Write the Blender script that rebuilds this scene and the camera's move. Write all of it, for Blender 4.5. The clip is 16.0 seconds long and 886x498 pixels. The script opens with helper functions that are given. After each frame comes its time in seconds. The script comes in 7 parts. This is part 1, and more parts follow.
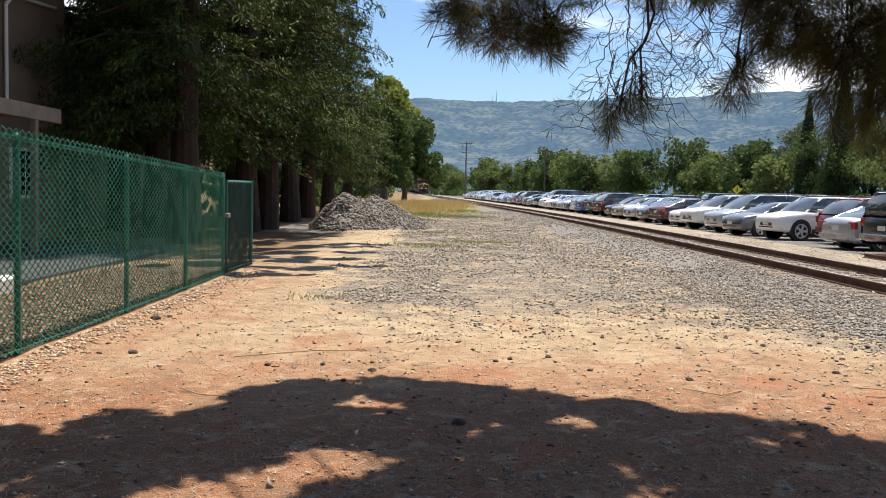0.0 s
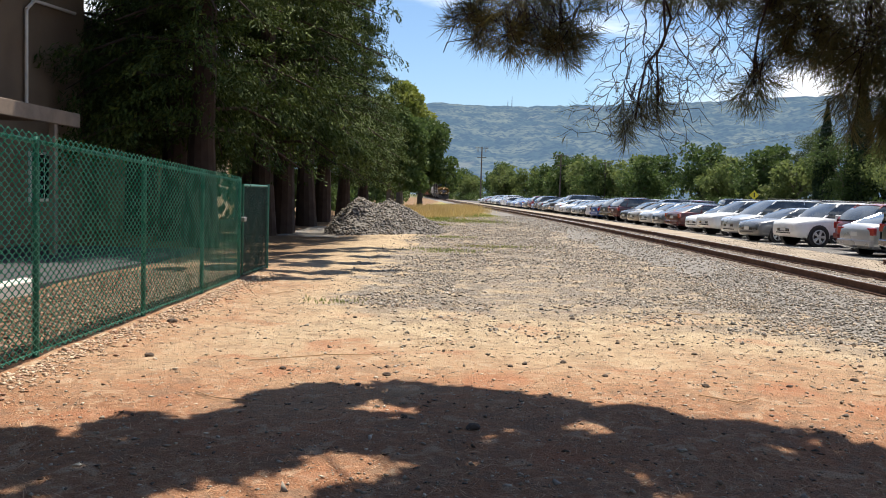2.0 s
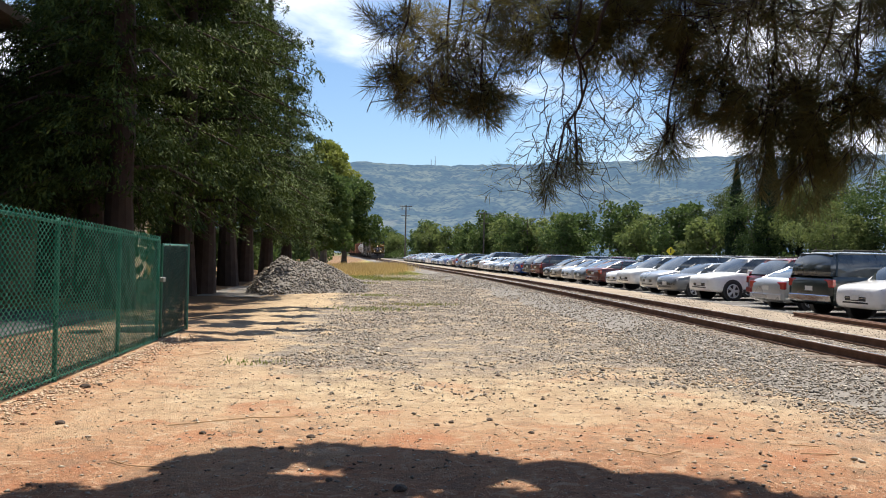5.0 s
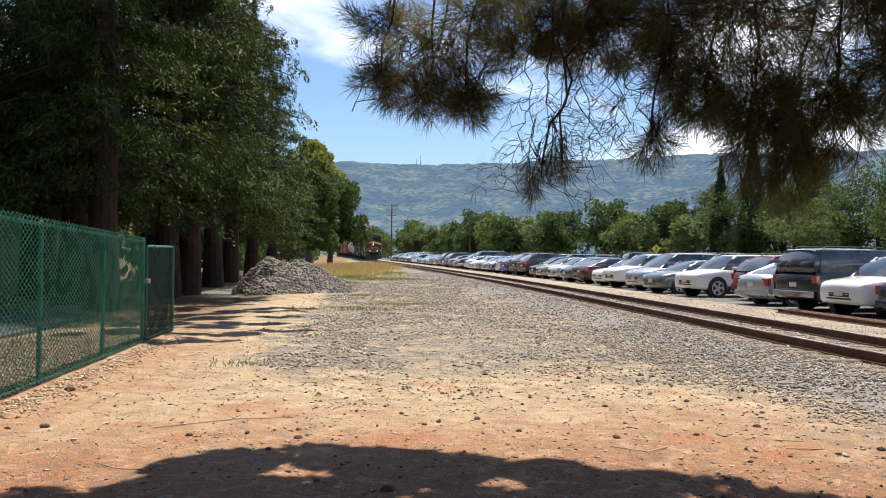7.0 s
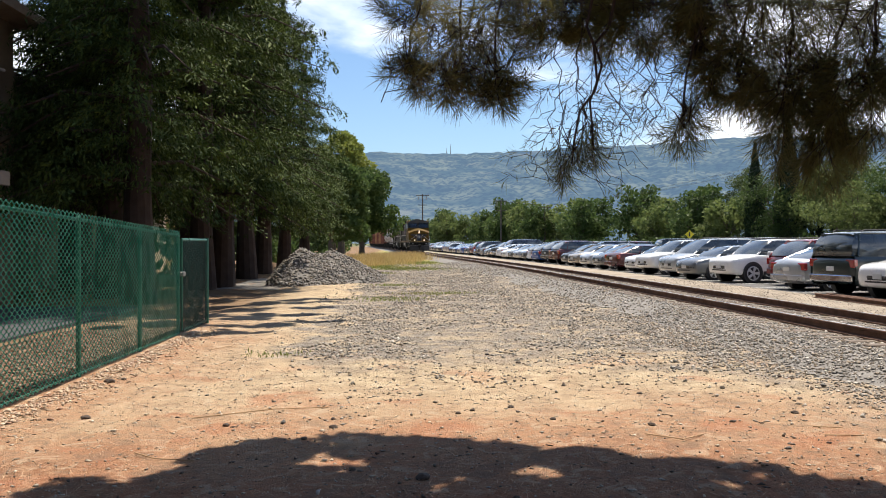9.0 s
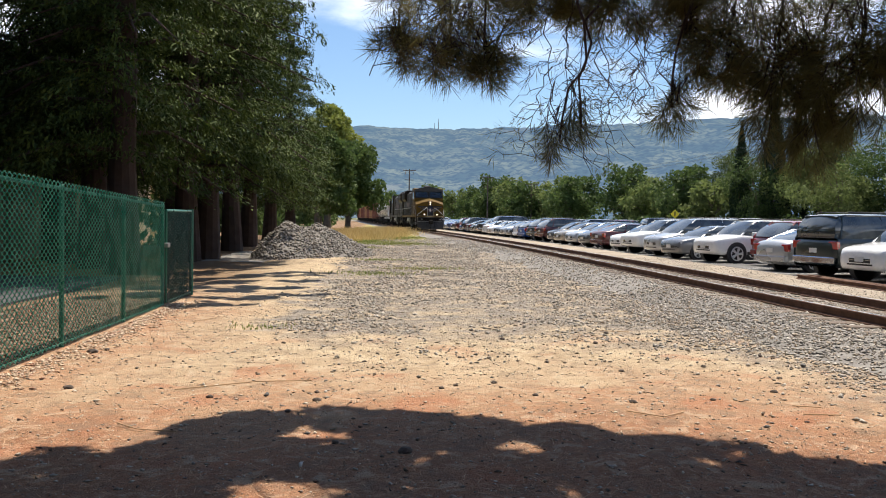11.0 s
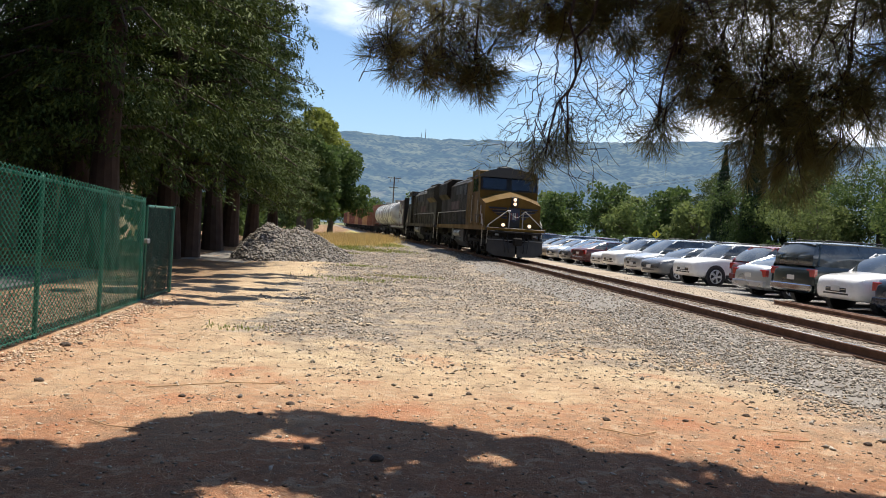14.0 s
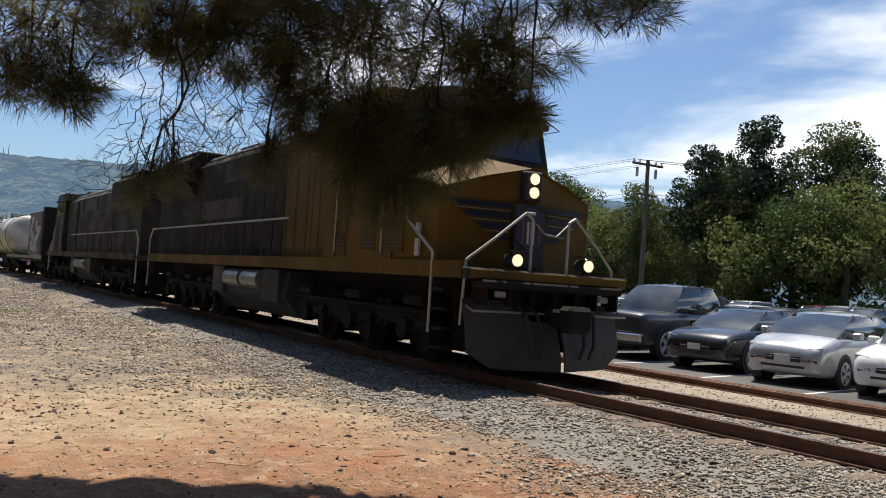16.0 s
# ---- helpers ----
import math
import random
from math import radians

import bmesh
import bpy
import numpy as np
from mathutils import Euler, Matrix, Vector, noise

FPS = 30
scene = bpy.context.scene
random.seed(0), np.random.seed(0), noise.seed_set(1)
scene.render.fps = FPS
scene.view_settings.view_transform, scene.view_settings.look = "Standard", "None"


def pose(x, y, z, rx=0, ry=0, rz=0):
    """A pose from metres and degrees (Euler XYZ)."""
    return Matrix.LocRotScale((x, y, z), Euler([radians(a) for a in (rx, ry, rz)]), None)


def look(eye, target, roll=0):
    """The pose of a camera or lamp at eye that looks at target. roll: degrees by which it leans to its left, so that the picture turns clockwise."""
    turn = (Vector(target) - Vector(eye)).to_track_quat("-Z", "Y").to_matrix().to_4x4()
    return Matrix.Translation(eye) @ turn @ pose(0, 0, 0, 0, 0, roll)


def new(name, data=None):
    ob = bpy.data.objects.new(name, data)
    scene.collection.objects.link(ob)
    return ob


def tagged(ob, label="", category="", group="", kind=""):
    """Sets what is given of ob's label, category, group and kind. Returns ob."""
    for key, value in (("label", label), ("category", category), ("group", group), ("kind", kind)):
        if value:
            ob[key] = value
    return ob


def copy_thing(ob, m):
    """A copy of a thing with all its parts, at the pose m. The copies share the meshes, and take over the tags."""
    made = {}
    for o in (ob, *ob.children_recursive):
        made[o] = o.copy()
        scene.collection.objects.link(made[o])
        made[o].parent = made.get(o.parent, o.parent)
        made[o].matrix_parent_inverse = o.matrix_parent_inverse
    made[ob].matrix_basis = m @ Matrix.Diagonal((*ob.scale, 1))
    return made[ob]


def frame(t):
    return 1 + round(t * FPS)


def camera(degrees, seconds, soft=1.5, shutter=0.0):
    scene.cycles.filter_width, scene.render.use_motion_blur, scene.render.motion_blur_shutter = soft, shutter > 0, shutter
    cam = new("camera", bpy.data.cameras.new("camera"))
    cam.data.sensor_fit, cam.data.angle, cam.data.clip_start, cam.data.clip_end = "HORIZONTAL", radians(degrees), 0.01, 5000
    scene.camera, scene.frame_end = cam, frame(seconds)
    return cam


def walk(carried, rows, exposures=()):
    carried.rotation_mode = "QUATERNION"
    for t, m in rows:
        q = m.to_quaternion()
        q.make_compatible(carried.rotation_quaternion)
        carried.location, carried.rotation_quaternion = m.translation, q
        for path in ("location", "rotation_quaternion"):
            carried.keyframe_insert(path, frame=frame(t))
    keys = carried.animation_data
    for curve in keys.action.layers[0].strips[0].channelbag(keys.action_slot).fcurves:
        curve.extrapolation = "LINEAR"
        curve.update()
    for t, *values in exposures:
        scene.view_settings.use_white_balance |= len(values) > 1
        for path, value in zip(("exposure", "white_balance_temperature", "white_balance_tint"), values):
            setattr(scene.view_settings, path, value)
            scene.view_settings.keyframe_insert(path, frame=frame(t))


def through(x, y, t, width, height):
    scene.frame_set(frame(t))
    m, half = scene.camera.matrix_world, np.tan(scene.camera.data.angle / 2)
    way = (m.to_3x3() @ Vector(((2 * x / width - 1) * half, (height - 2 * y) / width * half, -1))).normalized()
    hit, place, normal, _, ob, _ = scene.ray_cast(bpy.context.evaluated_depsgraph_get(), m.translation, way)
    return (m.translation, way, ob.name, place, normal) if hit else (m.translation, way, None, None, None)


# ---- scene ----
TAU = math.tau

# ---- the track's line, from which the train, the lot and the fence of trees take their places ----
def smooth(a, b, v):
    v = min(1.0, max(0.0, (v - a) / (b - a)))
    return v * v * (3 - 2 * v)


TRACK_Y = np.arange(-80.0, 900.0, 1.0)
TRACK_SLOPE = -0.06 * np.array([smooth(0, 75, y) for y in TRACK_Y])
TRACK_X = 7.75 + np.cumsum(TRACK_SLOPE) + np.array([0.5 * smooth(14, 3, y) for y in TRACK_Y])


def track_x(y):
    return float(np.interp(y, TRACK_Y, TRACK_X))


# ---- camera ----
PATH = [
    (0, 0.000, 0.000, 1.600, -0.00, -3.92, -1.55),
    (0.5, 0.000, 0.000, 1.600, 0.81, -3.20, -0.54),
    (1, 0.000, 0.000, 1.600, 2.27, -2.43, 0.12),
    (1.5, 0.000, 0.000, 1.600, 1.41, -3.21, -0.98),
    (2, 0.000, 0.000, 1.600, 1.02, -3.64, -1.71),
    (2.5, 0.000, 0.000, 1.600, 0.63, -3.31, -2.22),
    (3, 0.000, 0.000, 1.600, -0.40, -3.31, -2.33),
    (3.5, 0.000, 0.000, 1.600, -1.50, -3.16, -2.15),
    (4, 0.000, 0.000, 1.600, -2.14, -2.54, -1.61),
    (4.5, 0.000, 0.000, 1.600, -3.29, -0.41, -1.20),
    (4.7, 0.000, 0.000, 1.600, -3.73, 0.36, -1.32),
    (7, 0.000, 0.000, 1.600, -4.94, 0.33, -0.85),
    (7.5, 0.000, 0.000, 1.600, -4.99, 0.17, -0.80),
    (8, 0.000, 0.000, 1.600, -4.99, 0.15, -0.78),
    (8.5, 0.000, 0.000, 1.600, -3.89, -0.15, -0.44),
    (8.7, 0.000, 0.000, 1.600, -2.82, -0.25, 0.03),
    (11, 0.000, 0.000, 1.600, -3.77, -2.04, -0.97),
    (11.5, 0.000, 0.000, 1.600, -3.84, -2.25, -1.20),
    (12, 0.000, 0.000, 1.600, -2.77, -2.49, -0.86),
    (12.5, 0.000, 0.000, 1.600, -1.35, -2.59, -0.19),
    (13, 0.000, 0.000, 1.600, -3.67, -2.45, -0.95),
    (13.5, 0.000, 0.000, 1.600, -5.89, -2.35, -2.23),
    (14, 0.000, 0.000, 1.600, -4.93, -1.35, -3.74),
    (14.5, 0.000, 0.000, 1.600, -6.56, 0.21, -3.83),
    (15, 0.000, 0.000, 1.600, -12.09, 2.07, -3.67),
    (15.5, 0.000, 0.000, 1.600, -18.25, 2.18, -3.03),
    (16, 0.000, 0.000, 1.600, -30.78, 2.27, -3.79),
]
cam = camera(54.69, 16.0, soft=1.0)
walk(cam, [(t, pose(x, y, z, 90 + pitch, roll, yaw)) for t, x, y, z, yaw, pitch, roll in PATH],
     exposures=((0.0, 0.78), (14.6, 0.76), (15.4, 0.60), (16.0, 0.43)))

# ---- world and sun ----
SUN = Vector((0.17, 0.36, 1.0)).normalized()
world = bpy.data.worlds.new("sky")
scene.world = world
world.use_nodes = True
wn, wl = world.node_tree.nodes, world.node_tree.links
wn.clear()
w_out, w_bg = wn.new("ShaderNodeOutputWorld"), wn.new("ShaderNodeBackground")
w_sky = wn.new("ShaderNodeTexSky")
w_sky.sky_type = "NISHITA"
w_sky.sun_disc = False
w_sky.sun_elevation = math.asin(SUN.z)
w_sky.sun_rotation = math.atan2(SUN.x, SUN.y)
w_sky.air_density = 1.0
w_sky.dust_density = 0.7
w_sky.ozone_density = 2.0
w_geo = wn.new("ShaderNodeTexCoord")
w_sep = wn.new("ShaderNodeSeparateXYZ")
wl.new(w_geo.outputs["Generated"], w_sep.inputs[0])
# thin high clouds: streaks on a flat layer, found by dividing by the height
w_div = wn.new("ShaderNodeMath"); w_div.operation = "ADD"; w_div.inputs[1].default_value = 0.08
wl.new(w_sep.outputs["Z"], w_div.inputs[0])
w_px = wn.new("ShaderNodeMath"); w_px.operation = "DIVIDE"
w_py = wn.new("ShaderNodeMath"); w_py.operation = "DIVIDE"
wl.new(w_sep.outputs["X"], w_px.inputs[0]); wl.new(w_div.outputs[0], w_px.inputs[1])
wl.new(w_sep.outputs["Y"], w_py.inputs[0]); wl.new(w_div.outputs[0], w_py.inputs[1])
w_com = wn.new("ShaderNodeCombineXYZ")
wl.new(w_px.outputs[0], w_com.inputs[0]); wl.new(w_py.outputs[0], w_com.inputs[1])
w_map = wn.new("ShaderNodeMapping")
w_map.inputs["Rotation"].default_value = (0, 0, radians(28))
w_map.inputs["Scale"].default_value = (0.62, 0.42, 1.0)
w_map.inputs["Location"].default_value = (3.4, 1.9, 0.0)
wl.new(w_com.outputs[0], w_map.inputs[0])
w_noise = wn.new("ShaderNodeTexNoise")
w_noise.inputs["Scale"].default_value = 1.0
w_noise.inputs["Detail"].default_value = 7
w_noise.inputs["Roughness"].default_value = 0.55
w_noise.inputs["Distortion"].default_value = 0.5
wl.new(w_map.outputs[0], w_noise.inputs["Vector"])
w_ramp = wn.new("ShaderNodeMapRange")
w_ramp.interpolation_type = "SMOOTHSTEP"
w_ramp.inputs["From Min"].default_value, w_ramp.inputs["From Max"].default_value = 0.42, 0.61
wl.new(w_noise.outputs["Fac"], w_ramp.inputs["Value"])
w_mix = wn.new("ShaderNodeMix"); w_mix.data_type = "RGBA"
# the layer thins out overhead
w_low = wn.new("ShaderNodeMapRange")
w_low.interpolation_type = "SMOOTHSTEP"
w_low.inputs["From Min"].default_value, w_low.inputs["From Max"].default_value = 0.62, 0.25
wl.new(w_sep.outputs["Z"], w_low.inputs["Value"])
w_amt = wn.new("ShaderNodeMath"); w_amt.operation = "MULTIPLY"
wl.new(w_ramp.outputs[0], w_amt.inputs[0]); wl.new(w_low.outputs[0], w_amt.inputs[1])
wl.new(w_amt.outputs[0], w_mix.inputs["Factor"])
w_mix.inputs["B"].default_value = (12.0, 12.4, 13.0, 1)
w_tint = wn.new("ShaderNodeMix"); w_tint.data_type = "RGBA"; w_tint.blend_type = "MULTIPLY"
w_tint.inputs["Factor"].default_value = 1.0
w_tint.inputs["B"].default_value = (0.90, 1.03, 1.16, 1)
wl.new(w_sky.outputs[0], w_tint.inputs["A"])
wl.new(w_tint.outputs["Result"], w_mix.inputs["A"])
wl.new(w_mix.outputs["Result"], w_bg.inputs["Color"])
w_bg.inputs["Strength"].default_value = 0.075
wl.new(w_bg.outputs[0], w_out.inputs[0])
sun = new("sun", bpy.data.lights.new("sun", "SUN"))
sun.data.energy, sun.data.angle, sun.data.color = 5.0, radians(0.55), (1.0, 0.915, 0.79)
sun.matrix_world = look(SUN * 100, (0, 0, 0))


# ---- materials ----
def node_material(name):
    m = bpy.data.materials.new(name)
    m.use_nodes = True
    return m, m.node_tree.nodes, m.node_tree.links, m.node_tree.nodes["Principled BSDF"]


def mixer(n, l, fac, a, b):
    k = n.new("ShaderNodeMix"); k.data_type = "RGBA"
    for sock, v in (("Factor", fac), ("A", a), ("B", b)):
        if isinstance(v, (tuple, float, int)):
            k.inputs[sock].default_value = (*v, 1) if isinstance(v, tuple) else v
        else:
            l.new(v, k.inputs[sock])
    return k.outputs["Result"]


def texture(n, l, scale, detail=4, kind="Noise", vec=None, distortion=0.0):
    k = n.new("ShaderNodeTex" + kind)
    k.inputs["Scale"].default_value = scale
    if kind == "Noise":
        k.inputs["Detail"].default_value = detail
        k.inputs["Distortion"].default_value = distortion
    if vec is None:
        vec = n.new("ShaderNodeTexCoord").outputs["Object"]
    l.new(vec, k.inputs["Vector"])
    return k


def ranged(n, l, v, a, b, lo=0.0, hi=1.0):
    k = n.new("ShaderNodeMapRange"); k.interpolation_type = "SMOOTHSTEP"
    k.inputs[1].default_value, k.inputs[2].default_value = a, b
    k.inputs[3].default_value, k.inputs[4].default_value = lo, hi
    l.new(v, k.inputs[0])
    return k.outputs[0]


def sums(n, l, op, a, b):
    k = n.new("ShaderNodeMath"); k.operation = op
    for i, v in enumerate((a, b)):
        if isinstance(v, (float, int)):
            k.inputs[i].default_value = v
        else:
            l.new(v, k.inputs[i])
    return k.outputs[0]


def bumped(n, l, p, height, strength, distance=0.02):
    k = n.new("ShaderNodeBump")
    k.inputs["Strength"].default_value, k.inputs["Distance"].default_value = strength, distance
    l.new(height, k.inputs["Height"])
    l.new(k.outputs[0], p.inputs["Normal"])


def surface(name, c, c2=None, rough=0.7, metal=0.0, coarse=1.2, fine=25.0, bump=0.15, vary=0.5, coat=0.0):
    """A worn surface: c with blotches of c2, fine grain and relief."""
    m, n, l, p = node_material(name)
    c2 = c2 or tuple(v * 0.72 for v in c)
    big, small = texture(n, l, coarse), texture(n, l, fine, 6)
    f = sums(n, l, "MULTIPLY", ranged(n, l, big.outputs["Fac"], 0.38, 0.68), vary)
    base = mixer(n, l, f, c, c2)
    dark = tuple(v * 0.8 for v in c)
    l.new(mixer(n, l, ranged(n, l, small.outputs["Fac"], 0.45, 0.75, 0, 0.5), base, dark), p.inputs["Base Color"])
    l.new(ranged(n, l, big.outputs["Fac"], 0.3, 0.7, max(0.03, rough - 0.1), min(1, rough + 0.1)), p.inputs["Roughness"])
    p.inputs["Metallic"].default_value = metal
    p.inputs["Coat Weight"].default_value = coat
    p.inputs["Coat Roughness"].default_value = 0.06
    if bump:
        bumped(n, l, p, small.outputs["Fac"], bump)
    return m


def foliage(name, c, c2, c3, through=0.25, rough=0.55):
    """Leaves whose colour changes from clump to clump and leaf to leaf."""
    m, n, l, p = node_material(name)
    geo = n.new("ShaderNodeNewGeometry")
    big = texture(n, l, 0.35, 3)
    info = n.new("ShaderNodeObjectInfo")
    base = mixer(n, l, geo.outputs["Random Per Island"], c, c2)
    f = sums(n, l, "ADD", ranged(n, l, big.outputs["Fac"], 0.4, 0.7, 0, 0.55), sums(n, l, "MULTIPLY", info.outputs["Random"], 0.4))
    col = mixer(n, l, f, base, c3)
    l.new(col, p.inputs["Base Color"])
    p.inputs["Roughness"].default_value = rough
    p.inputs["Specular IOR Level"].default_value = 0.12
    tr = n.new("ShaderNodeBsdfTranslucent")
    l.new(col, tr.inputs["Color"])
    mx = n.new("ShaderNodeMixShader")
    mx.inputs[0].default_value = through
    l.new(p.outputs[0], mx.inputs[1]); l.new(tr.outputs[0], mx.inputs[2])
    l.new(mx.outputs[0], n["Material Output"].inputs["Surface"])
    return m


def glowing(name, c, strength):
    m, n, l, p = node_material(name)
    p.inputs["Base Color"].default_value = (*c, 1)
    p.inputs["Emission Color"].default_value = (*c, 1)
    p.inputs["Emission Strength"].default_value = strength
    return m


# ---- mesh helpers ----
def part(name, bm, material, parent=None, label=""):
    me = bpy.data.meshes.new(name)
    if isinstance(bm, tuple):
        me.from_pydata(bm[0], [], bm[1])
    else:
        bmesh.ops.recalc_face_normals(bm, faces=bm.faces[:])
        bm.to_mesh(me); bm.free()
    me.materials.append(material)
    ob = new(name, me)
    if parent:
        ob.parent = parent
    if label:
        ob["label"] = label
    return ob


def shaded(ob, angle=40):
    """Smooth faces with sharp edges past the angle."""
    me = ob.data
    me.polygons.foreach_set("use_smooth", [True] * len(me.polygons))
    me.set_sharp_from_angle(angle=radians(angle))
    return ob


def empty(name, at=(0, 0, 0), label="", category="", group=""):
    ob = new(name)
    ob.location = at
    return tagged(ob, label, category, group)


def bm_new():
    return bmesh.new()


def box(bm, x0, x1, y0, y1, z0, z1, bevel=0.0):
    m = Matrix.LocRotScale(((x0 + x1) / 2, (y0 + y1) / 2, (z0 + z1) / 2), None, (abs(x1 - x0), abs(y1 - y0), abs(z1 - z0)))
    v = bmesh.ops.create_cube(bm, size=1, matrix=m)["verts"]
    if bevel:
        e = list({e for a in v for e in a.link_edges})
        bmesh.ops.bevel(bm, geom=e, offset=bevel, segments=1, affect="EDGES")
    return bm


def rod(bm, a, b, r, r2=None, seg=6, caps=True):
    a, b = Vector(a), Vector(b)
    d = b - a
    if d.length < 1e-5:
        return bm
    m = Matrix.Translation((a + b) / 2) @ d.to_track_quat("Z", "Y").to_matrix().to_4x4()
    bmesh.ops.create_cone(bm, cap_ends=caps, segments=seg, radius1=r, radius2=r if r2 is None else r2, depth=d.length, matrix=m)
    return bm


def tube(bm, pts, radii, seg=8):
    """One connected tapering tube along the points."""
    P = [Vector(p) for p in pts]
    rings = []
    for i, p in enumerate(P):
        d = (P[min(i + 1, len(P) - 1)] - P[max(i - 1, 0)]).normalized()
        u = d.orthogonal().normalized() if i == 0 else (u - d * u.dot(d)).normalized()
        w = d.cross(u)
        rings.append([bm.verts.new(p + (u * math.cos(TAU * k / seg) + w * math.sin(TAU * k / seg)) * radii[i]) for k in range(seg)])
    for a, b in zip(rings, rings[1:]):
        for k in range(seg):
            bm.faces.new((a[k], a[(k + 1) % seg], b[(k + 1) % seg], b[k]))
    bm.faces.new(rings[0][::-1]); bm.faces.new(rings[-1])
    return bm


def pipe(bm, pts, r, seg=6):
    for a, b in zip(pts, pts[1:]):
        rod(bm, a, b, r, seg=seg)
    return bm


def prism(bm, pts, x0, x1, axis="x"):
    """A side outline of (y, z) points, drawn out from x0 to x1."""
    def at(p, x):
        return {"x": (x, p[0], p[1]), "y": (p[0], x, p[1]), "z": (p[0], p[1], x)}[axis]
    a = [bm.verts.new(at(p, x0)) for p in pts]
    b = [bm.verts.new(at(p, x1)) for p in pts]
    bm.faces.new(a[::-1]); bm.faces.new(b)
    k = len(pts)
    for i in range(k):
        bm.faces.new((a[i], a[(i + 1) % k], b[(i + 1) % k], b[i]))
    return bm


def sheet(xs, ys, height):
    """A grid of quads over xs and ys, as vertices and faces."""
    vs = [(x, y, height(x, y)) for y in ys for x in xs]
    w = len(xs)
    fs = [(j * w + i, j * w + i + 1, j * w + w + i + 1, j * w + w + i) for j in range(len(ys) - 1) for i in range(w - 1)]
    return vs, fs


def blades(centres, along, side, length, width):
    """Flat pointed leaves: arrays of centres, directions along and across, lengths and widths, as vertices and faces."""
    c = np.asarray(centres); a = np.asarray(along); s = np.asarray(side)
    L = np.asarray(length)[:, None]; W = np.asarray(width)[:, None]
    v = np.stack([c - a * L / 2, c + s * W / 2, c + a * L / 2, c - s * W / 2], 1).reshape(-1, 3)
    k = np.arange(len(c))[:, None] * 4 + np.arange(4)
    return v, k


def mesh_np(name, v, f, material, parent=None):
    me = bpy.data.meshes.new(name)
    f = np.asarray(f, dtype=np.int32)
    nf, w = f.shape
    me.vertices.add(len(v)); me.loops.add(nf * w); me.polygons.add(nf)
    me.vertices.foreach_set("co", np.asarray(v, dtype=np.float32).ravel())
    me.loops.foreach_set("vertex_index", f.ravel())
    me.polygons.foreach_set("loop_start", np.arange(nf, dtype=np.int32) * w)
    me.update(calc_edges=True)
    me.materials.append(material)
    ob = new(name, me)
    if parent:
        ob.parent = parent
    return ob


def unit(v):
    return v / np.maximum(1e-9, np.linalg.norm(v, axis=-1, keepdims=True))


def across(a, rng):
    """Random directions square to the given ones."""
    return unit(np.cross(a, unit(rng.normal(size=a.shape))))

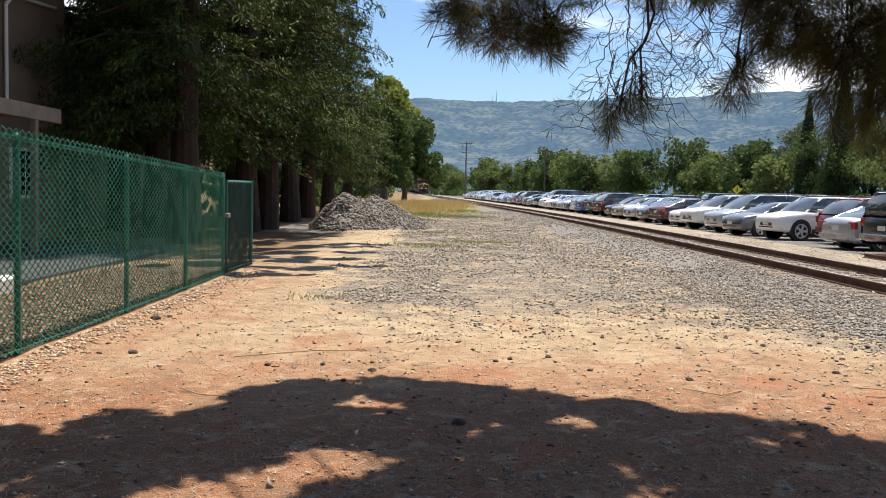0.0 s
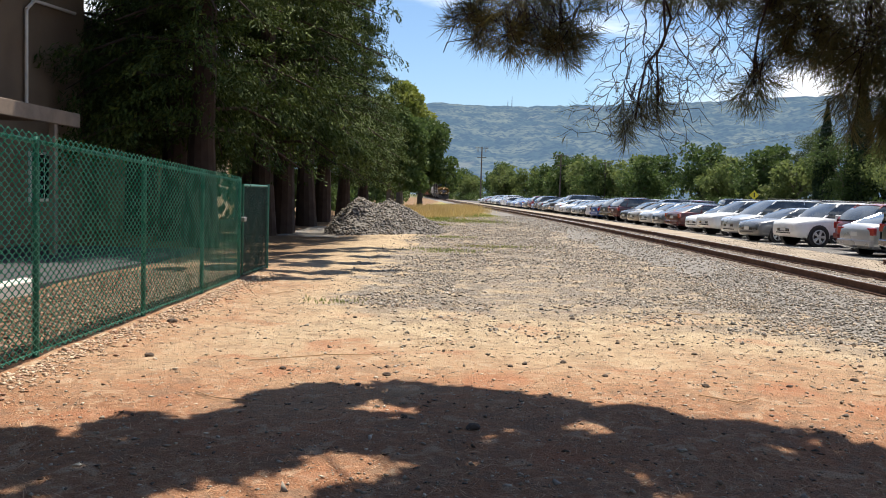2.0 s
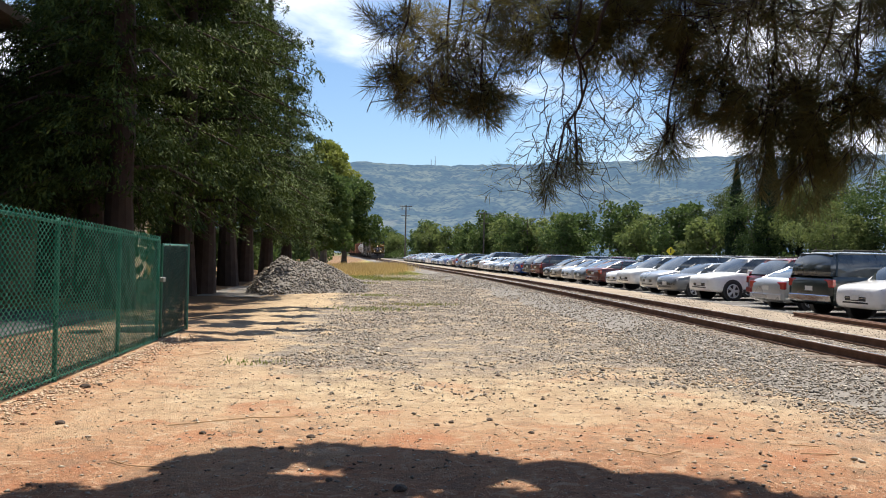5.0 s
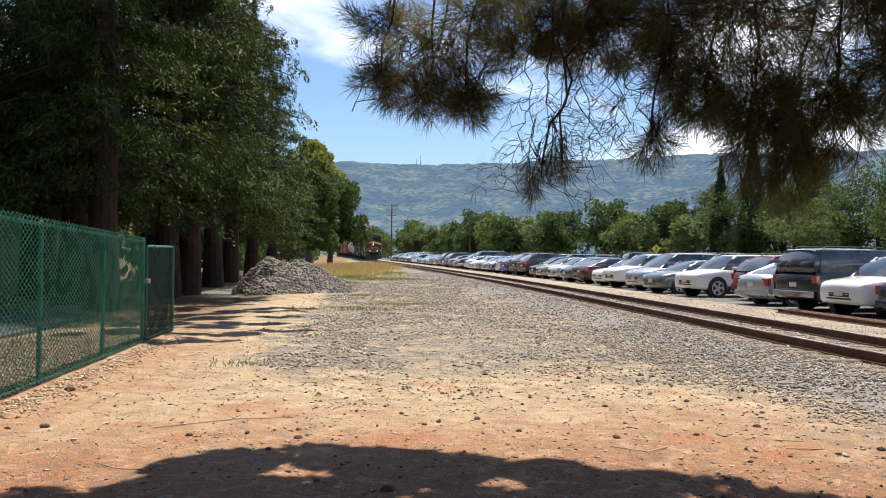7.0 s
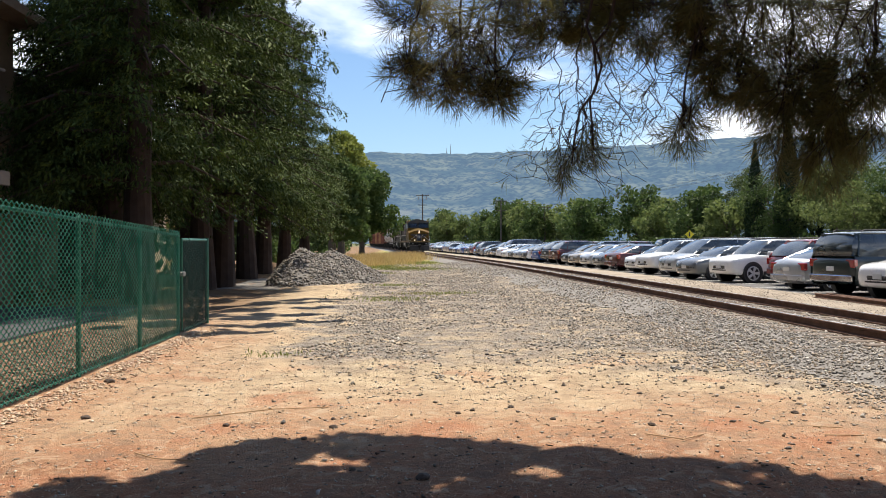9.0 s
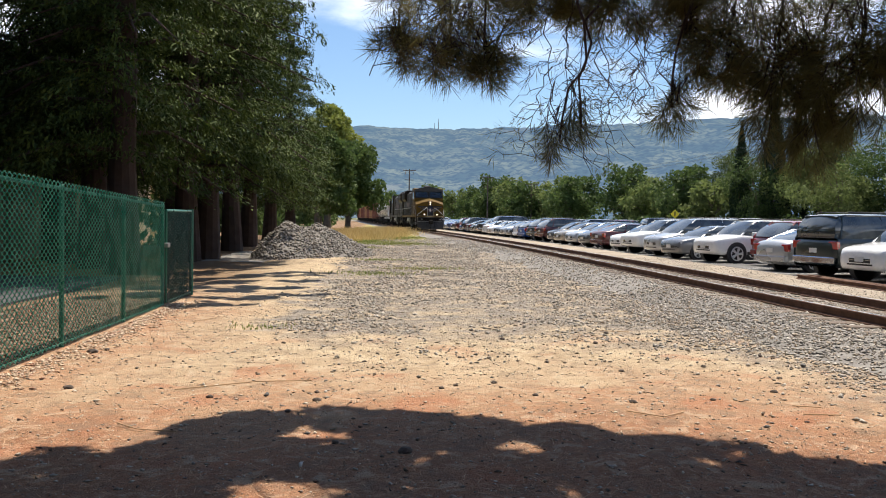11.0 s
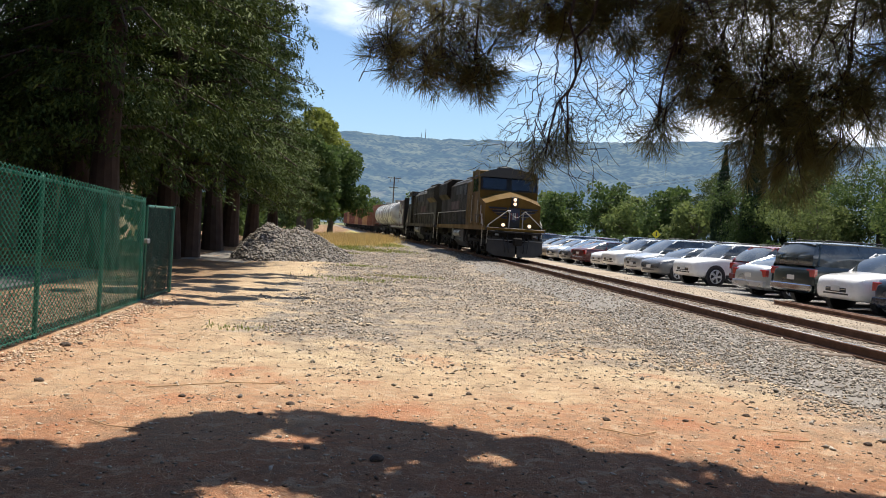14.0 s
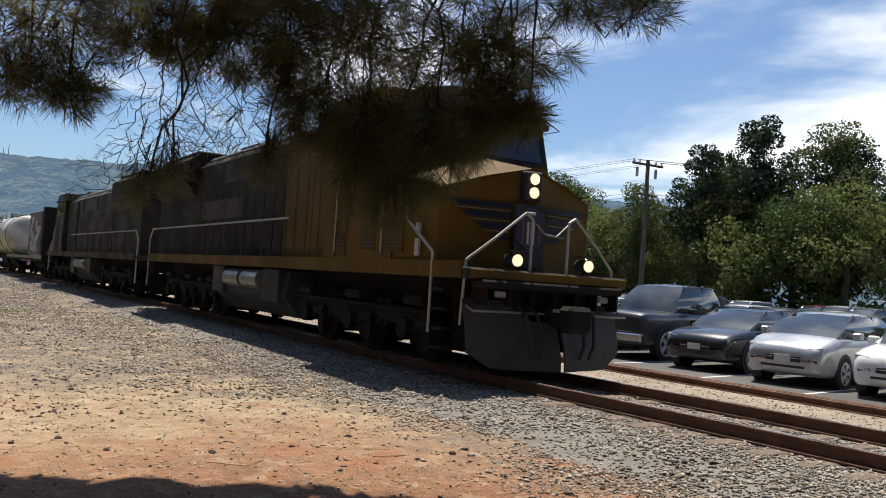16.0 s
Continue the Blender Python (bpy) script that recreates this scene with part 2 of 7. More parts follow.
# ---- ground ----
def ground_material():
    m, n, l, p = node_material("dry_ground")
    pos = n.new("ShaderNodeNewGeometry").outputs["Position"]
    sep = n.new("ShaderNodeSeparateXYZ"); l.new(pos, sep.inputs[0])
    x, y = sep.outputs["X"], sep.outputs["Y"]
    n1 = texture(n, l, 0.32, 5, vec=pos, distortion=0.6).outputs["Fac"]
    n2 = texture(n, l, 1.7, 6, vec=pos).outputs["Fac"]
    n3 = texture(n, l, 14.0, 6, vec=pos).outputs["Fac"]
    n4 = texture(n, l, 75.0, 5, vec=pos).outputs["Fac"]
    n5 = texture(n, l, 210.0, 3, vec=pos).outputs["Fac"]
    vor = texture(n, l, 26.0, kind="Voronoi", vec=pos)
    warp = sums(n, l, "MULTIPLY", sums(n, l, "SUBTRACT", n1, 0.5), 6.0)
    warp2 = sums(n, l, "MULTIPLY", sums(n, l, "SUBTRACT", n2, 0.5), 2.2)
    xw = sums(n, l, "ADD", sums(n, l, "ADD", x, sums(n, l, "MULTIPLY", warp, 0.35)), warp2)
    yw = sums(n, l, "ADD", sums(n, l, "ADD", y, warp), warp2)
    soil = mixer(n, l, ranged(n, l, n2, 0.35, 0.7), (0.47, 0.365, 0.235), (0.36, 0.27, 0.172))
    # pine litter near the tree and along the fence
    litter = sums(n, l, "MAXIMUM", ranged(n, l, yw, 10.5, 6.2), sums(n, l, "MULTIPLY", ranged(n, l, xw, -1.2, -3.6), ranged(n, l, y, 24.0, 12.0)))
    needle = mixer(n, l, ranged(n, l, n3, 0.35, 0.65), (0.385, 0.185, 0.098), (0.305, 0.180, 0.105))
    litter = sums(n, l, "MULTIPLY", litter, ranged(n, l, n2, 0.3, 0.62, 0.45, 1.0))
    col = mixer(n, l, litter, soil, needle)
    # thick litter near the tree, coloured darker and redder for the pine's shade
    shade_litter = sums(n, l, "MULTIPLY", ranged(n, l, yw, 8.0, 5.2), ranged(n, l, n3, 0.30, 0.60, 0.35, 0.95))
    col = mixer(n, l, shade_litter, col, (0.245, 0.115, 0.062))
    # grey crushed stone: a spread of it beyond, and all along the track
    stone = sums(n, l, "MULTIPLY", ranged(n, l, yw, 10.0, 13.0), ranged(n, l, xw, -1.9, -1.3))
    stone = sums(n, l, "MAXIMUM", stone, ranged(n, l, xw, 4.0, 5.8))
    stone = sums(n, l, "MULTIPLY", stone, sums(n, l, "MAXIMUM", ranged(n, l, n2, 0.30, 0.58, 0.22, 0.95), ranged(n, l, xw, 4.6, 6.4)))
    stone = sums(n, l, "MULTIPLY", stone, ranged(n, l, x, 14.0, 12.0))
    gv = n.new("ShaderNodeRGBToBW"); l.new(vor.outputs["Color"], gv.inputs[0])
    grit = mixer(n, l, gv.outputs[0], (0.075, 0.068, 0.060), (0.34, 0.305, 0.265))
    col = mixer(n, l, stone, col, grit)
    # crushed leaf dirt and rusty needle patches
    n6 = texture(n, l, 4.5, 9, vec=pos, distortion=0.8).outputs["Fac"]
    n7 = texture(n, l, 1.1, 6, vec=pos, distortion=0.5).outputs["Fac"]
    col = mixer(n, l, ranged(n, l, n6, 0.50, 0.66, 0, 0.5), col, (0.17, 0.125, 0.09))
    col = mixer(n, l, ranged(n, l, n6, 0.46, 0.34, 0, 0.4), col, (0.52, 0.43, 0.31))
    col = mixer(n, l, sums(n, l, "MULTIPLY", ranged(n, l, n7, 0.54, 0.66, 0, 0.55), ranged(n, l, y, 14.0, 8.0)), col, (0.34, 0.13, 0.065))
    # dry and green grass beyond the heap
    far = sums(n, l, "MULTIPLY", ranged(n, l, yw, 48.0, 60.0), ranged(n, l, xw, 5.5, 2.5))
    grass = mixer(n, l, ranged(n, l, n1, 0.42, 0.58), (0.19, 0.23, 0.06), (0.46, 0.36, 0.16))
    col = mixer(n, l, far, col, grass)
    # bark mulch inside the fence, and shade painted into the soil under the trees
    mulch = sums(n, l, "MULTIPLY", ranged(n, l, x, -3.75, -4.1), ranged(n, l, y, 19.0, 16.0))
    bark = mixer(n, l, gv.outputs[0], (0.075, 0.045, 0.026), (0.24, 0.155, 0.085))
    col = mixer(n, l, mulch, col, bark)
    under = sums(n, l, "MULTIPLY", ranged(n, l, xw, -2.5, -5.0), ranged(n, l, y, 17.0, 21.0))
    col = mixer(n, l, under, col, (0.20, 0.125, 0.07))
    away = sums(n, l, "MAXIMUM", ranged(n, l, x, 70.0, 100.0), ranged(n, l, y, 330.0, 420.0))
    col = mixer(n, l, away, col, (0.12, 0.13, 0.06))
    col = mixer(n, l, ranged(n, l, n4, 0.5, 0.75, 0, 0.7), col, (0.09, 0.055, 0.032))
    col = mixer(n, l, ranged(n, l, n4, 0.42, 0.25, 0, 0.35), col, (0.52, 0.44, 0.32))
    col = mixer(n, l, ranged(n, l, n5, 0.55, 0.72, 0, 0.7), col, (0.10, 0.065, 0.04))
    col = mixer(n, l, ranged(n, l, n5, 0.40, 0.28, 0, 0.5), col, (0.58, 0.50, 0.38))
    l.new(col, p.inputs["Base Color"])
    p.inputs["Roughness"].default_value = 0.95
    p.inputs["Specular IOR Level"].default_value = 0.15
    h = sums(n, l, "ADD", sums(n, l, "MULTIPLY", n3, 0.6), sums(n, l, "ADD", n4, sums(n, l, "MULTIPLY", gv.outputs[0], sums(n, l, "MAXIMUM", stone, mulch))))
    bumped(n, l, p, h, 0.8, 0.03)
    return m


def ground_z(x, y):
    r = math.hypot(x, y)
    fade = 1 - smooth(60, 120, r)
    z = 0.05 * noise.noise((x * 0.35, y * 0.35, 3)) + 0.025 * noise.noise((x * 1.3, y * 1.3, 9)) + 0.010 * noise.noise((x * 5, y * 5, 1))
    lot = smooth(2.6, 4.6, x - track_x(y))
    z = z * fade * (1 - lot)
    z -= 0.06 * smooth(-3.9, -4.6, x) * fade
    return z - 0.03 * lot


def spread(near, step, far, grow):
    out, s = [0.0], step
    while out[-1] < far:
        if out[-1] > near:
            s *= grow
        out.append(out[-1] + s)
    return out


M_GROUND = ground_material()
_side = spread(9, 0.16, 4500, 1.18)
_xs = [-v for v in _side[:0:-1]] + _side
_ys = [-v for v in spread(0, 0.6, 4500, 1.35)[:0:-1]] + spread(45, 0.16, 4500, 1.12)
gv_, gf_ = sheet(_xs, _ys, ground_z)
ground = mesh_np("ground", gv_, gf_, M_GROUND)
shaded(ground, 180)
tagged(ground, "dry tan soil with pine litter, gravel and weeds", "ground", kind="structure")


def strip(name, offs, zs, ys, material, skirt=0.0):
    """A long band beside the track: offsets from its middle, with their heights."""
    vs, fs, w = [], [], len(offs)
    for y in ys:
        cx = track_x(y)
        vs += [(cx + o, y, z) for o, z in zip(offs, zs)]
    for j in range(len(ys) - 1):
        fs += [(j * w + i, j * w + i + 1, j * w + w + i + 1, j * w + w + i) for i in range(w - 1)]
    return mesh_np(name, vs, fs, material)


def asphalt_material():
    m, n, l, p = node_material("worn_asphalt")
    pos = n.new("ShaderNodeNewGeometry").outputs["Position"]
    a, b = texture(n, l, 0.4, 5, vec=pos).outputs["Fac"], texture(n, l, 70, 4, vec=pos).outputs["Fac"]
    c = mixer(n, l, ranged(n, l, a, 0.35, 0.7), (0.06, 0.058, 0.056), (0.10, 0.096, 0.09))
    l.new(mixer(n, l, ranged(n, l, b, 0.4, 0.75, 0, 0.5), c, (0.16, 0.155, 0.15)), p.inputs["Base Color"])
    p.inputs["Roughness"].default_value = 0.9
    bumped(n, l, p, b, 0.4, 0.01)
    return m


M_ASPHALT = asphalt_material()
M_STONE = surface("crushed_stone", (0.19, 0.173, 0.152), (0.11, 0.10, 0.09), 0.95, coarse=3, fine=30, bump=0.5)
M_TIE = surface("weathered_tie", (0.13, 0.095, 0.07), (0.22, 0.18, 0.14), 0.9, coarse=4, fine=40, bump=0.4)
M_RUST = surface("rusty_rail", (0.15, 0.075, 0.045), (0.09, 0.05, 0.035), 0.8, 0.3, coarse=5, fine=60, bump=0.25)
M_BRIGHT = surface("worn_railhead", (0.55, 0.54, 0.53), (0.42, 0.40, 0.38), 0.28, 1.0, coarse=2, fine=60, bump=0.05)
M_SAND = surface("pale_dusty_gravel", (0.30, 0.245, 0.18), (0.19, 0.155, 0.115), 0.95, coarse=0.7, fine=35, bump=0.4, vary=0.8)
M_PAINTLINE = surface("worn_line_paint", (0.62, 0.61, 0.58), (0.35, 0.34, 0.32), 0.7, coarse=4, fine=30, bump=0.05)

_far = [-40 + 4 * i for i in range(96)]
road = strip("parking_lot", (5.0, 5.15, 66.0, 66.2), (-0.02, 0.008, 0.012, -0.02), _far, M_ASPHALT)
tagged(road, "worn grey asphalt of the car park", "parking lot", kind="structure")
bed = strip("ballast_bed", (-2.9, -2.3, -1.7, -1.45, 1.45, 2.0, 2.5), (-0.03, 0.05, 0.13, 0.15, 0.15, 0.07, -0.03), [-40 + 2 * i for i in range(230)], M_STONE)
tagged(bed, "grey crushed stone ballast under the track", "ballast", kind="structure")
verge = strip("verge", (2.2, 2.5, 4.85, 5.05), (-0.02, 0.035, 0.03, -0.02), [-40 + 3 * i for i in range(130)], M_SAND)
tagged(verge, "pale dusty strip between track and car park", "verge", kind="structure")


def rail_along(name, off, z0, z1, y0, y1, step, material, head=0.07, foot=0.14, parent=None, lean=0.0):
    prof = [(-foot / 2, z0), (foot / 2, z0), (foot / 2, z0 + 0.02), (0.012, z0 + 0.035), (0.012, z1 - 0.045), (head / 2, z1 - 0.035),
            (head / 2, z1 - 0.006), (head / 2 - 0.01, z1), (-head / 2 + 0.01, z1), (-head / 2, z1 - 0.006), (-head / 2, z1 - 0.035), (-0.012, z1 - 0.045),
            (-0.012, z0 + 0.035), (-foot / 2, z0 + 0.02)]
    ys = np.arange(y0, y1 + 0.01, step)
    k = len(prof)
    vs = [(track_x(y) + off + a, y, b) for y in ys for a, b in prof]
    fs = [(j * k + i, j * k + (i + 1) % k, j * k + k + (i + 1) % k, j * k + k + i) for j in range(len(ys) - 1) for i in range(k)]
    return part(name, (vs, fs), material, parent)


track = empty("railway_track", (0, 0, 0), "single railway track with rusty rails on dark timber ties", "track")
track["kind"] = "structure"
for side_x in (-0.7535, 0.7535):
    r_ = rail_along("rail", side_x, 0.165, 0.325, -30, 420, 2.0, M_RUST, parent=track)
    top_ = strip("rail_top", (side_x - 0.024, side_x + 0.024), (0.3275, 0.3275), np.arange(-30, 421, 2.0), M_BRIGHT)
    top_.parent = r_
tie_bm = bm_new(); box(tie_bm, -1.3, 1.3, -0.115, 0.115, 0.0, 0.165, 0.015)
tie_ob = part("tie", tie_bm, M_TIE, track)
_rng = np.random.default_rng(5)
for i_ in range(260):
    y_ = 2.0 + 0.51 * i_
    o_ = tie_ob if i_ == 0 else new("tie", tie_ob.data)
    o_.parent = track
    o_.matrix_basis = pose(track_x(y_) + _rng.normal(0, 0.03), y_, _rng.normal(0, 0.006), 0, 0, _rng.normal(0, 0.8))
rest_bm = bm_new()
for i_ in range(230):
    y_ = 2.0 + 0.51 * (260 + i_)
    box(rest_bm, track_x(y_) - 1.3, track_x(y_) + 1.3, y_ - 0.115, y_ + 0.115, 0.05, 0.165)
o_ = part("far_ties", rest_bm, M_TIE, track); o_["kind"] = "stuff"

# spare rails laid beside the car park
spare = empty("spare_rails", (0, 0, 0), "rusty spare rails lying on the ground by the car park", "rails")
for k_, (off_, a_, b_) in enumerate(((4.28, 2, 25), (4.46, 3, 23), (4.62, 2, 24))):
    rail_along("rail", off_, 0.03, 0.16, a_, b_, 2.0, M_RUST, parent=spare)


# ---- loose stones ----
def stones(name, xy, size, material, z_of, rng, flat=0.6):
    """Many angular stones as one mesh."""
    base = np.array([(1, 0, 0), (-1, 0, 0), (0, 1, 0), (0, -1, 0), (0, 0, 1), (0, 0, -1)], float)
    tri = np.array([(0, 2, 4), (2, 1, 4), (1, 3, 4), (3, 0, 4), (2, 0, 5), (1, 2, 5), (3, 1, 5), (0, 3, 5)])
    k = len(xy)
    v = base[None] * rng.uniform(0.45, 1.15, (k, 6, 1)) + rng.normal(0, 0.22, (k, 6, 3))
    v *= size[:, None, None] * rng.uniform(0.7, 1.3, (k, 1, 3)) * np.array([1, 1, flat])
    a = rng.uniform(0, TAU, k)
    ca, sa = np.cos(a)[:, None], np.sin(a)[:, None]
    x = v[:, :, 0] * ca - v[:, :, 1] * sa
    y = v[:, :, 0] * sa + v[:, :, 1] * ca
    z = v[:, :, 2] + np.array([z_of(p, q) for p, q in xy])[:, None] + size[:, None] * 0.18
    vv = np.stack([x + xy[:, :1], y + xy[:, 1:2], z], 2).reshape(-1, 3)
    ff = (np.arange(k)[:, None, None] * 6 + tri[None]).reshape(-1, 3)
    return mesh_np(name, vv, ff, material)


def stone_material(name, lo, hi, third):
    m, n, l, p = node_material(name)
    r = n.new("ShaderNodeNewGeometry").outputs["Random Per Island"]
    c = mixer(n, l, r, lo, hi)
    k = sums(n, l, "FRACT", sums(n, l, "MULTIPLY", r, 7.3), 0.0)
    c = mixer(n, l, ranged(n, l, k, 0.72, 0.9), c, third)
    t = texture(n, l, 40, 4).outputs["Fac"]
    l.new(mixer(n, l, ranged(n, l, t, 0.4, 0.7, 0, 0.3), c, (0.36, 0.32, 0.27)), p.inputs["Base Color"])
    p.inputs["Roughness"].default_value = 0.92
    return m


M_GRAVEL = stone_material("loose_gravel", (0.060, 0.056, 0.051), (0.46, 0.415, 0.355), (0.27, 0.205, 0.14))
M_BITS = stone_material("chips_and_cones", (0.07, 0.045, 0.03), (0.60, 0.52, 0.40), (0.07, 0.04, 0.026))


def bed_z(x, y):
    o = x - track_x(y)
    return max(ground_z(x, y), float(np.interp(o, (-2.9, -2.3, -1.7, -1.45, 1.45, 2.0, 2.5), (-0.03, 0.05, 0.13, 0.15, 0.15, 0.07, -0.03))))


def scatter():
    rng = np.random.default_rng(21)
    # crushed stone: dense by the track and over the spread, thinner towards the camera
    k = 120000
    y = 4.0 + 62.0 * rng.random(k) ** 1.9
    x = rng.uniform(-2.4, 9.3, k)
    y = np.concatenate([y, rng.uniform(4.0, 19.0, 22000)])
    x = np.concatenate([x, rng.uniform(4.2, 9.3, 22000)])
    k = len(x)
    nz = np.array([noise.noise((a * 0.5, b * 0.5, 4)) + 0.5 * noise.noise((a * 1.6, b * 1.6, 7)) for a, b in zip(x, y)])
    mask = np.clip((y + 3.0 * nz - 10.6) / 2.4, 0, 1) * np.clip((x + 0.8 * nz + 1.55) / 0.45, 0, 1) * np.clip((nz + 0.55) / 0.6, 0.25, 1)
    mask = np.maximum(mask, np.clip((x + 1.4 * nz - 4.1) / 1.7, 0, 1))
    mask = np.maximum(mask, 0.13 * np.clip((x + 3) / 3, 0, 1) * np.clip((y - 6.0) / 5, 0.2, 1))
    patch = np.array([noise.noise((a * 0.33, b * 0.22, 11)) + 0.6 * noise.noise((a * 0.9, b * 0.7, 17)) for a, b in zip(x, y)])
    mask *= np.maximum(np.clip((patch + 0.62) / 0.60, 0.2, 1), np.clip((x - 5.0) / 1.5, 0, 1))
    keep = rng.random(k) < mask
    x, y = x[keep], y[keep]
    xt = np.array([track_x(b) for b in y])
    keep = (np.abs(x - xt) < 0.62) | (x < xt - 0.85) | (x > xt + 0.85)
    x, y, xt = x[keep], y[keep], xt[keep]
    size = rng.uniform(0.012, 0.031, len(x)) * rng.choice([1, 1, 1, 1, 1, 1.5], len(x)) * (1 + np.clip(y - 12, 0, 40) * 0.020)
    tagged(stones("gravel", np.stack([x, y], 1), size, M_GRAVEL, bed_z, rng), "loose grey crushed stone lying over the soil", "gravel", kind="stuff")
    # dusty grit on the strip beside the car park
    k = 9000
    y = 3.0 + 34.0 * rng.random(k) ** 1.3
    x = np.array([track_x(b) for b in y]) + rng.uniform(1.7, 5.0, k)
    tagged(stones("verge_grit", np.stack([x, y], 1), rng.uniform(0.008, 0.024, k), stone_material("pale_grit", (0.12, 0.10, 0.08), (0.44, 0.38, 0.30), (0.20, 0.14, 0.09)), lambda a, b: max(0.034, bed_z(a, b)), rng), "pale grit and small stones beside the track", "gravel", kind="stuff")
    # chips, cones and bark over the litter
    k = 26000
    y = 3.2 + 15 * rng.random(k) ** 1.25
    x = rng.uniform(-3.7, 6.0, k)
    size = rng.uniform(0.005, 0.012, k) * rng.choice([1, 1, 1, 1, 1, 2.2], k)
    tagged(stones("ground_chips", np.stack([x, y], 1), size, M_BITS, ground_z, rng, 0.45), "bark chips, leaf bits and small stones on the soil", "litter", kind="stuff")
    # bark mulch behind the fence
    k = 14000
    y = rng.uniform(4.0, 16.5, k)
    x = rng.uniform(-6.3, -3.85, k)
    tagged(stones("bark_mulch", np.stack([x, y], 1), rng.uniform(0.018, 0.046, k), stone_material("brown_mulch", (0.075, 0.046, 0.028), (0.29, 0.19, 0.115), (0.05, 0.032, 0.02)), ground_z, rng, 0.5),
           "brown bark mulch in the bed behind the fence", "mulch", kind="stuff")
    # pale bark chips along the foot of the fence
    k = 2600
    y = rng.uniform(4.5, 15.5, k)
    x = -3.62 + np.abs(rng.normal(0, 0.22, k)) - 0.1
    tagged(stones("bark_chips", np.stack([x, y], 1), rng.uniform(0.012, 0.034, k), stone_material("pale_chips", (0.34, 0.21, 0.13), (0.60, 0.47, 0.34), (0.26, 0.13, 0.08)), ground_z, rng, 0.5),
           "pale bark chips along the foot of the fence", "litter", kind="stuff")


scatter()

# needles lying on the ground
def needles_on_ground():
    rng = np.random.default_rng(8)
    k = 26000
    y = 3.0 + 9.5 * rng.random(k) ** 1.2
    x = rng.uniform(-3.7, 5.5, k)
    keep = rng.random(k) < np.clip((10.5 - y) / 4.0 + np.clip(-1 - x, 0, 1) * 0.5, 0.08, 1)
    x, y = x[keep], y[keep]
    a = rng.uniform(0, TAU, len(x))
    z = np.array([ground_z(p, q) for p, q in zip(x, y)]) + 0.008
    al = np.stack([np.cos(a), np.sin(a), rng.normal(0, 0.12, len(a))], 1)
    si = np.stack([-np.sin(a), np.cos(a), np.zeros(len(a))], 1)
    v, f = blades(np.stack([x, y, z], 1), al, si, rng.uniform(0.06, 0.16, len(a)), rng.uniform(0.002, 0.005, len(a)))
    m = stone_material("fallen_needles", (0.36, 0.17, 0.08), (0.62, 0.40, 0.23), (0.22, 0.10, 0.05))
    tagged(mesh_np("pine_litter", v, f, m), "fallen brown pine needles on the soil", "litter", kind="stuff")


needles_on_ground()

# single larger stones that stand out on the path
M_ROCK = surface("dark_rock", (0.085, 0.062, 0.048), (0.05, 0.038, 0.03), 0.9, coarse=9, fine=60, bump=0.4)


def rock_mesh(seed):
    rng = random.Random(seed)
    bm = bm_new()
    bmesh.ops.create_icosphere(bm, subdivisions=2, radius=1)
    for v in bm.verts:
        v.co *= 1 + 0.32 * noise.noise(v.co * 1.3 + Vector((seed * 3.1, 0, 0)))
        v.co.x *= 1.25
        v.co.z *= 0.62
    return part("stone", bm, M_ROCK)


ROCKS = ((-0.59, 7.61, 0.055), (-0.62, 7.95, 0.035), (-1.55, 7.7, 0.045), (-0.23, 9.86, 0.04), (3.59, 9.39, 0.05), (3.72, 7.9, 0.05), (3.2, 12.17, 0.05),
         (0.55, 8.15, 0.04), (0.7, 8.3, 0.035), (1.1, 8.5, 0.05), (2.2, 7.4, 0.045), (-2.9, 8.05, 0.06), (-0.8, 7.15, 0.04), (2.6, 9.2, 0.045),
         (0.15, 5.9, 0.07), (-0.35, 6.2, 0.04), (-1.3, 11.1, 0.04), (4.6, 10.2, 0.05), (4.1, 8.6, 0.04), (1.6, 11.6, 0.05), (2.8, 11.2, 0.05),
         (5.1, 12.8, 0.06), (-3.4, 10.2, 0.08), (-3.3, 10.4, 0.05), (3.0, 7.6, 0.035), (1.9, 9.9, 0.04), (0.9, 10.2, 0.04), (4.4, 7.0, 0.05), (-0.1, 8.9, 0.03), (1.4, 7.8, 0.04))
_kinds = [rock_mesh(s) for s in range(5)]
for i_, (x_, y_, s_) in enumerate(ROCKS):
    x_, y_, s_ = x_ * 0.98, y_ * 0.98, s_ * 0.62
    o_ = _kinds[i_] if i_ < 5 else new("stone", _kinds[i_ % 5].data)
    o_.matrix_basis = Matrix.Translation((x_, y_, ground_z(x_, y_) + s_ * 0.3)) @ pose(0, 0, 0, 0, 0, 67 * i_) @ Matrix.Scale(s_, 4)
    tagged(o_, "dark angular stone lying on the dry soil", "stone", "loose stones on the path")

M_TWIG = surface("dry_twig", (0.42, 0.27, 0.15), (0.30, 0.19, 0.11), 0.85, coarse=8, fine=80, bump=0.3)
for pts_ in (((-2.0, 6.55), (-1.8, 6.35), (-1.5, 6.3)), ((3.45, 6.8), (3.75, 6.75)), ((-1.9, 7.9), (-1.2, 8.15), (-0.7, 8.3)), ((2.0, 6.9), (2.25, 6.72), (2.5, 6.95)), ((-2.85, 12.9), (-2.6, 13.3), (-2.62, 13.6)), ((3.1, 12.15), (3.5, 12.05)), ((3.5, 7.1), (3.72, 7.02))):
    bm_ = bm_new()
    pipe(bm_, [(x_, y_, ground_z(x_, y_) + 0.010 + 0.008 * (i_ % 2)) for i_, (x_, y_) in enumerate(pts_)], 0.005, 5)
    tagged(part("twig", bm_, M_TWIG), "dry fallen twig on the soil", "twig", "fallen twigs")


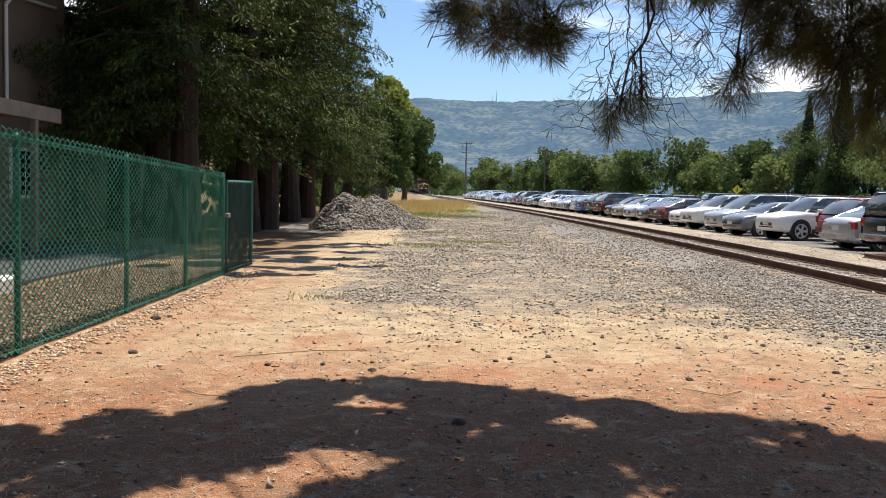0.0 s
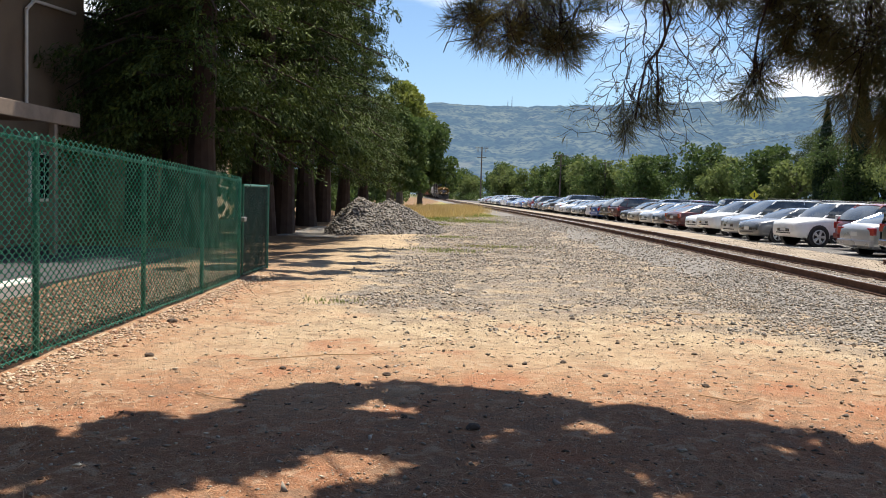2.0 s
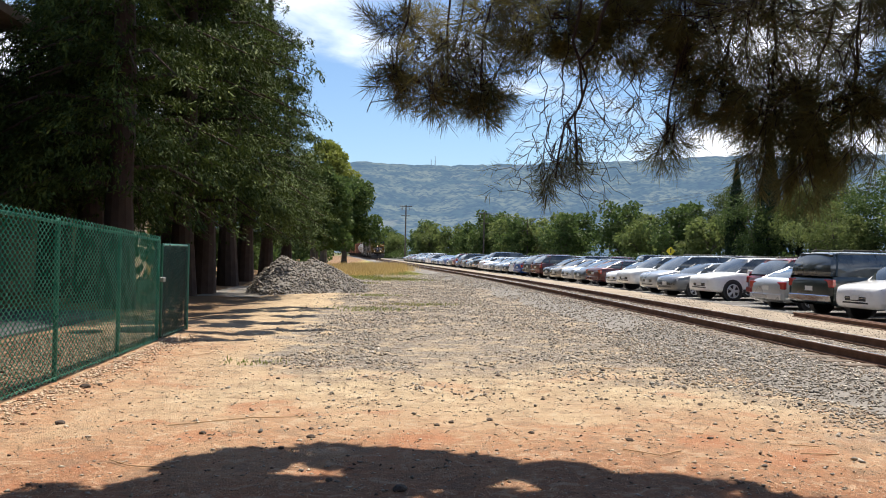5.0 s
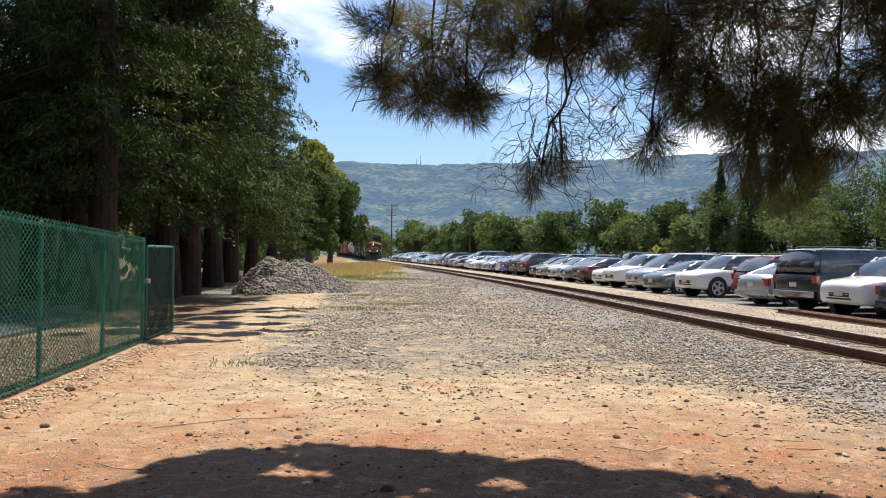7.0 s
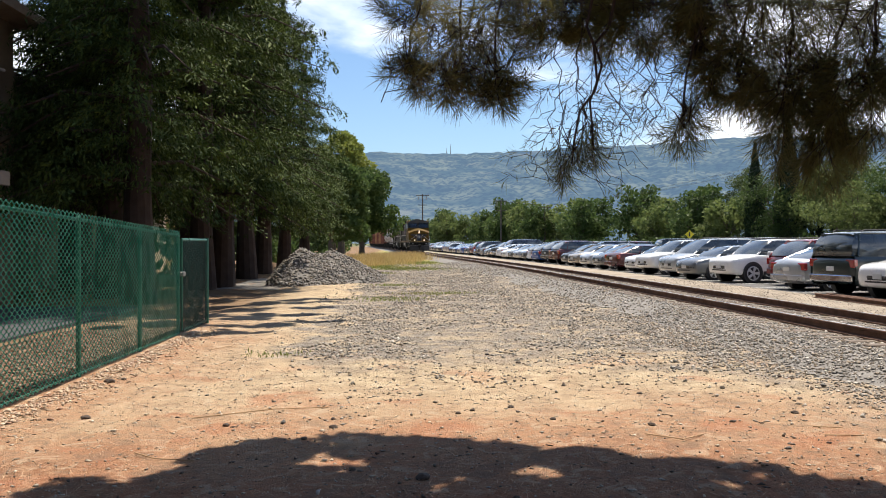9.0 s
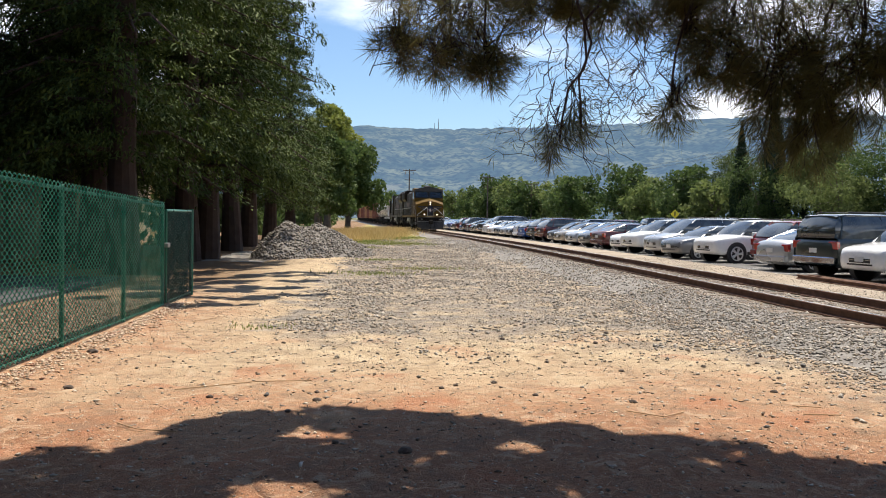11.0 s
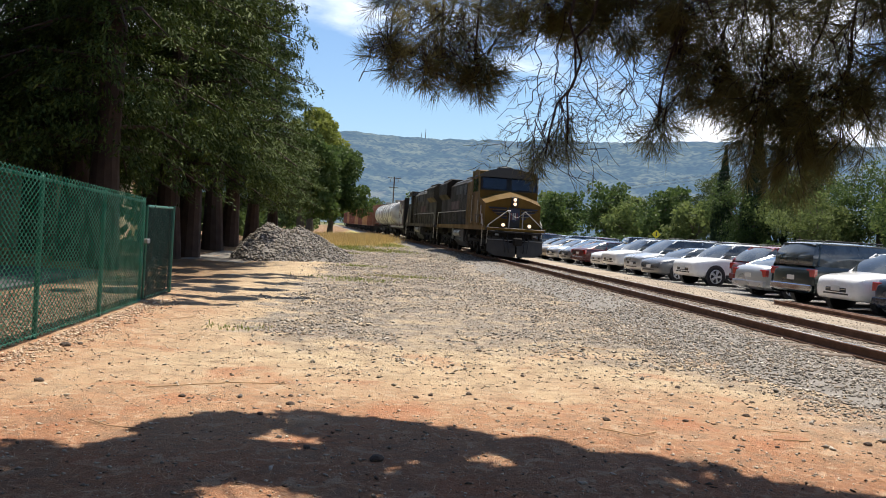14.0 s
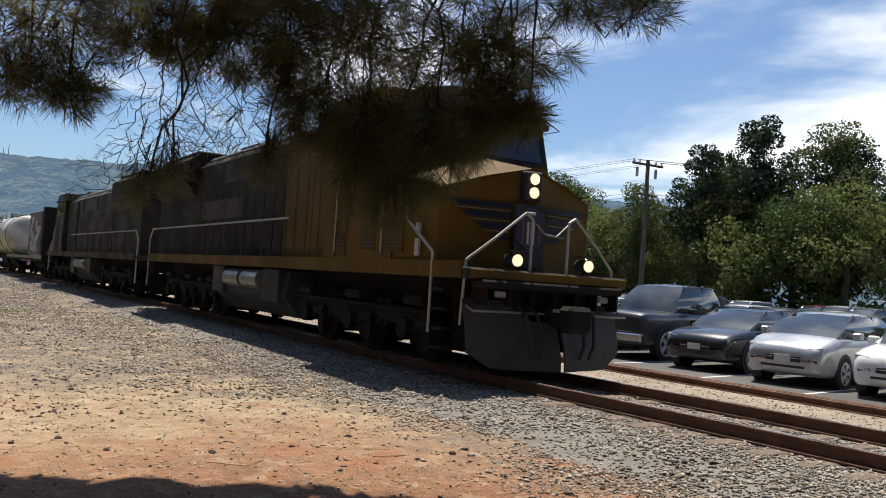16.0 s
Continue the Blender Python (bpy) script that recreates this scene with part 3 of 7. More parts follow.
# ---- heap of crushed stone ----
def heap():
    rng = np.random.default_rng(3)
    cx, cy = -3.1, 35.3
    def z(x, y):
        u, v = (x - cx), (y - cy)
        a = math.hypot((u + 1.0) / (2.5 if u > -1.0 else 1.25), v / 3.8)
        b = math.hypot((u - 0.1) / 2.6, (v - 1.2) / 3.4)
        h = max(1.42 * max(0, 1 - a) ** 0.8, 1.36 * max(0, 1 - b) ** 0.85)
        return h + (0.12 * noise.noise((x * 1.7, y * 1.7, 2)) + 0.05 * noise.noise((x * 6, y * 6, 2))) * min(1, h * 2) - 0.05
    vs, fs = sheet(np.linspace(cx - 3.5, cx + 3.6, 60), np.linspace(cy - 4.8, cy + 4.8, 70), z)
    root = empty("stone_heap", (0, 0, 0), "heap of dumped grey crushed stone at the path's edge", "heap")
    body = mesh_np("heap_body", vs, fs, M_STONE, root)
    k = 11000
    x = rng.uniform(cx - 3.4, cx + 3.6, k); y = rng.uniform(cy - 4.8, cy + 4.2, k)
    keep = np.array([z(a, b) > -0.02 for a, b in zip(x, y)])
    xy = np.stack([x, y], 1)[keep]
    o = stones("heap_rubble", xy, rng.uniform(0.035, 0.085, len(xy)), stone_material("dark_heap_stone", (0.028, 0.026, 0.024), (0.25, 0.23, 0.205), (0.15, 0.12, 0.09)), z, rng, 0.8)
    o.parent = root; o["kind"] = "stuff"


heap()

# ---- mountains ----
def hills_material():
    m, n, l, p = node_material("wooded_hills_haze_glow")
    pos = n.new("ShaderNodeNewGeometry").outputs["Position"]
    a = texture(n, l, 0.012, 6, vec=pos).outputs["Fac"]
    b = texture(n, l, 0.06, 5, vec=pos).outputs["Fac"]
    c = mixer(n, l, ranged(n, l, a, 0.38, 0.66), (0.020, 0.036, 0.028), (0.085, 0.098, 0.062))
    c = mixer(n, l, ranged(n, l, b, 0.45, 0.58, 0.0, 0.9), c, (0.008, 0.018, 0.014))
    d = texture(n, l, 0.006, 3, vec=pos).outputs["Fac"]
    c = mixer(n, l, ranged(n, l, d, 0.62, 0.72, 0, 0.4), c, (0.11, 0.10, 0.075))
    l.new(c, p.inputs["Base Color"])
    p.inputs["Roughness"].default_value = 1.0
    p.inputs["Specular IOR Level"].default_value = 0.0
    # blue glow painted in for three kilometres of lit air before it
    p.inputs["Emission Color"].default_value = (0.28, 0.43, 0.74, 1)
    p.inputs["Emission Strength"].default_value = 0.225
    return m


def hills():
    def z(az, r):
        ridge = 0.1050 + 0.0045 * noise.noise((az * 9, 0, 2)) + 0.0020 * noise.noise((az * 33, 0, 5)) + 0.0016 * noise.noise((az * 110, 0, 8)) + 0.0007 * noise.noise((az * 330, 0, 3)) + 0.010 * smooth(0.05, 0.35, az)
        ridge *= 1 - 0.25 * smooth(0.45, 0.9, abs(az - 0.15))
        top = ridge * 3000
        u = (r - 1700) / 1300
        fold = 0.55 + 0.45 * noise.noise((az * 14 + r * 0.0012, r * 0.0016, 4))
        h = top * min(1, max(0, u)) ** 1.15
        h += 55 * fold * math.sin(min(1, max(0, u)) * math.pi) + 6 * noise.noise((az * 160, r * 0.03, 3)) * min(1, u * 3)
        return h if u < 1 else top * (1 - 0.5 * (u - 1))
    azs = np.radians(np.linspace(-62, 84, 900)); rs = np.r_[np.linspace(1690, 3000, 46), 3100, 3300]
    vs = [(r * math.sin(a), r * math.cos(a), z(a, r)) for r in rs for a in azs]
    w = len(azs)
    fs = [(j * w + i, j * w + i + 1, j * w + w + i + 1, j * w + w + i) for j in range(len(rs) - 1) for i in range(w - 1)]
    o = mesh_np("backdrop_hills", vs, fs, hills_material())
    tagged(o, "long wooded mountain ridge, its blue haze painted in as a glow", "mountains", kind="structure")
    shaded(o, 180)
    # masts on the ridge
    mast = empty("radio_mast", (0, 0, 0), "thin lattice mast on the far ridge", "mast")
    bm = bm_new()
    a = radians(3.36); x, y = 3000 * math.sin(a), 3000 * math.cos(a)
    h = z(a, 2999)
    rod(bm, (x, y, h - 5), (x, y, h + 32), 1.4, 0.5); rod(bm, (x - 14, y, h - 5), (x - 14, y, h + 18), 1.2, 0.5)
    part("mast_pole", bm, M_RUST, mast)


hills()

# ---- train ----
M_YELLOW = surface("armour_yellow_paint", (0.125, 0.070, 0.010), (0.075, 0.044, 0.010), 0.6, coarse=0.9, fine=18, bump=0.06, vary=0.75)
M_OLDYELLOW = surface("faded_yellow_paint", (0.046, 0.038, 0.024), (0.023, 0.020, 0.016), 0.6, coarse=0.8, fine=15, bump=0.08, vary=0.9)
# hood soot, with the shade of the train's near side darkened in
M_SOOTSHADE = surface("sooty_shaded_hood", (0.021, 0.015, 0.010), (0.013, 0.011, 0.009), 0.65, coarse=0.8, fine=14, bump=0.08, vary=0.9)
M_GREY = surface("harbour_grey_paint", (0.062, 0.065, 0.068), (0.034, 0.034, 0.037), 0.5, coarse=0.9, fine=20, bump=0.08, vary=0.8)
M_DARK = surface("grimy_underframe", (0.016, 0.015, 0.014), (0.034, 0.029, 0.025), 0.85, 0.0, coarse=2, fine=25, bump=0.2)
M_PLOW = surface("scraped_plow_steel", (0.030, 0.029, 0.028), (0.055, 0.050, 0.045), 0.7, 0.0, coarse=2.5, fine=25, bump=0.15, vary=0.9)
M_ROOF = surface("sooty_roof", (0.035, 0.036, 0.037), (0.06, 0.058, 0.055), 0.65, coarse=1.5, fine=20, bump=0.1)
M_RAILING = surface("pale_handrail_paint", (0.42, 0.40, 0.36), (0.30, 0.28, 0.25), 0.45, coarse=6, fine=60, bump=0.03)
M_STEEL = surface("dull_steel", (0.30, 0.30, 0.29), (0.18, 0.175, 0.17), 0.45, 0.7, coarse=2, fine=30, bump=0.08)
M_BLUE = surface("wing_blue", (0.014, 0.024, 0.06), None, 0.5, bump=0.0)
M_REDLINE = surface("stripe_red", (0.16, 0.03, 0.025), None, 0.5, bump=0.0)
M_WHITE = surface("sign_white", (0.42, 0.42, 0.40), None, 0.5, bump=0.0)
M_BLACK = surface("matt_black", (0.02, 0.02, 0.022), None, 0.7, bump=0.05)
M_LAMP = glowing("lit_headlamp", (1.0, 0.70, 0.44), 1.0)
M_TANK = surface("stained_white_tank", (0.55, 0.54, 0.51), (0.22, 0.18, 0.14), 0.45, coarse=0.6, fine=10, bump=0.04, vary=0.9)
M_BOX = surface("oxide_boxcar", (0.22, 0.085, 0.055), (0.13, 0.06, 0.045), 0.7, coarse=0.7, fine=14, bump=0.1, vary=0.9)
M_BOXTAN = surface("faded_tan_boxcar", (0.42, 0.24, 0.12), (0.28, 0.15, 0.08), 0.7, coarse=0.7, fine=14, bump=0.1, vary=0.9)


def glass_material(name, c, rough=0.05):
    m, n, l, p = node_material(name)
    p.inputs["Base Color"].default_value = (*c, 1)
    p.inputs["Roughness"].default_value = rough
    p.inputs["Specular IOR Level"].default_value = 0.9
    p.inputs["Coat Weight"].default_value = 1.0
    p.inputs["Coat Roughness"].default_value = 0.02
    return m


for m_ in (M_SOOTSHADE, M_DARK, M_OLDYELLOW, M_GREY, M_YELLOW):
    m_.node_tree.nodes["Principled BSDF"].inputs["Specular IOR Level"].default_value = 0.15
M_CABGLASS = glass_material("cab_glass", (0.02, 0.03, 0.045))


def bogie(parent, y, axles, spacing, wheel_r, label):
    """A truck with its wheels; returns it."""
    root = new("truck"); root.parent = parent; root.location = (0, y, 0); root["label"] = label
    half = spacing * (axles - 1) / 2
    for sx in (-1.12, 1.12):
        bm = bm_new()
        pts = [(-half - 0.75, 0.62), (-half - 0.5, 0.86), (half + 0.5, 0.86), (half + 0.75, 0.62), (half + 0.45, 0.45), (half * 0.55, 0.62), (0.3, 0.36), (-0.3, 0.36), (-half * 0.55, 0.62), (-half - 0.45, 0.45)]
        prism(bm, pts, sx - 0.09, sx + 0.09)
        for k in range(axles):
            yy = -half + k * spacing
            rod(bm, (sx - 0.05, yy, wheel_r), (sx + (0.24 if sx > 0 else -0.24), yy, wheel_r), 0.17, seg=10)
            box(bm, sx - 0.12, sx + 0.12, yy - 0.26, yy + 0.26, 0.45, 0.74, 0.02)
        for yy in (-half * 0.5, half * 0.5):
            for d in (-0.14, 0.14):
                rod(bm, (sx, yy + d, 0.5), (sx, yy + d, 0.95), 0.09, seg=8)
        for yy in (-half - 0.2, 0.0, half + 0.2):
            rod(bm, (sx + (0.1 if sx > 0 else -0.1), yy - 0.3, 0.98), (sx + (0.1 if sx > 0 else -0.1), yy + 0.3, 0.98), 0.09, seg=8)
        rod(bm, (sx + (0.12 if sx > 0 else -0.12), -half - 0.6, 0.80), (sx + (0.12 if sx > 0 else -0.12), half + 0.6, 0.84), 0.03, seg=6)
        part("sideframe", bm, M_DARK, root)
    for k in range(axles if axles == 3 else 0):
        bm = bm_new()
        yy = -half + k * spacing
        box(bm, -0.62, 0.62, yy + 0.22, yy + 1.05, 0.16, 0.80, 0.06)
        part("traction_motor", bm, M_DARK, root)
    for sx in ((-1.16, 1.16) if axles == 3 else ()):
        for k in range(axles):
            for d in (-0.66,):
                bm = bm_new()
                yy = -half + k * spacing + d
                prism(bm, [(yy - 0.09, 0.72), (yy + 0.09, 0.72), (yy + 0.13, 0.22), (yy - 0.05, 0.18)], sx - 0.10, sx + 0.10)
                rod(bm, (sx + math.copysign(0.12, sx), yy - 0.2, 0.60), (sx + math.copysign(0.12, sx), yy + 0.2, 0.60), 0.08, seg=8)
                part("brake_gear", bm, M_DARK, root)
    for k in range(axles):
        bm = bm_new()
        yy = -half + k * spacing
        for sx in (-0.76, 0.76):
            rod(bm, (sx - 0.065, 0, 0), (sx + 0.065, 0, 0), wheel_r, seg=24)
            s = 1 if sx > 0 else -1
            rod(bm, (sx - s * 0.065, 0, 0), (sx - s * 0.095, 0, 0), wheel_r + 0.025, seg=24)
        rod(bm, (-0.7, 0, 0), (0.7, 0, 0), 0.08, seg=8)
        w = part("wheelset", bm, M_DARK, root)
        w.location = (0, yy, wheel_r)
    return root


def locomotive(yellow, sooty, label, lit, L=22.3):
    f, b = -L / 2, L / 2
    root = empty("locomotive", (0, 0, 0), label, "locomotive", "freight train")
    def P(name, bm, mat, lab=""):
        return part(name, bm, mat, root, lab)
    # frame and walkway
    bm = bm_new(); box(bm, -1.5, 1.5, f + 1.12, b - 0.7, 1.36, 1.52, 0.02); P("walkway", bm, M_GREY)
    bm = bm_new(); box(bm, -1.53, -1.50, f + 1.2, b - 0.9, 1.36, 1.60); box(bm, 1.50, 1.53, f + 1.2, b - 0.9, 1.36, 1.60); P("sill_stripe", bm, yellow)
    bm = bm_new(); box(bm, -0.75, 0.75, f + 1.2, b - 1.2, 0.95, 1.38); P("underframe", bm, M_DARK)
    # pilot with its sloping plow and steps
    bm = bm_new(); prism(bm, [(f + 1.36, 0.34), (f + 1.36, 1.36), (f + 1.66, 1.36), (f + 1.66, 0.34)], -1.06, 1.06)
    P("pilot", bm, M_DARK, "grey sheet pilot above the rails")
    # each half of the plow is a curved blade swept back from the middle
    for sx in (-1, 1):
        bm = bm_new()
        cols = []
        for q in range(9):
            u = q / 8
            x = sx * (0.04 + 1.36 * u)
            top = 0.80 if u < 0.3 else 0.80 + 0.28 * min(1, (u - 0.3) / 0.25)
            low = 0.12 + 0.22 * max(0, u - 0.72) / 0.28
            cols.append([bm.verts.new((x, f + 0.72 + 0.42 * u + 0.20 * (1 - math.cos(1.5 * w)), low + (top - low) * w)) for w in (0, 0.25, 0.5, 0.75, 1)])
        for ca, cb in zip(cols, cols[1:]):
            for w in range(4):
                bm.faces.new((ca[w], cb[w], cb[w + 1], ca[w + 1]))
        bmesh.ops.recalc_face_normals(bm, faces=bm.faces[:])
        bmesh.ops.solidify(bm, geom=bm.faces[:], thickness=0.03)
        shaded(P("snow_plow", bm, M_PLOW, "grimy grey steel plow blade under the coupler"), 30)
    bm = bm_new(); box(bm, -1.44, 1.44, f + 1.06, f + 1.12, 1.37, 1.50, 0.012); P("front_sill", bm, yellow)
    bm = bm_new(); box(bm, -1.30, 1.30, f + 0.98, f + 1.30, 1.24, 1.36, 0.03)
    for q in range(7):
        box(bm, -1.2 + 0.4 * q - 0.015, -1.2 + 0.4 * q + 0.015, f + 1.0, f + 1.34, 1.0, 1.25)
    P("anticlimber", bm, M_DARK)
    for sx in (-0.95, 0.95):
        bm = bm_new(); box(bm, sx - 0.10, sx + 0.10, f + 1.02, f + 1.06, 1.12, 1.22, 0.02); P("marker_plate", bm, M_STEEL)
    for sx in (-1, 1):
        for k in range(4):
            bm = bm_new(); box(bm, sx * 1.12, sx * 1.53, f + 1.62, f + 1.95, 0.32 + 0.28 * k, 0.36 + 0.28 * k); P("step", bm, M_DARK)
            bm = bm_new(); box(bm, sx * 1.12, sx * 1.53, b - 1.5, b - 1.1, 0.32 + 0.28 * k, 0.36 + 0.28 * k); P("step", bm, M_DARK)
        bm = bm_new(); box(bm, sx * 1.08, sx * 1.115, f + 1.63, f + 1.98, 0.3, 1.36); P("step_board", bm, M_DARK)
    bm = bm_new(); box(bm, -0.16, 0.16, f + 0.45, f + 1.15, 0.75, 1.0, 0.04); box(bm, -0.22, 0.22, f + 0.38, f + 0.68, 0.68, 1.06, 0.06); P("coupler", bm, M_DARK)
    bm = bm_new(); box(bm, -0.16, 0.16, b - 0.9, b, 0.75, 1.0, 0.04); box(bm, -0.22, 0.22, b - 0.25, b + 0.05, 0.68, 1.06, 0.06); P("coupler", bm, M_DARK)
    for sx in (-0.62, -0.42, 0.42, 0.62):
        bm = bm_new(); pipe(bm, [(sx, f + 1.15, 1.05), (sx, f + 0.85, 0.9), (sx * 0.9, f + 0.74, 0.5), (sx * 0.85, f + 0.8, 0.3)], 0.028, 6); P("air_hose", bm, M_BLACK)
    # nose: wide, with a ridged front and a sloping top
    bm = bm_new()
    def ring(y, w, z0, z1, peak, bow):
        return [bm.verts.new((x, y + bow * (abs(x) / w) ** 2, z)) for x, z in ((-w, z0), (-w, z1 - 0.36), (-w * 0.55, z1 - 0.14), (0, z1 + peak), (w * 0.55, z1 - 0.14), (w, z1 - 0.36), (w, z0), (0, z0))]
    r1, r2 = ring(f + 1.75, 1.42, 1.52, 3.06, 0.05, 0.30), ring(f + 3.45, 1.50, 1.52, 3.42, 0.05, 0.0)
    k = len(r1)
    for i in range(k):
        bm.faces.new((r1[i], r1[(i + 1) % k], r2[(i + 1) % k], r2[i]))
    bm.faces.new(r1[::-1]); bm.faces.new(r2)
    P("nose", bm, yellow)
    # nose front door, seams, wing shapes
    bm = bm_new(); box(bm, -0.30, 0.30, f + 1.70, f + 1.755, 1.56, 2.56, 0.015); P("nose_door", bm, M_BLACK, "dark nose door between the railings")
    for sx in (-1, 1):
        for k_, (z, w0, w1, mat) in enumerate(((2.50, 0.36, 1.30, M_BLUE), (2.42, 0.36, 1.24, M_STEEL), (2.34, 0.36, 1.14, M_BLUE), (2.26, 0.36, 1.00, M_STEEL), (2.18, 0.36, 0.92, M_BLUE), (2.10, 0.36, 0.78, M_STEEL), (2.02, 0.36, 0.68, M_BLUE))):
            bm = bm_new()
            y0 = f + 1.735
            pts = ((w0, z - 0.04), (w1 - 0.10, z - 0.04), (w1, z + 0.04), (w0, z + 0.04)) if mat is M_BLUE else ((w0, z - 0.008), (w1 - 0.04, z - 0.008), (w1, z + 0.008), (w0, z + 0.008))
            out_ = 0.006 if mat is M_BLUE else 0.014
            vs = [bm.verts.new((sx * w, y0 + 0.30 * (w / 1.42) ** 2 - out_, zz)) for w, zz in pts]
            bm.faces.new(vs)
            bmesh.ops.solidify(bm, geom=bm.faces[:], thickness=0.006)
            P("wing_stripe", bm, mat)
    bm = bm_new(); prism(bm, [(-0.26, 2.0), (0.0, 1.8), (0.26, 2.0), (0.26, 2.42), (0, 2.52), (-0.26, 2.42)], f + 1.69, f + 1.70, axis="y"); P("shield", bm, M_BLUE)
    for sx in (-0.15, -0.05, 0.05, 0.15):
        bm = bm_new(); box(bm, sx - 0.022, sx + 0.022, f + 1.682, f + 1.689, 1.94, 2.28); P("shield_stripe", bm, M_REDLINE if abs(sx) > 0.1 else M_WHITE)
    # lamps
    bm = bm_new(); box(bm, -0.17, 0.17, f + 1.66, f + 1.90, 2.60, 3.06, 0.03); P("headlamp_box", bm, M_BLACK)
    for z in (2.73, 2.94):
        bm = bm_new(); rod(bm, (0, f + 1.64, z), (0, f + 1.67, z), 0.085, seg=16); P("headlamp", bm, M_LAMP if lit else M_STEEL, "round headlamp")
    for sx in (-0.66, 0.66):
        bm = bm_new(); rod(bm, (sx, f + 1.09, 1.66), (sx, f + 1.30, 1.66), 0.095, seg=14); box(bm, sx - 0.15, sx + 0.15, f + 1.04, f + 1.30, 1.79, 1.805); rod(bm, (sx, f + 1.2, 1.42), (sx, f + 1.2, 1.58), 0.03); P("ditch_lamp_case", bm, M_BLACK)
        bm = bm_new(); rod(bm, (sx, f + 1.06, 1.66), (sx, f + 1.085, 1.66), 0.085, seg=16); P("ditch_lamp", bm, M_LAMP if lit else M_STEEL, "round ditch lamp")
    # cab
    bm = bm_new()
    cab = [(f + 3.3, 1.52), (f + 3.3, 3.38), (f + 3.62, 4.42), (f + 4.1, 4.50), (f + 6.0, 4.50), (f + 6.0, 1.52)]
    prism(bm, cab, -1.52, 1.52)
    P("cab", bm, yellow)
    bm = bm_new()
    outline = [(-1.58, 4.20), (-1.05, 4.47), (-0.45, 4.60), (0.45, 4.60), (1.05, 4.47), (1.58, 4.20), (1.58, 4.12), (-1.58, 4.12)]
    prism(bm, outline, f + 3.42, f + 6.3, axis="y"); P("cab_roof", bm, M_ROOF)
    for sx in (-1, 1):
        bm = bm_new()
        vs = [bm.verts.new((x, f + 3.30 + (z - 3.38) * 0.308 - 0.008, z)) for x, z in ((sx * 0.14, 3.50), (sx * 1.38, 3.50), (sx * 1.38, 4.08), (sx * 0.14, 4.16))]
        bm.faces.new(vs); bmesh.ops.solidify(bm, geom=bm.faces[:], thickness=0.012); P("windscreen", bm, M_CABGLASS)
        bm = bm_new(); box(bm, sx * 1.515, sx * 1.535, f + 3.9, f + 4.6, 3.35, 4.05, 0.005); box(bm, sx * 1.515, sx * 1.535, f + 4.75, f + 5.4, 3.35, 4.05, 0.005); P("side_window", bm, M_CABGLASS)
        bm = bm_new(); box(bm, sx * 1.52, sx * 1.54, f + 5.45, f + 5.97, 1.6, 3.5, 0.005); P("cab_door", bm, yellow)
        for ya, zt in ((f + 5.42, 3.2), (f + 3.6, 2.9)):
            bm = bm_new(); pipe(bm, [(sx * 1.56, ya, 1.7), (sx * 1.56, ya, zt)], 0.016); P("grab_iron", bm, M_RAILING)
        # louvres and number bars low on the cab side
        for y0, wide, z0, n in ((f + 3.0, 0.50, 1.76, 7), (f + 3.9, 0.50, 1.76, 7), (f + 5.1, 0.28, 1.80, 4), (f + 6.15, 0.28, 1.80, 4)):
            xo = 1.522 if y0 < f + 5.9 else 1.343
            bm = bm_new(); box(bm, sx * (xo - 0.04), sx * (xo + 0.006), y0 - 0.03, y0 + wide + 0.03, z0 - 0.04, z0 + 0.06 * n)
            louvre = P("louvre_panel", bm, yellow)
            bm = bm_new()
            for q in range(n):
                box(bm, sx * (xo + 0.007), sx * (xo + 0.022), y0, y0 + wide, z0 + 0.06 * q, z0 + 0.026 + 0.06 * q)
            part("louvre", bm, M_BLACK, louvre)
        bm = bm_new(); box(bm, sx * 1.47, sx * 1.512, f + 2.45, f + 2.57, 1.66, 1.92); box(bm, sx * 1.47, sx * 1.512, f + 2.46, f + 2.56, 2.0, 2.16); P("number_bars", bm, M_WHITE)
        for y0 in (f + 3.55, f + 5.0, f + 6.6, f + 7.4):
            bm = bm_new(); box(bm, sx * 1.53, sx * 1.535, y0, y0 + 0.03, 1.62, 3.3); P("panel_seam", bm, M_BLACK)
    # dark grey panel laid over the cab front round the windscreens
    bm = bm_new()
    vs = [bm.verts.new((x, f + 3.30 + (z - 3.38) * 0.308 - 0.004, z)) for x, z in ((-1.50, 3.42), (1.50, 3.42), (1.50, 4.12), (-1.50, 4.12))]
    bm.faces.new(vs); bmesh.ops.solidify(bm, geom=bm.faces[:], thickness=0.004); P("cab_face", bm, M_GREY)
    # black strip added for the shade across the upper cab front
    bm = bm_new(); box(bm, -1.40, 1.40, f + 3.44, f + 3.555, 4.17, 4.24, 0.01); P("sun_visor", bm, M_BLACK)
    # number boards over the windscreen
    for c in (-0.6, 0.6):
        bm = bm_new(); box(bm, c - 0.25, c + 0.25, f + 3.55, f + 3.60, 4.26, 4.42); P("number_board", bm, M_BLACK)
    for c in (-0.6, 0.6):
        for q in range(4):
            bm = bm_new(); box(bm, c - 0.2 + q * 0.105, c - 0.13 + q * 0.105, f + 3.540, f + 3.548, 4.29, 4.39); P("number_bar", bm, M_WHITE)
    # long hood
    bm = bm_new()
    hood = [(-1.30, 1.52), (-1.30, 4.05), (-1.02, 4.28), (1.02, 4.28), (1.30, 4.05), (1.30, 1.52)]
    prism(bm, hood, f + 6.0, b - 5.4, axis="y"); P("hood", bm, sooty)
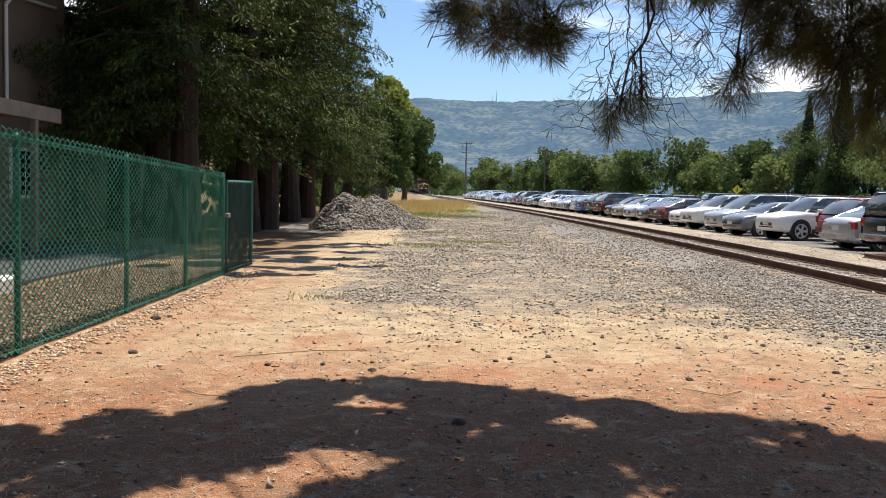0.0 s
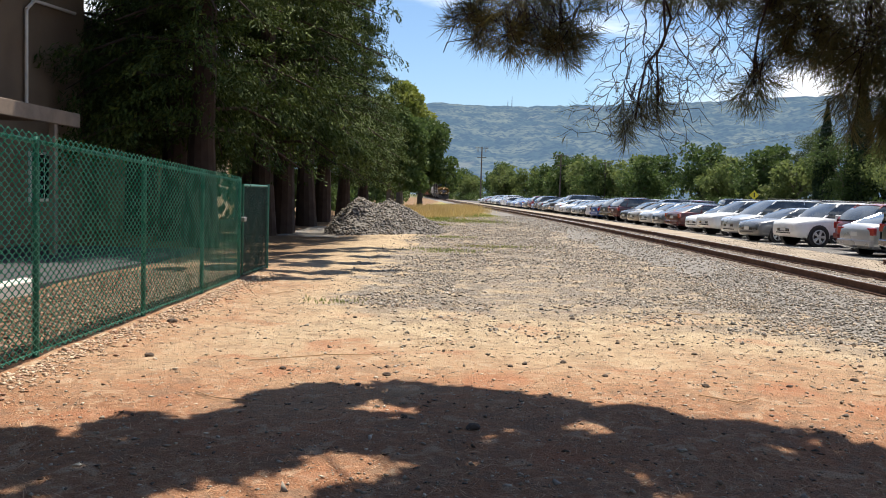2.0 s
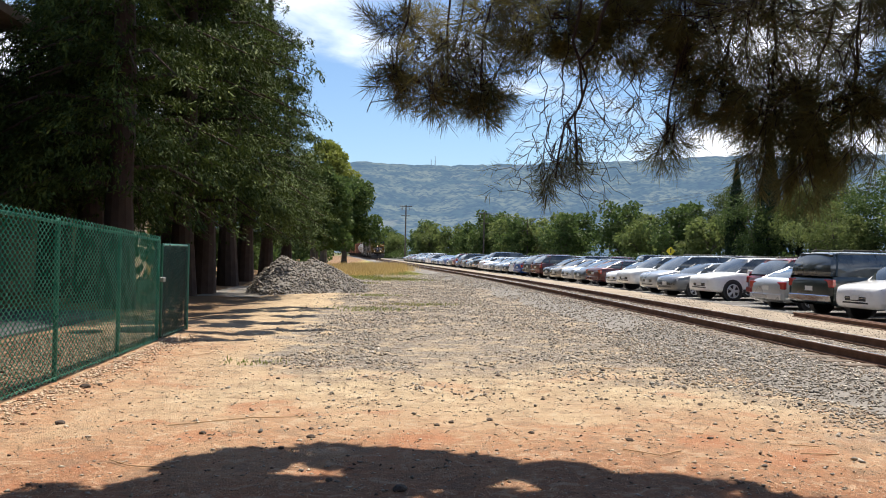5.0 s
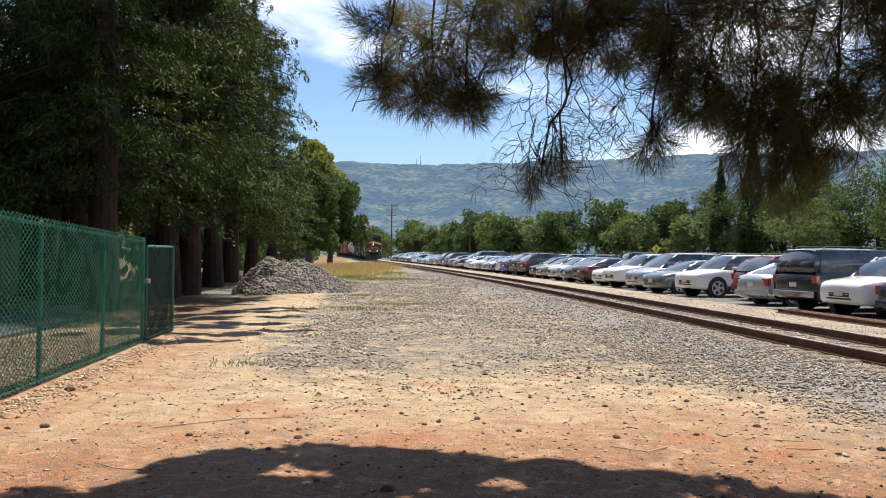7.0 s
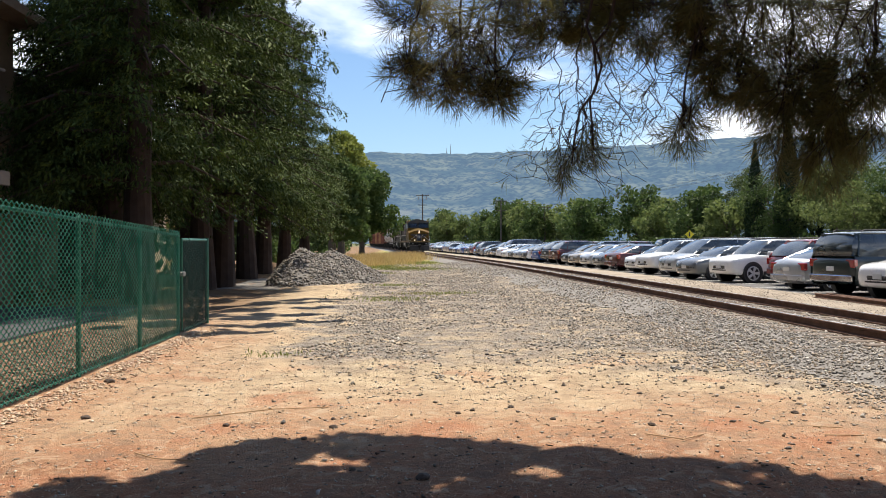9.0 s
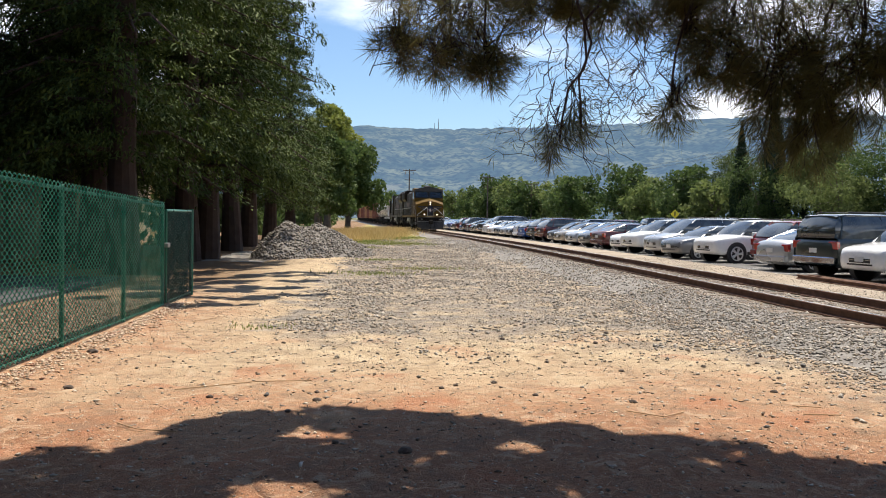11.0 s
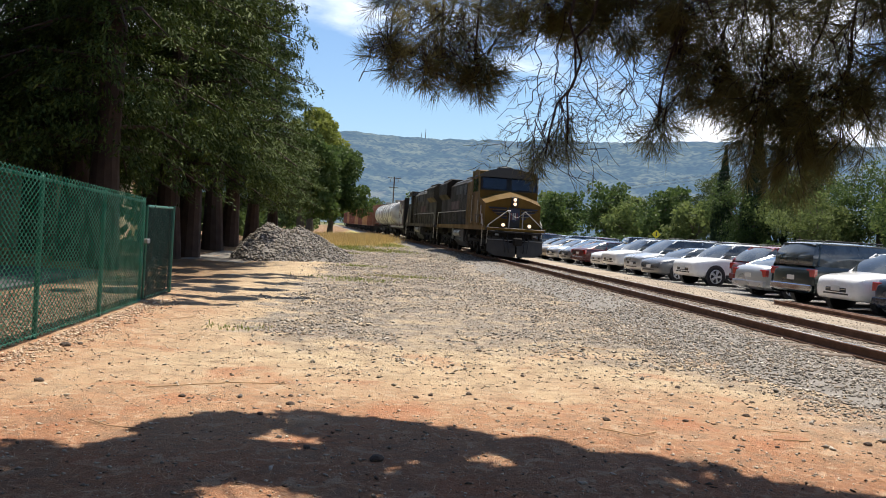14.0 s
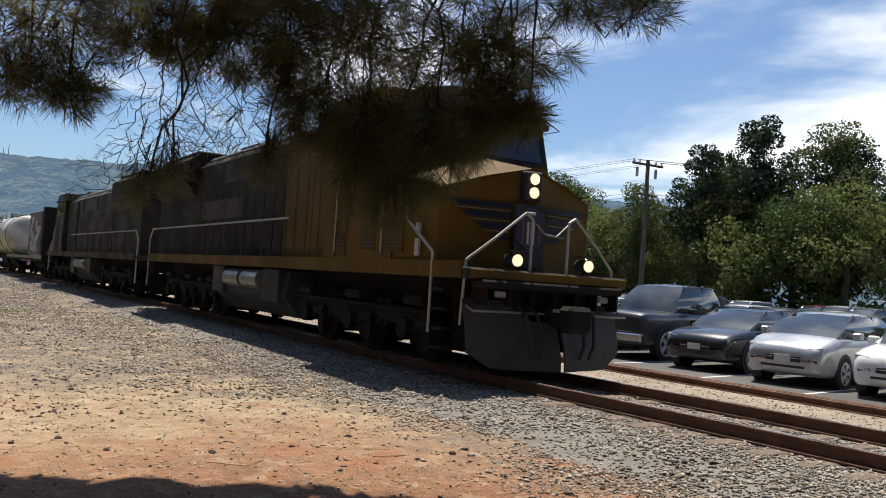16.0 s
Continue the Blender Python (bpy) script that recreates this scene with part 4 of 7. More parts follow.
    bm = bm_new(); prism(bm, [(-1.06, 4.285), (-0.9, 4.40), (0.9, 4.40), (1.06, 4.285)], f + 6.3, b - 5.5, axis="y"); P("hood_roof", bm, M_ROOF)
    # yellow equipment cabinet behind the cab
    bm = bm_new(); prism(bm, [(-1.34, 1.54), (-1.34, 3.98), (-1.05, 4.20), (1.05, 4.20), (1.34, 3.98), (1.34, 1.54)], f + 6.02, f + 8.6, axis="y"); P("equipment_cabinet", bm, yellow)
    for sx in (-1, 1):
        for q in range(4):
            bm = bm_new(); box(bm, sx * 1.341, sx * 1.352, f + 6.1 + q * 0.62, f + 6.1 + q * 0.62 + 0.57, 1.75, 3.6, 0.004); P("cabinet_door", bm, yellow)
    # radiator section flares out at the rear
    bm = bm_new()
    flare = [(-1.30, 1.52), (-1.30, 3.25), (-1.56, 3.55), (-1.56, 4.30), (-1.25, 4.52), (1.25, 4.52), (1.56, 4.30), (1.56, 3.55), (1.30, 3.25), (1.30, 1.52)]
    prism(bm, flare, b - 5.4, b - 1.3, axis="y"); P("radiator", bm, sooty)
    bm = bm_new(); box(bm, -1.3, 1.3, b - 5.3, b - 1.4, 4.522, 4.60, 0.02); P("radiator_roof", bm, M_ROOF)
    for sx in (-1, 1):
        bm = bm_new()
        for q in range(11):
            box(bm, sx * 1.562, sx * 1.580, b - 5.2, b - 1.5, 3.60 + q * 0.06, 3.625 + q * 0.06)
        P("radiator_grille", bm, M_BLACK)
        for q in range(14):
            y0 = f + 8.7 + q * 0.64
            if y0 + 0.6 < b - 5.5:
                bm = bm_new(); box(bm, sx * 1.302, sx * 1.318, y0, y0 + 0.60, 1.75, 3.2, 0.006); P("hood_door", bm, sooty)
        for ya, yb, za, zb in ((f + 9.0, f + 9.9, 3.35, 3.95), (f + 10.2, f + 13.0, 3.45, 3.95)):
            bm = bm_new(); box(bm, sx * 1.302, sx * 1.33, ya, yb, za, zb); P("air_intake", bm, M_BLACK)
        # big flag panel and lettering bars
        bm = bm_new(); box(bm, sx * 1.321, sx * 1.325, f + 11.5, f + 15.0, 2.55, 3.05); P("lettering_bar", bm, surface("sooty_red", (0.050, 0.016, 0.013), (0.03, 0.017, 0.013), 0.7))
    for y0 in (f + 9.0, f + 12.2):
        bm = bm_new(); rod(bm, (0, y0, 4.38), (0, y0, 4.62), 0.35, seg=16); P("roof_fan", bm, M_ROOF)
    bm = bm_new(); box(bm, -0.5, 0.5, f + 13.2, f + 14.6, 4.39, 4.66, 0.04); P("exhaust_stack", bm, M_ROOF)
    bm = bm_new(); box(bm, -0.35, 0.35, f + 4.6, f + 5.3, 4.59, 4.78, 0.05); P("roof_unit", bm, M_ROOF)
    bm = bm_new()
    for k_ in range(5):
        rod(bm, (-0.9 + 0.12 * k_, f + 6.6, 4.42), (-0.9 + 0.12 * k_, f + 6.2 - 0.05 * k_, 4.48), 0.05, seg=8)
    P("horn", bm, M_STEEL)
    # handrails along both walkways, and at the front
    for sx in (-1, 1):
        bm = bm_new(); pipe(bm, [(sx * 1.48, f + 8.0, 2.40), (sx * 1.48, b - 1.2, 2.40), (sx * 1.48, b - 0.85, 2.1), (sx * 1.48, b - 0.85, 0.55)], 0.024); P("handrail", bm, M_RAILING)
        for q in range(9):
            y0 = f + 8.1 + q * 1.4
            bm = bm_new(); rod(bm, (sx * 1.48, y0, 1.5), (sx * 1.48, y0, 2.40), 0.018); P("handrail_post", bm, M_GREY)
        bm = bm_new(); pipe(bm, [(sx * 0.34, f + 1.2, 1.5), (sx * 0.34, f + 1.2, 2.28), (sx * 0.46, f + 1.2, 2.36), (sx * 0.95, f + 1.24, 1.96), (sx * 1.36, f + 1.34, 1.62), (sx * 1.40, f + 1.34, 0.70)], 0.022); P("front_handrail", bm, M_RAILING)
        bm = bm_new(); pipe(bm, [(sx * 1.50, f + 2.9, 2.62), (sx * 1.50, f + 2.9, 2.25), (sx * 1.52, f + 2.0, 1.72), (sx * 1.53, f + 1.98, 0.55)], 0.024); P("step_handrail", bm, M_RAILING)
    bm = bm_new(); pipe(bm, [(-0.46, f + 1.2, 2.36), (-0.30, f + 1.2, 2.36)], 0.022); P("front_bar", bm, M_RAILING)
    bm = bm_new(); pipe(bm, [(0.34, f + 1.2, 2.26), (0.1, f + 1.18, 2.06), (-0.12, f + 1.18, 2.08), (-0.34, f + 1.2, 2.26)], 0.012); P("chain", bm, M_STEEL)
    bm = bm_new(); pipe(bm, [(-1.4, f + 1.2, 0.98), (-1.4, f + 1.02, 0.92), (1.4, f + 1.02, 0.92), (1.4, f + 1.2, 0.98)], 0.018); P("uncoupling_bar", bm, M_STEEL)
    # tanks and boxes under the sill
    bm = bm_new()
    prism(bm, [(-1.25, 1.3), (-1.35, 0.75), (-0.95, 0.32), (0.95, 0.32), (1.35, 0.75), (1.25, 1.3)], f + 8.2, f + 13.2, axis="y"); P("fuel_tank", bm, M_GREY)
    for sx in (-1, 1):
        bm = bm_new()
        rod(bm, (sx * 1.33, f + 9.6, 1.08), (sx * 1.33, f + 10.7, 1.08), 0.22, seg=14); rod(bm, (sx * 1.33, f + 10.9, 1.08), (sx * 1.33, f + 12.0, 1.08), 0.22, seg=14); P("air_tank", bm, M_STEEL, "grey air tanks under the sill")
        bm = bm_new(); box(bm, sx * 1.1, sx * 1.45, f + 8.4, f + 9.4, 0.62, 1.34, 0.02); P("battery_box", bm, M_GREY)
        bm = bm_new(); box(bm, sx * 1.1, sx * 1.45, f + 12.2, f + 13.1, 0.7, 1.34, 0.02); P("equipment_box", bm, M_GREY)
    bogie(root, f + 5.1, 3, 2.0, 0.53, "three-axle truck with dark sideframes")
    bogie(root, b - 5.1, 3, 2.0, 0.53, "three-axle truck with dark sideframes")
    return root, L


def tank_car(label):
    L = 15.0
    root = empty("tank_car", (0, 0, 0), label, "tank car", "freight train")
    bm = bm_new()
    rod(bm, (0, -6.3, 2.75), (0, 6.3, 2.75), 1.45, seg=32)
    for s in (-1, 1):
        m = Matrix.Translation((0, s * 6.3, 2.75)) @ Matrix.Diagonal((1.45, 0.6, 1.45, 1))
        bmesh.ops.create_uvsphere(bm, u_segments=24, v_segments=12, radius=1, matrix=m)
    shaded(part("tank", bm, M_TANK, root))
    for y in (-6.1, -3, 3, 6.1):
        bm = bm_new(); rod(bm, (0, y, 2.75), (0, y + 0.08, 2.75), 1.48, seg=32); part("band", bm, M_DARK, root)
    bm = bm_new(); rod(bm, (0, 0, 4.1), (0, 0, 4.5), 0.45, seg=18); pipe(bm, [(-0.9, -1.5, 4.0), (-0.9, -1.5, 4.7), (-0.9, 1.5, 4.7), (-0.9, 1.5, 4.0)], 0.025); pipe(bm, [(0.9, -1.5, 4.0), (0.9, -1.5, 4.7), (0.9, 1.5, 4.7), (0.9, 1.5, 4.0)], 0.025); part("dome", bm, M_STEEL, root)
    bm = bm_new(); box(bm, -0.5, 0.5, -7.3, 7.3, 0.95, 1.25); box(bm, -1.4, 1.4, -7.2, -6.3, 1.1, 1.3); box(bm, -1.4, 1.4, 6.3, 7.2, 1.1, 1.3); part("underframe", bm, M_DARK, root)
    bm = bm_new()
    for sx in (-1.35, 1.35):
        pipe(bm, [(sx, -7.1, 1.3), (sx, -7.1, 2.3), (sx, -6.3, 2.3)], 0.02); pipe(bm, [(sx, -5.9, 1.6), (sx, 5.9, 1.6)], 0.03)
        pipe(bm, [(sx * 0.8, -0.25, 1.2), (sx * 1.1, -0.25, 2.7), (sx * 0.7, -0.25, 4.1)], 0.02); pipe(bm, [(sx * 0.8, 0.25, 1.2), (sx * 1.1, 0.25, 2.7), (sx * 0.7, 0.25, 4.1)], 0.02)
    part("ladder_and_rails", bm, M_STEEL, root)
    for y in (-5.2, 5.2):
        bogie(root, y, 2, 1.78, 0.46, "two-axle truck")
    return root, L


def box_car(material, label, L=16.5, top=4.4):
    root = empty("box_car", (0, 0, 0), label, "freight car", "freight train")
    h = L / 2 - 0.5
    bm = bm_new(); prism(bm, [(-1.5, 1.05), (-1.5, top - 0.15), (0, top), (1.5, top - 0.15), (1.5, 1.05)], -h, h, axis="y"); part("body", bm, material, root)
    bm = bm_new(); box(bm, -0.03, 0.03, -0.05, 0.05, 1.1, top - 0.2)
    rib = part("side_rib", bm, material, root)
    for sx in (-1, 1):
        for q in range(int(2 * h / 1.1) + 1):
            o = rib if sx < 0 and q == 0 else new("side_rib", rib.data)
            o.parent = root
            o.location = (sx * 1.53, -h + 0.06 + q * 1.1, 0)
    bm = bm_new(); box(bm, -0.6, 0.6, -h - 0.4, h + 0.4, 0.8, 1.04); part("underframe", bm, M_DARK, root)
    bm = bm_new()
    for sx in (-1, 1):
        for q in range(8):
            box(bm, sx * 1.58, sx * 1.6, -h + 0.1, -h + 0.55, 1.2 + q * 0.38, 1.23 + q * 0.38)
    part("ladder", bm, M_STEEL, root)
    for y in (-h + 1.9, h - 1.9):
        bogie(root, y, 2, 1.78, 0.46, "two-axle truck")
    return root, L


def bulkhead_car():
    """A flat car whose end wall carries sprayed paint."""
    L = 15.5
    root = empty("bulkhead_flat_car", (0, 0, 0), "flat car with tall dark graffiti-painted end wall and load panel", "freight car", "freight train")
    h = L / 2 - 0.5
    bm = bm_new(); box(bm, -1.5, 1.5, -h, h, 1.0, 1.3, 0.03); part("deck", bm, M_DARK, root)
    bm = bm_new(); box(bm, -1.5, 1.5, -h, -h + 0.5, 1.3, 4.1, 0.03); part("bulkhead", bm, M_DARK, root)
    bm = bm_new(); box(bm, -1.48, 1.48, -h + 1.0, -h + 5.4, 1.34, 3.9, 0.03)
    wall = part("load_panel", bm, surface("sprayed_panel", (0.10, 0.075, 0.085), (0.19, 0.12, 0.13), 0.7, coarse=1.2, fine=12, vary=0.9), root)
    bm = bm_new()
    rng = random.Random(4)
    for k in range(11):
        y, z = -h + 1.4 + rng.random() * 3.4, 1.8 + rng.random() * 1.6
        pts = [(-1.5, y + 0.55 * math.sin(a * 0.7 + k) * (1 - a * 0.04), z + 0.5 * math.cos(a * 0.55 + 2 * k)) for a in range(6)]
        pipe(bm, pts, 0.05, 5)
    part("sprayed_lines", bm, surface("spray_white", (0.60, 0.60, 0.60), None, 0.6, bump=0), root)
    bm = bm_new(); box(bm, -1.515, -1.5, -h, h, 1.12, 1.3); part("side_sill", bm, M_STEEL, root)
    for y in (-h + 1.9, h - 1.9):
        bogie(root, y, 2, 1.78, 0.46, "two-axle truck")
    return root, L


loco_a, LEN_A = locomotive(M_YELLOW, M_SOOTSHADE, "yellow and grey freight locomotive with lit headlamps", True, 21.2)
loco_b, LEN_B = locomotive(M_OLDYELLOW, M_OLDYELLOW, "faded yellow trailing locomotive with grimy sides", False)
flat_, LEN_F = bulkhead_car()
tank_, LEN_T = tank_car("white stained tank car with a steel dome")
tank2_ = copy_thing(tank_, Matrix())
box_, LEN_X = box_car(M_BOX, "oxide red ribbed freight car")
boxt_, _ = box_car(M_BOXTAN, "faded tan ribbed freight car")
TRAIN = [(loco_a, LEN_A), (loco_b, LEN_B), (flat_, LEN_F), (tank_, LEN_T), (tank2_, LEN_T), (box_, LEN_X), (boxt_, LEN_X)]
for k_ in range(7):
    TRAIN.append((copy_thing(box_ if k_ % 3 != 1 else boxt_, Matrix()), LEN_X))
# the head of the train runs at one speed to this place at the end
HEAD_END, SPEED = 8.85, 15.9


def train_rows():
    times = [0.5 * k for k in range(33)]
    out = [[] for _ in TRAIN]
    for t in times:
        s = HEAD_END + SPEED * (16.0 - t)
        for k, (ob, L) in enumerate(TRAIN):
            c = s + L / 2
            a, b = c - L * 0.3, c + L * 0.3
            xa, xb = track_x(a), track_x(b)
            turned = 180.0 if ob is loco_b else 0.0
            out[k].append((t, pose((xa + xb) / 2, c, 0.328, 0, 0, turned + math.degrees(math.asin((xa - xb) / (b - a))))))
            s += L + 0.15
    return out


def axle_rows(place, r, sense=1):
    """A wheelset turns as the train runs: one row to each thirtieth of a second."""
    out = []
    for k in range(481):
        t = k / 30
        out.append((t, pose(place[0], place[1], place[2], sense * math.degrees(SPEED * t / r) % 360.0)))
    return out


def motions():
    for loco in (loco_a, loco_b):
        for truck in loco.children:
            if truck.name.startswith("truck"):
                for axle in truck.children:
                    if axle.name.startswith("wheelset"):
                        walk(axle, axle_rows(tuple(axle.location), 0.53, -1 if loco is loco_b else 1))
    for (ob, L), rows in zip(TRAIN, train_rows()):
        walk(ob, rows)

# ---- parked cars ----
def car_glass():
    m, n, l, p = node_material("dark_car_glass")
    t = texture(n, l, 0.9, 4).outputs["Fac"]
    l.new(mixer(n, l, ranged(n, l, t, 0.4, 0.65), (0.030, 0.036, 0.038), (0.10, 0.11, 0.11)), p.inputs["Base Color"])
    p.inputs["Roughness"].default_value = 0.04
    p.inputs["Specular IOR Level"].default_value = 0.9
    p.inputs["Coat Weight"].default_value = 0.6
    return m


M_GLASS = car_glass()
M_TYRE = surface("tyre_rubber", (0.025, 0.025, 0.026), None, 0.85, bump=0.1)
M_RIM = surface("alloy_rim", (0.60, 0.60, 0.61), (0.48, 0.48, 0.48), 0.35, 0.3, bump=0.0)
M_TRIM = surface("black_plastic_trim", (0.03, 0.03, 0.032), None, 0.6, bump=0.08)
M_CHROME = surface("chrome", (0.75, 0.75, 0.76), None, 0.12, 1.0, bump=0.0)
M_LENS = glass_material("headlamp_lens", (0.55, 0.57, 0.60), 0.08)
M_TAIL = glass_material("tail_lamp_red", (0.35, 0.015, 0.015), 0.12)
M_PLATE = surface("plate_white", (0.7, 0.7, 0.68), None, 0.5, bump=0.0)


def paint(name, c, metal=0.0):
    return surface(name, c, tuple(v * 0.9 for v in c), 0.32, metal, coarse=0.8, fine=8, bump=0.0, vary=0.6, coat=0.9)


PAINTS = {
    "white": paint("white_car_paint", (0.84, 0.84, 0.83)),
    "silver": paint("silver_car_paint", (0.50, 0.51, 0.52), 0.5),
    "grey": paint("grey_car_paint", (0.16, 0.165, 0.17), 0.4),
    "dark": paint("dark_grey_car_paint", (0.045, 0.045, 0.05), 0.3),
    "black": paint("black_car_paint", (0.012, 0.012, 0.015)),
    "red": paint("red_car_paint", (0.20, 0.010, 0.014)),
    "maroon": paint("maroon_car_paint", (0.10, 0.02, 0.02), 0.2),
    "blue": paint("blue_car_paint", (0.02, 0.08, 0.30), 0.2),
    "navy": paint("navy_car_paint", (0.03, 0.04, 0.065), 0.3),
    "green": paint("dark_green_car_paint", (0.022, 0.032, 0.030)),
    "tan": paint("tan_car_paint", (0.38, 0.33, 0.26), 0.4),
}

# length, width, height, hood height, belt height, positions along the car of: windscreen foot, roof front, roof rear, rear window foot; wheel radius, front and rear axle
STYLES = {
    "sedan": (4.75, 1.82, 1.45, 0.95, 0.98, 1.12, 2.05, 3.30, 4.28, 0.33, 0.90, 3.68),
    "hatchback": (4.45, 1.76, 1.50, 0.97, 1.00, 0.82, 1.95, 3.60, 4.36, 0.31, 0.88, 3.55),
    "suv": (4.85, 1.92, 1.72, 1.08, 1.12, 1.18, 2.02, 4.05, 4.74, 0.38, 0.92, 3.80),
    "minivan": (5.10, 1.98, 1.78, 1.02, 1.08, 0.95, 2.00, 4.60, 5.00, 0.34, 0.95, 3.95),
    "large_suv": (5.25, 2.00, 1.92, 1.16, 1.20, 1.45, 2.05, 4.95, 5.17, 0.39, 0.95, 4.00),
    "pickup": (5.75, 2.03, 1.94, 1.20, 1.22, 1.55, 2.20, 3.75, 3.95, 0.41, 0.98, 4.60),
}


def loft(bm, rings, cap=True):
    rs = [[bm.verts.new(p) for p in r] for r in rings]
    k = len(rs[0])
    for a, b in zip(rs, rs[1:]):
        for i in range(k):
            bm.faces.new((a[i], a[(i + 1) % k], b[(i + 1) % k], b[i]))
    if cap:
        bm.faces.new(rs[0][::-1]); bm.faces.new(rs[-1])
    return bm


def car(style, colour, far=False, extra=""):
    """A car with its nose towards -y of its own space, its wheels on z = 0."""
    L, W, H, hood, belt, ws, rf, rr, rw, wr, ax1, ax2 = STYLES[style]
    body_mat = PAINTS[colour]
    h = W / 2
    names = {"sedan": "sedan", "hatchback": "hatchback", "suv": "sport utility vehicle", "minivan": "minivan", "large_suv": "large sport utility vehicle", "pickup": "crew-cab pickup truck"}
    root = empty("car", (0, 0, 0), f"{colour if colour != 'dark' else 'dark grey'} {names[style]} parked on worn asphalt{extra}", "car", "parked cars")
    y0 = -L / 2
    def ring(y, w, zt, zb, crown=0.03):
        half_ = [(0.88, zb), (0.97, zb + 0.06), (1.0, zb + 0.20), (1.0, zb + (zt - zb) * 0.58), (0.985, zb + (zt - zb) * 0.76), (0.955, zt - 0.055), (0.91, zt - 0.018), (0.80, zt + 0.004), (0.42, zt + crown * 0.75)]
        return [(-w * a, y, z) for a, z in half_] + [(0, y, zt + crown)] + [(w * a, y, z) for a, z in half_[::-1]]
    zb = 0.22 if style not in ("pickup", "large_suv", "suv") else 0.32
    tail = belt + (0.06 if style in ("sedan",) else 0.02)
    if style == "pickup":
        tail = belt + 0.02
    st = [(0.0, 0.62, hood * 0.64, zb + 0.14), (0.03, 0.76, hood * 0.74, zb + 0.07), (0.09, 0.85, hood * 0.81, zb + 0.03), (0.20, 0.915, hood * 0.87, zb + 0.01), (0.40, 0.965, hood * 0.92, zb), (ws * 0.65, 0.99, hood * 0.975, zb), (ws, 1.0, belt, zb), (L * 0.5, 1.0, belt, zb), (rw, 0.99, tail, zb), (L - 0.30, 0.97, tail - 0.015, zb), (L - 0.14, 0.93, tail - 0.05, zb + 0.03), (L - 0.05, 0.87, tail - 0.11, zb + 0.07), (L, 0.76, tail - 0.22, zb + 0.14)]
    if style in ("pickup", "large_suv"):
        # a tall blunt nose and a square hood
        st[:5] = [(0.0, 0.80, hood * 0.86, zb + 0.10), (0.03, 0.88, hood * 0.92, zb + 0.06), (0.09, 0.93, hood * 0.955, zb + 0.03), (0.20, 0.965, hood * 0.975, zb + 0.01), (0.40, 0.985, hood * 0.985, zb)]
    elif style in ("suv", "minivan"):
        st[:5] = [(0.0, 0.70, hood * 0.74, zb + 0.12), (0.04, 0.82, hood * 0.82, zb + 0.07), (0.11, 0.89, hood * 0.87, zb + 0.03), (0.24, 0.94, hood * 0.91, zb + 0.01), (0.45, 0.97, hood * 0.945, zb)]
    bm = bm_new(); loft(bm, [ring(y0 + a, h * w, zt, zz) for a, w, zt, zz in st])
    ob = shaded(part("body", bm, body_mat, root), 60)
    # cabin glass, with painted roof and pillars over it
    def cab(y, w, z):
        return (y0 + y, w, z)
    bm = bm_new()
    bw, tw = h * 0.93, h * 0.73
    zr = H - 0.05
    lo = [(ws, bw * 0.90, belt - 0.02), (rf, bw, belt - 0.02), (rr, bw, belt - 0.02), (rw, bw * 0.92, tail - 0.03)]
    hi = [(rf - 0.05, tw * 0.95, zr), (rf + 0.25, tw, H - 0.02), (rr - 0.2, tw, H - 0.02), (rr, tw * 0.95, zr)]
    cols, rows_ = [], 6
    for (ya, wa, za), (yb, wb, zb_) in zip(lo, hi):
        col = []
        for q in range(rows_ + 1):
            u = q / rows_
            bow = 0.05 * math.sin(u * math.pi)
            yy = ya + (yb - ya) * u
            if ya == ws:
                yy -= 0.10 * math.sin(u * math.pi)
            if ya == rw:
                yy += 0.10 * math.sin(u * math.pi)
            col.append((wa + (wb - wa) * u + bow, y0 + yy, za + (zb_ - za) * u))
        cols.append(col)
    grid = []
    for i, col in enumerate(cols):
        front = i in (0, 3)
        grid.append([[bm.verts.new((s * w, y - (0.10 if i == 0 else -0.08 if i == 3 else 0) * (1 - s * s), z)) for s in ((-1, -0.5, 0, 0.5, 1) if front else (-1, 1))] for w, y, z in col])
    for q in range(rows_):
        for i in (0, 3):
            for k in range(4):
                bm.faces.new((grid[i][q][k], grid[i][q][k + 1], grid[i][q + 1][k + 1], grid[i][q + 1][k]))
        for i in range(3):
            for k in (0, -1):
                bm.faces.new((grid[i][q][k], grid[i + 1][q][k], grid[i + 1][q + 1][k], grid[i][q + 1][k]))
    shaded(part("cabin_glass", bm, M_GLASS, root), 50)
    bm = bm_new()
    loft(bm, [[(-tw * w, y0 + y, z - 0.05), (-tw * w * 1.02, y0 + y, z - 0.02), (-tw * 0.75 * w, y0 + y, z + 0.015), (0, y0 + y, z + 0.03), (tw * 0.75 * w, y0 + y, z + 0.015), (tw * w * 1.02, y0 + y, z - 0.02), (tw * w, y0 + y, z - 0.05)]
              for y, w, z in ((rf - 0.10, 0.95, zr - 0.02), (rf + 0.08, 1.0, zr + 0.015), (rf + 0.35, 1.03, H - 0.015), ((rf + rr) / 2, 1.04, H), (rr - 0.3, 1.03, H - 0.02), (rr - 0.02, 1.0, zr + 0.01), (rr + 0.10, 0.96, zr - 0.02))])
    shaded(part("roof", bm, body_mat, root), 60)
    bm = bm_new()
    mid = (rf + rr) / 2
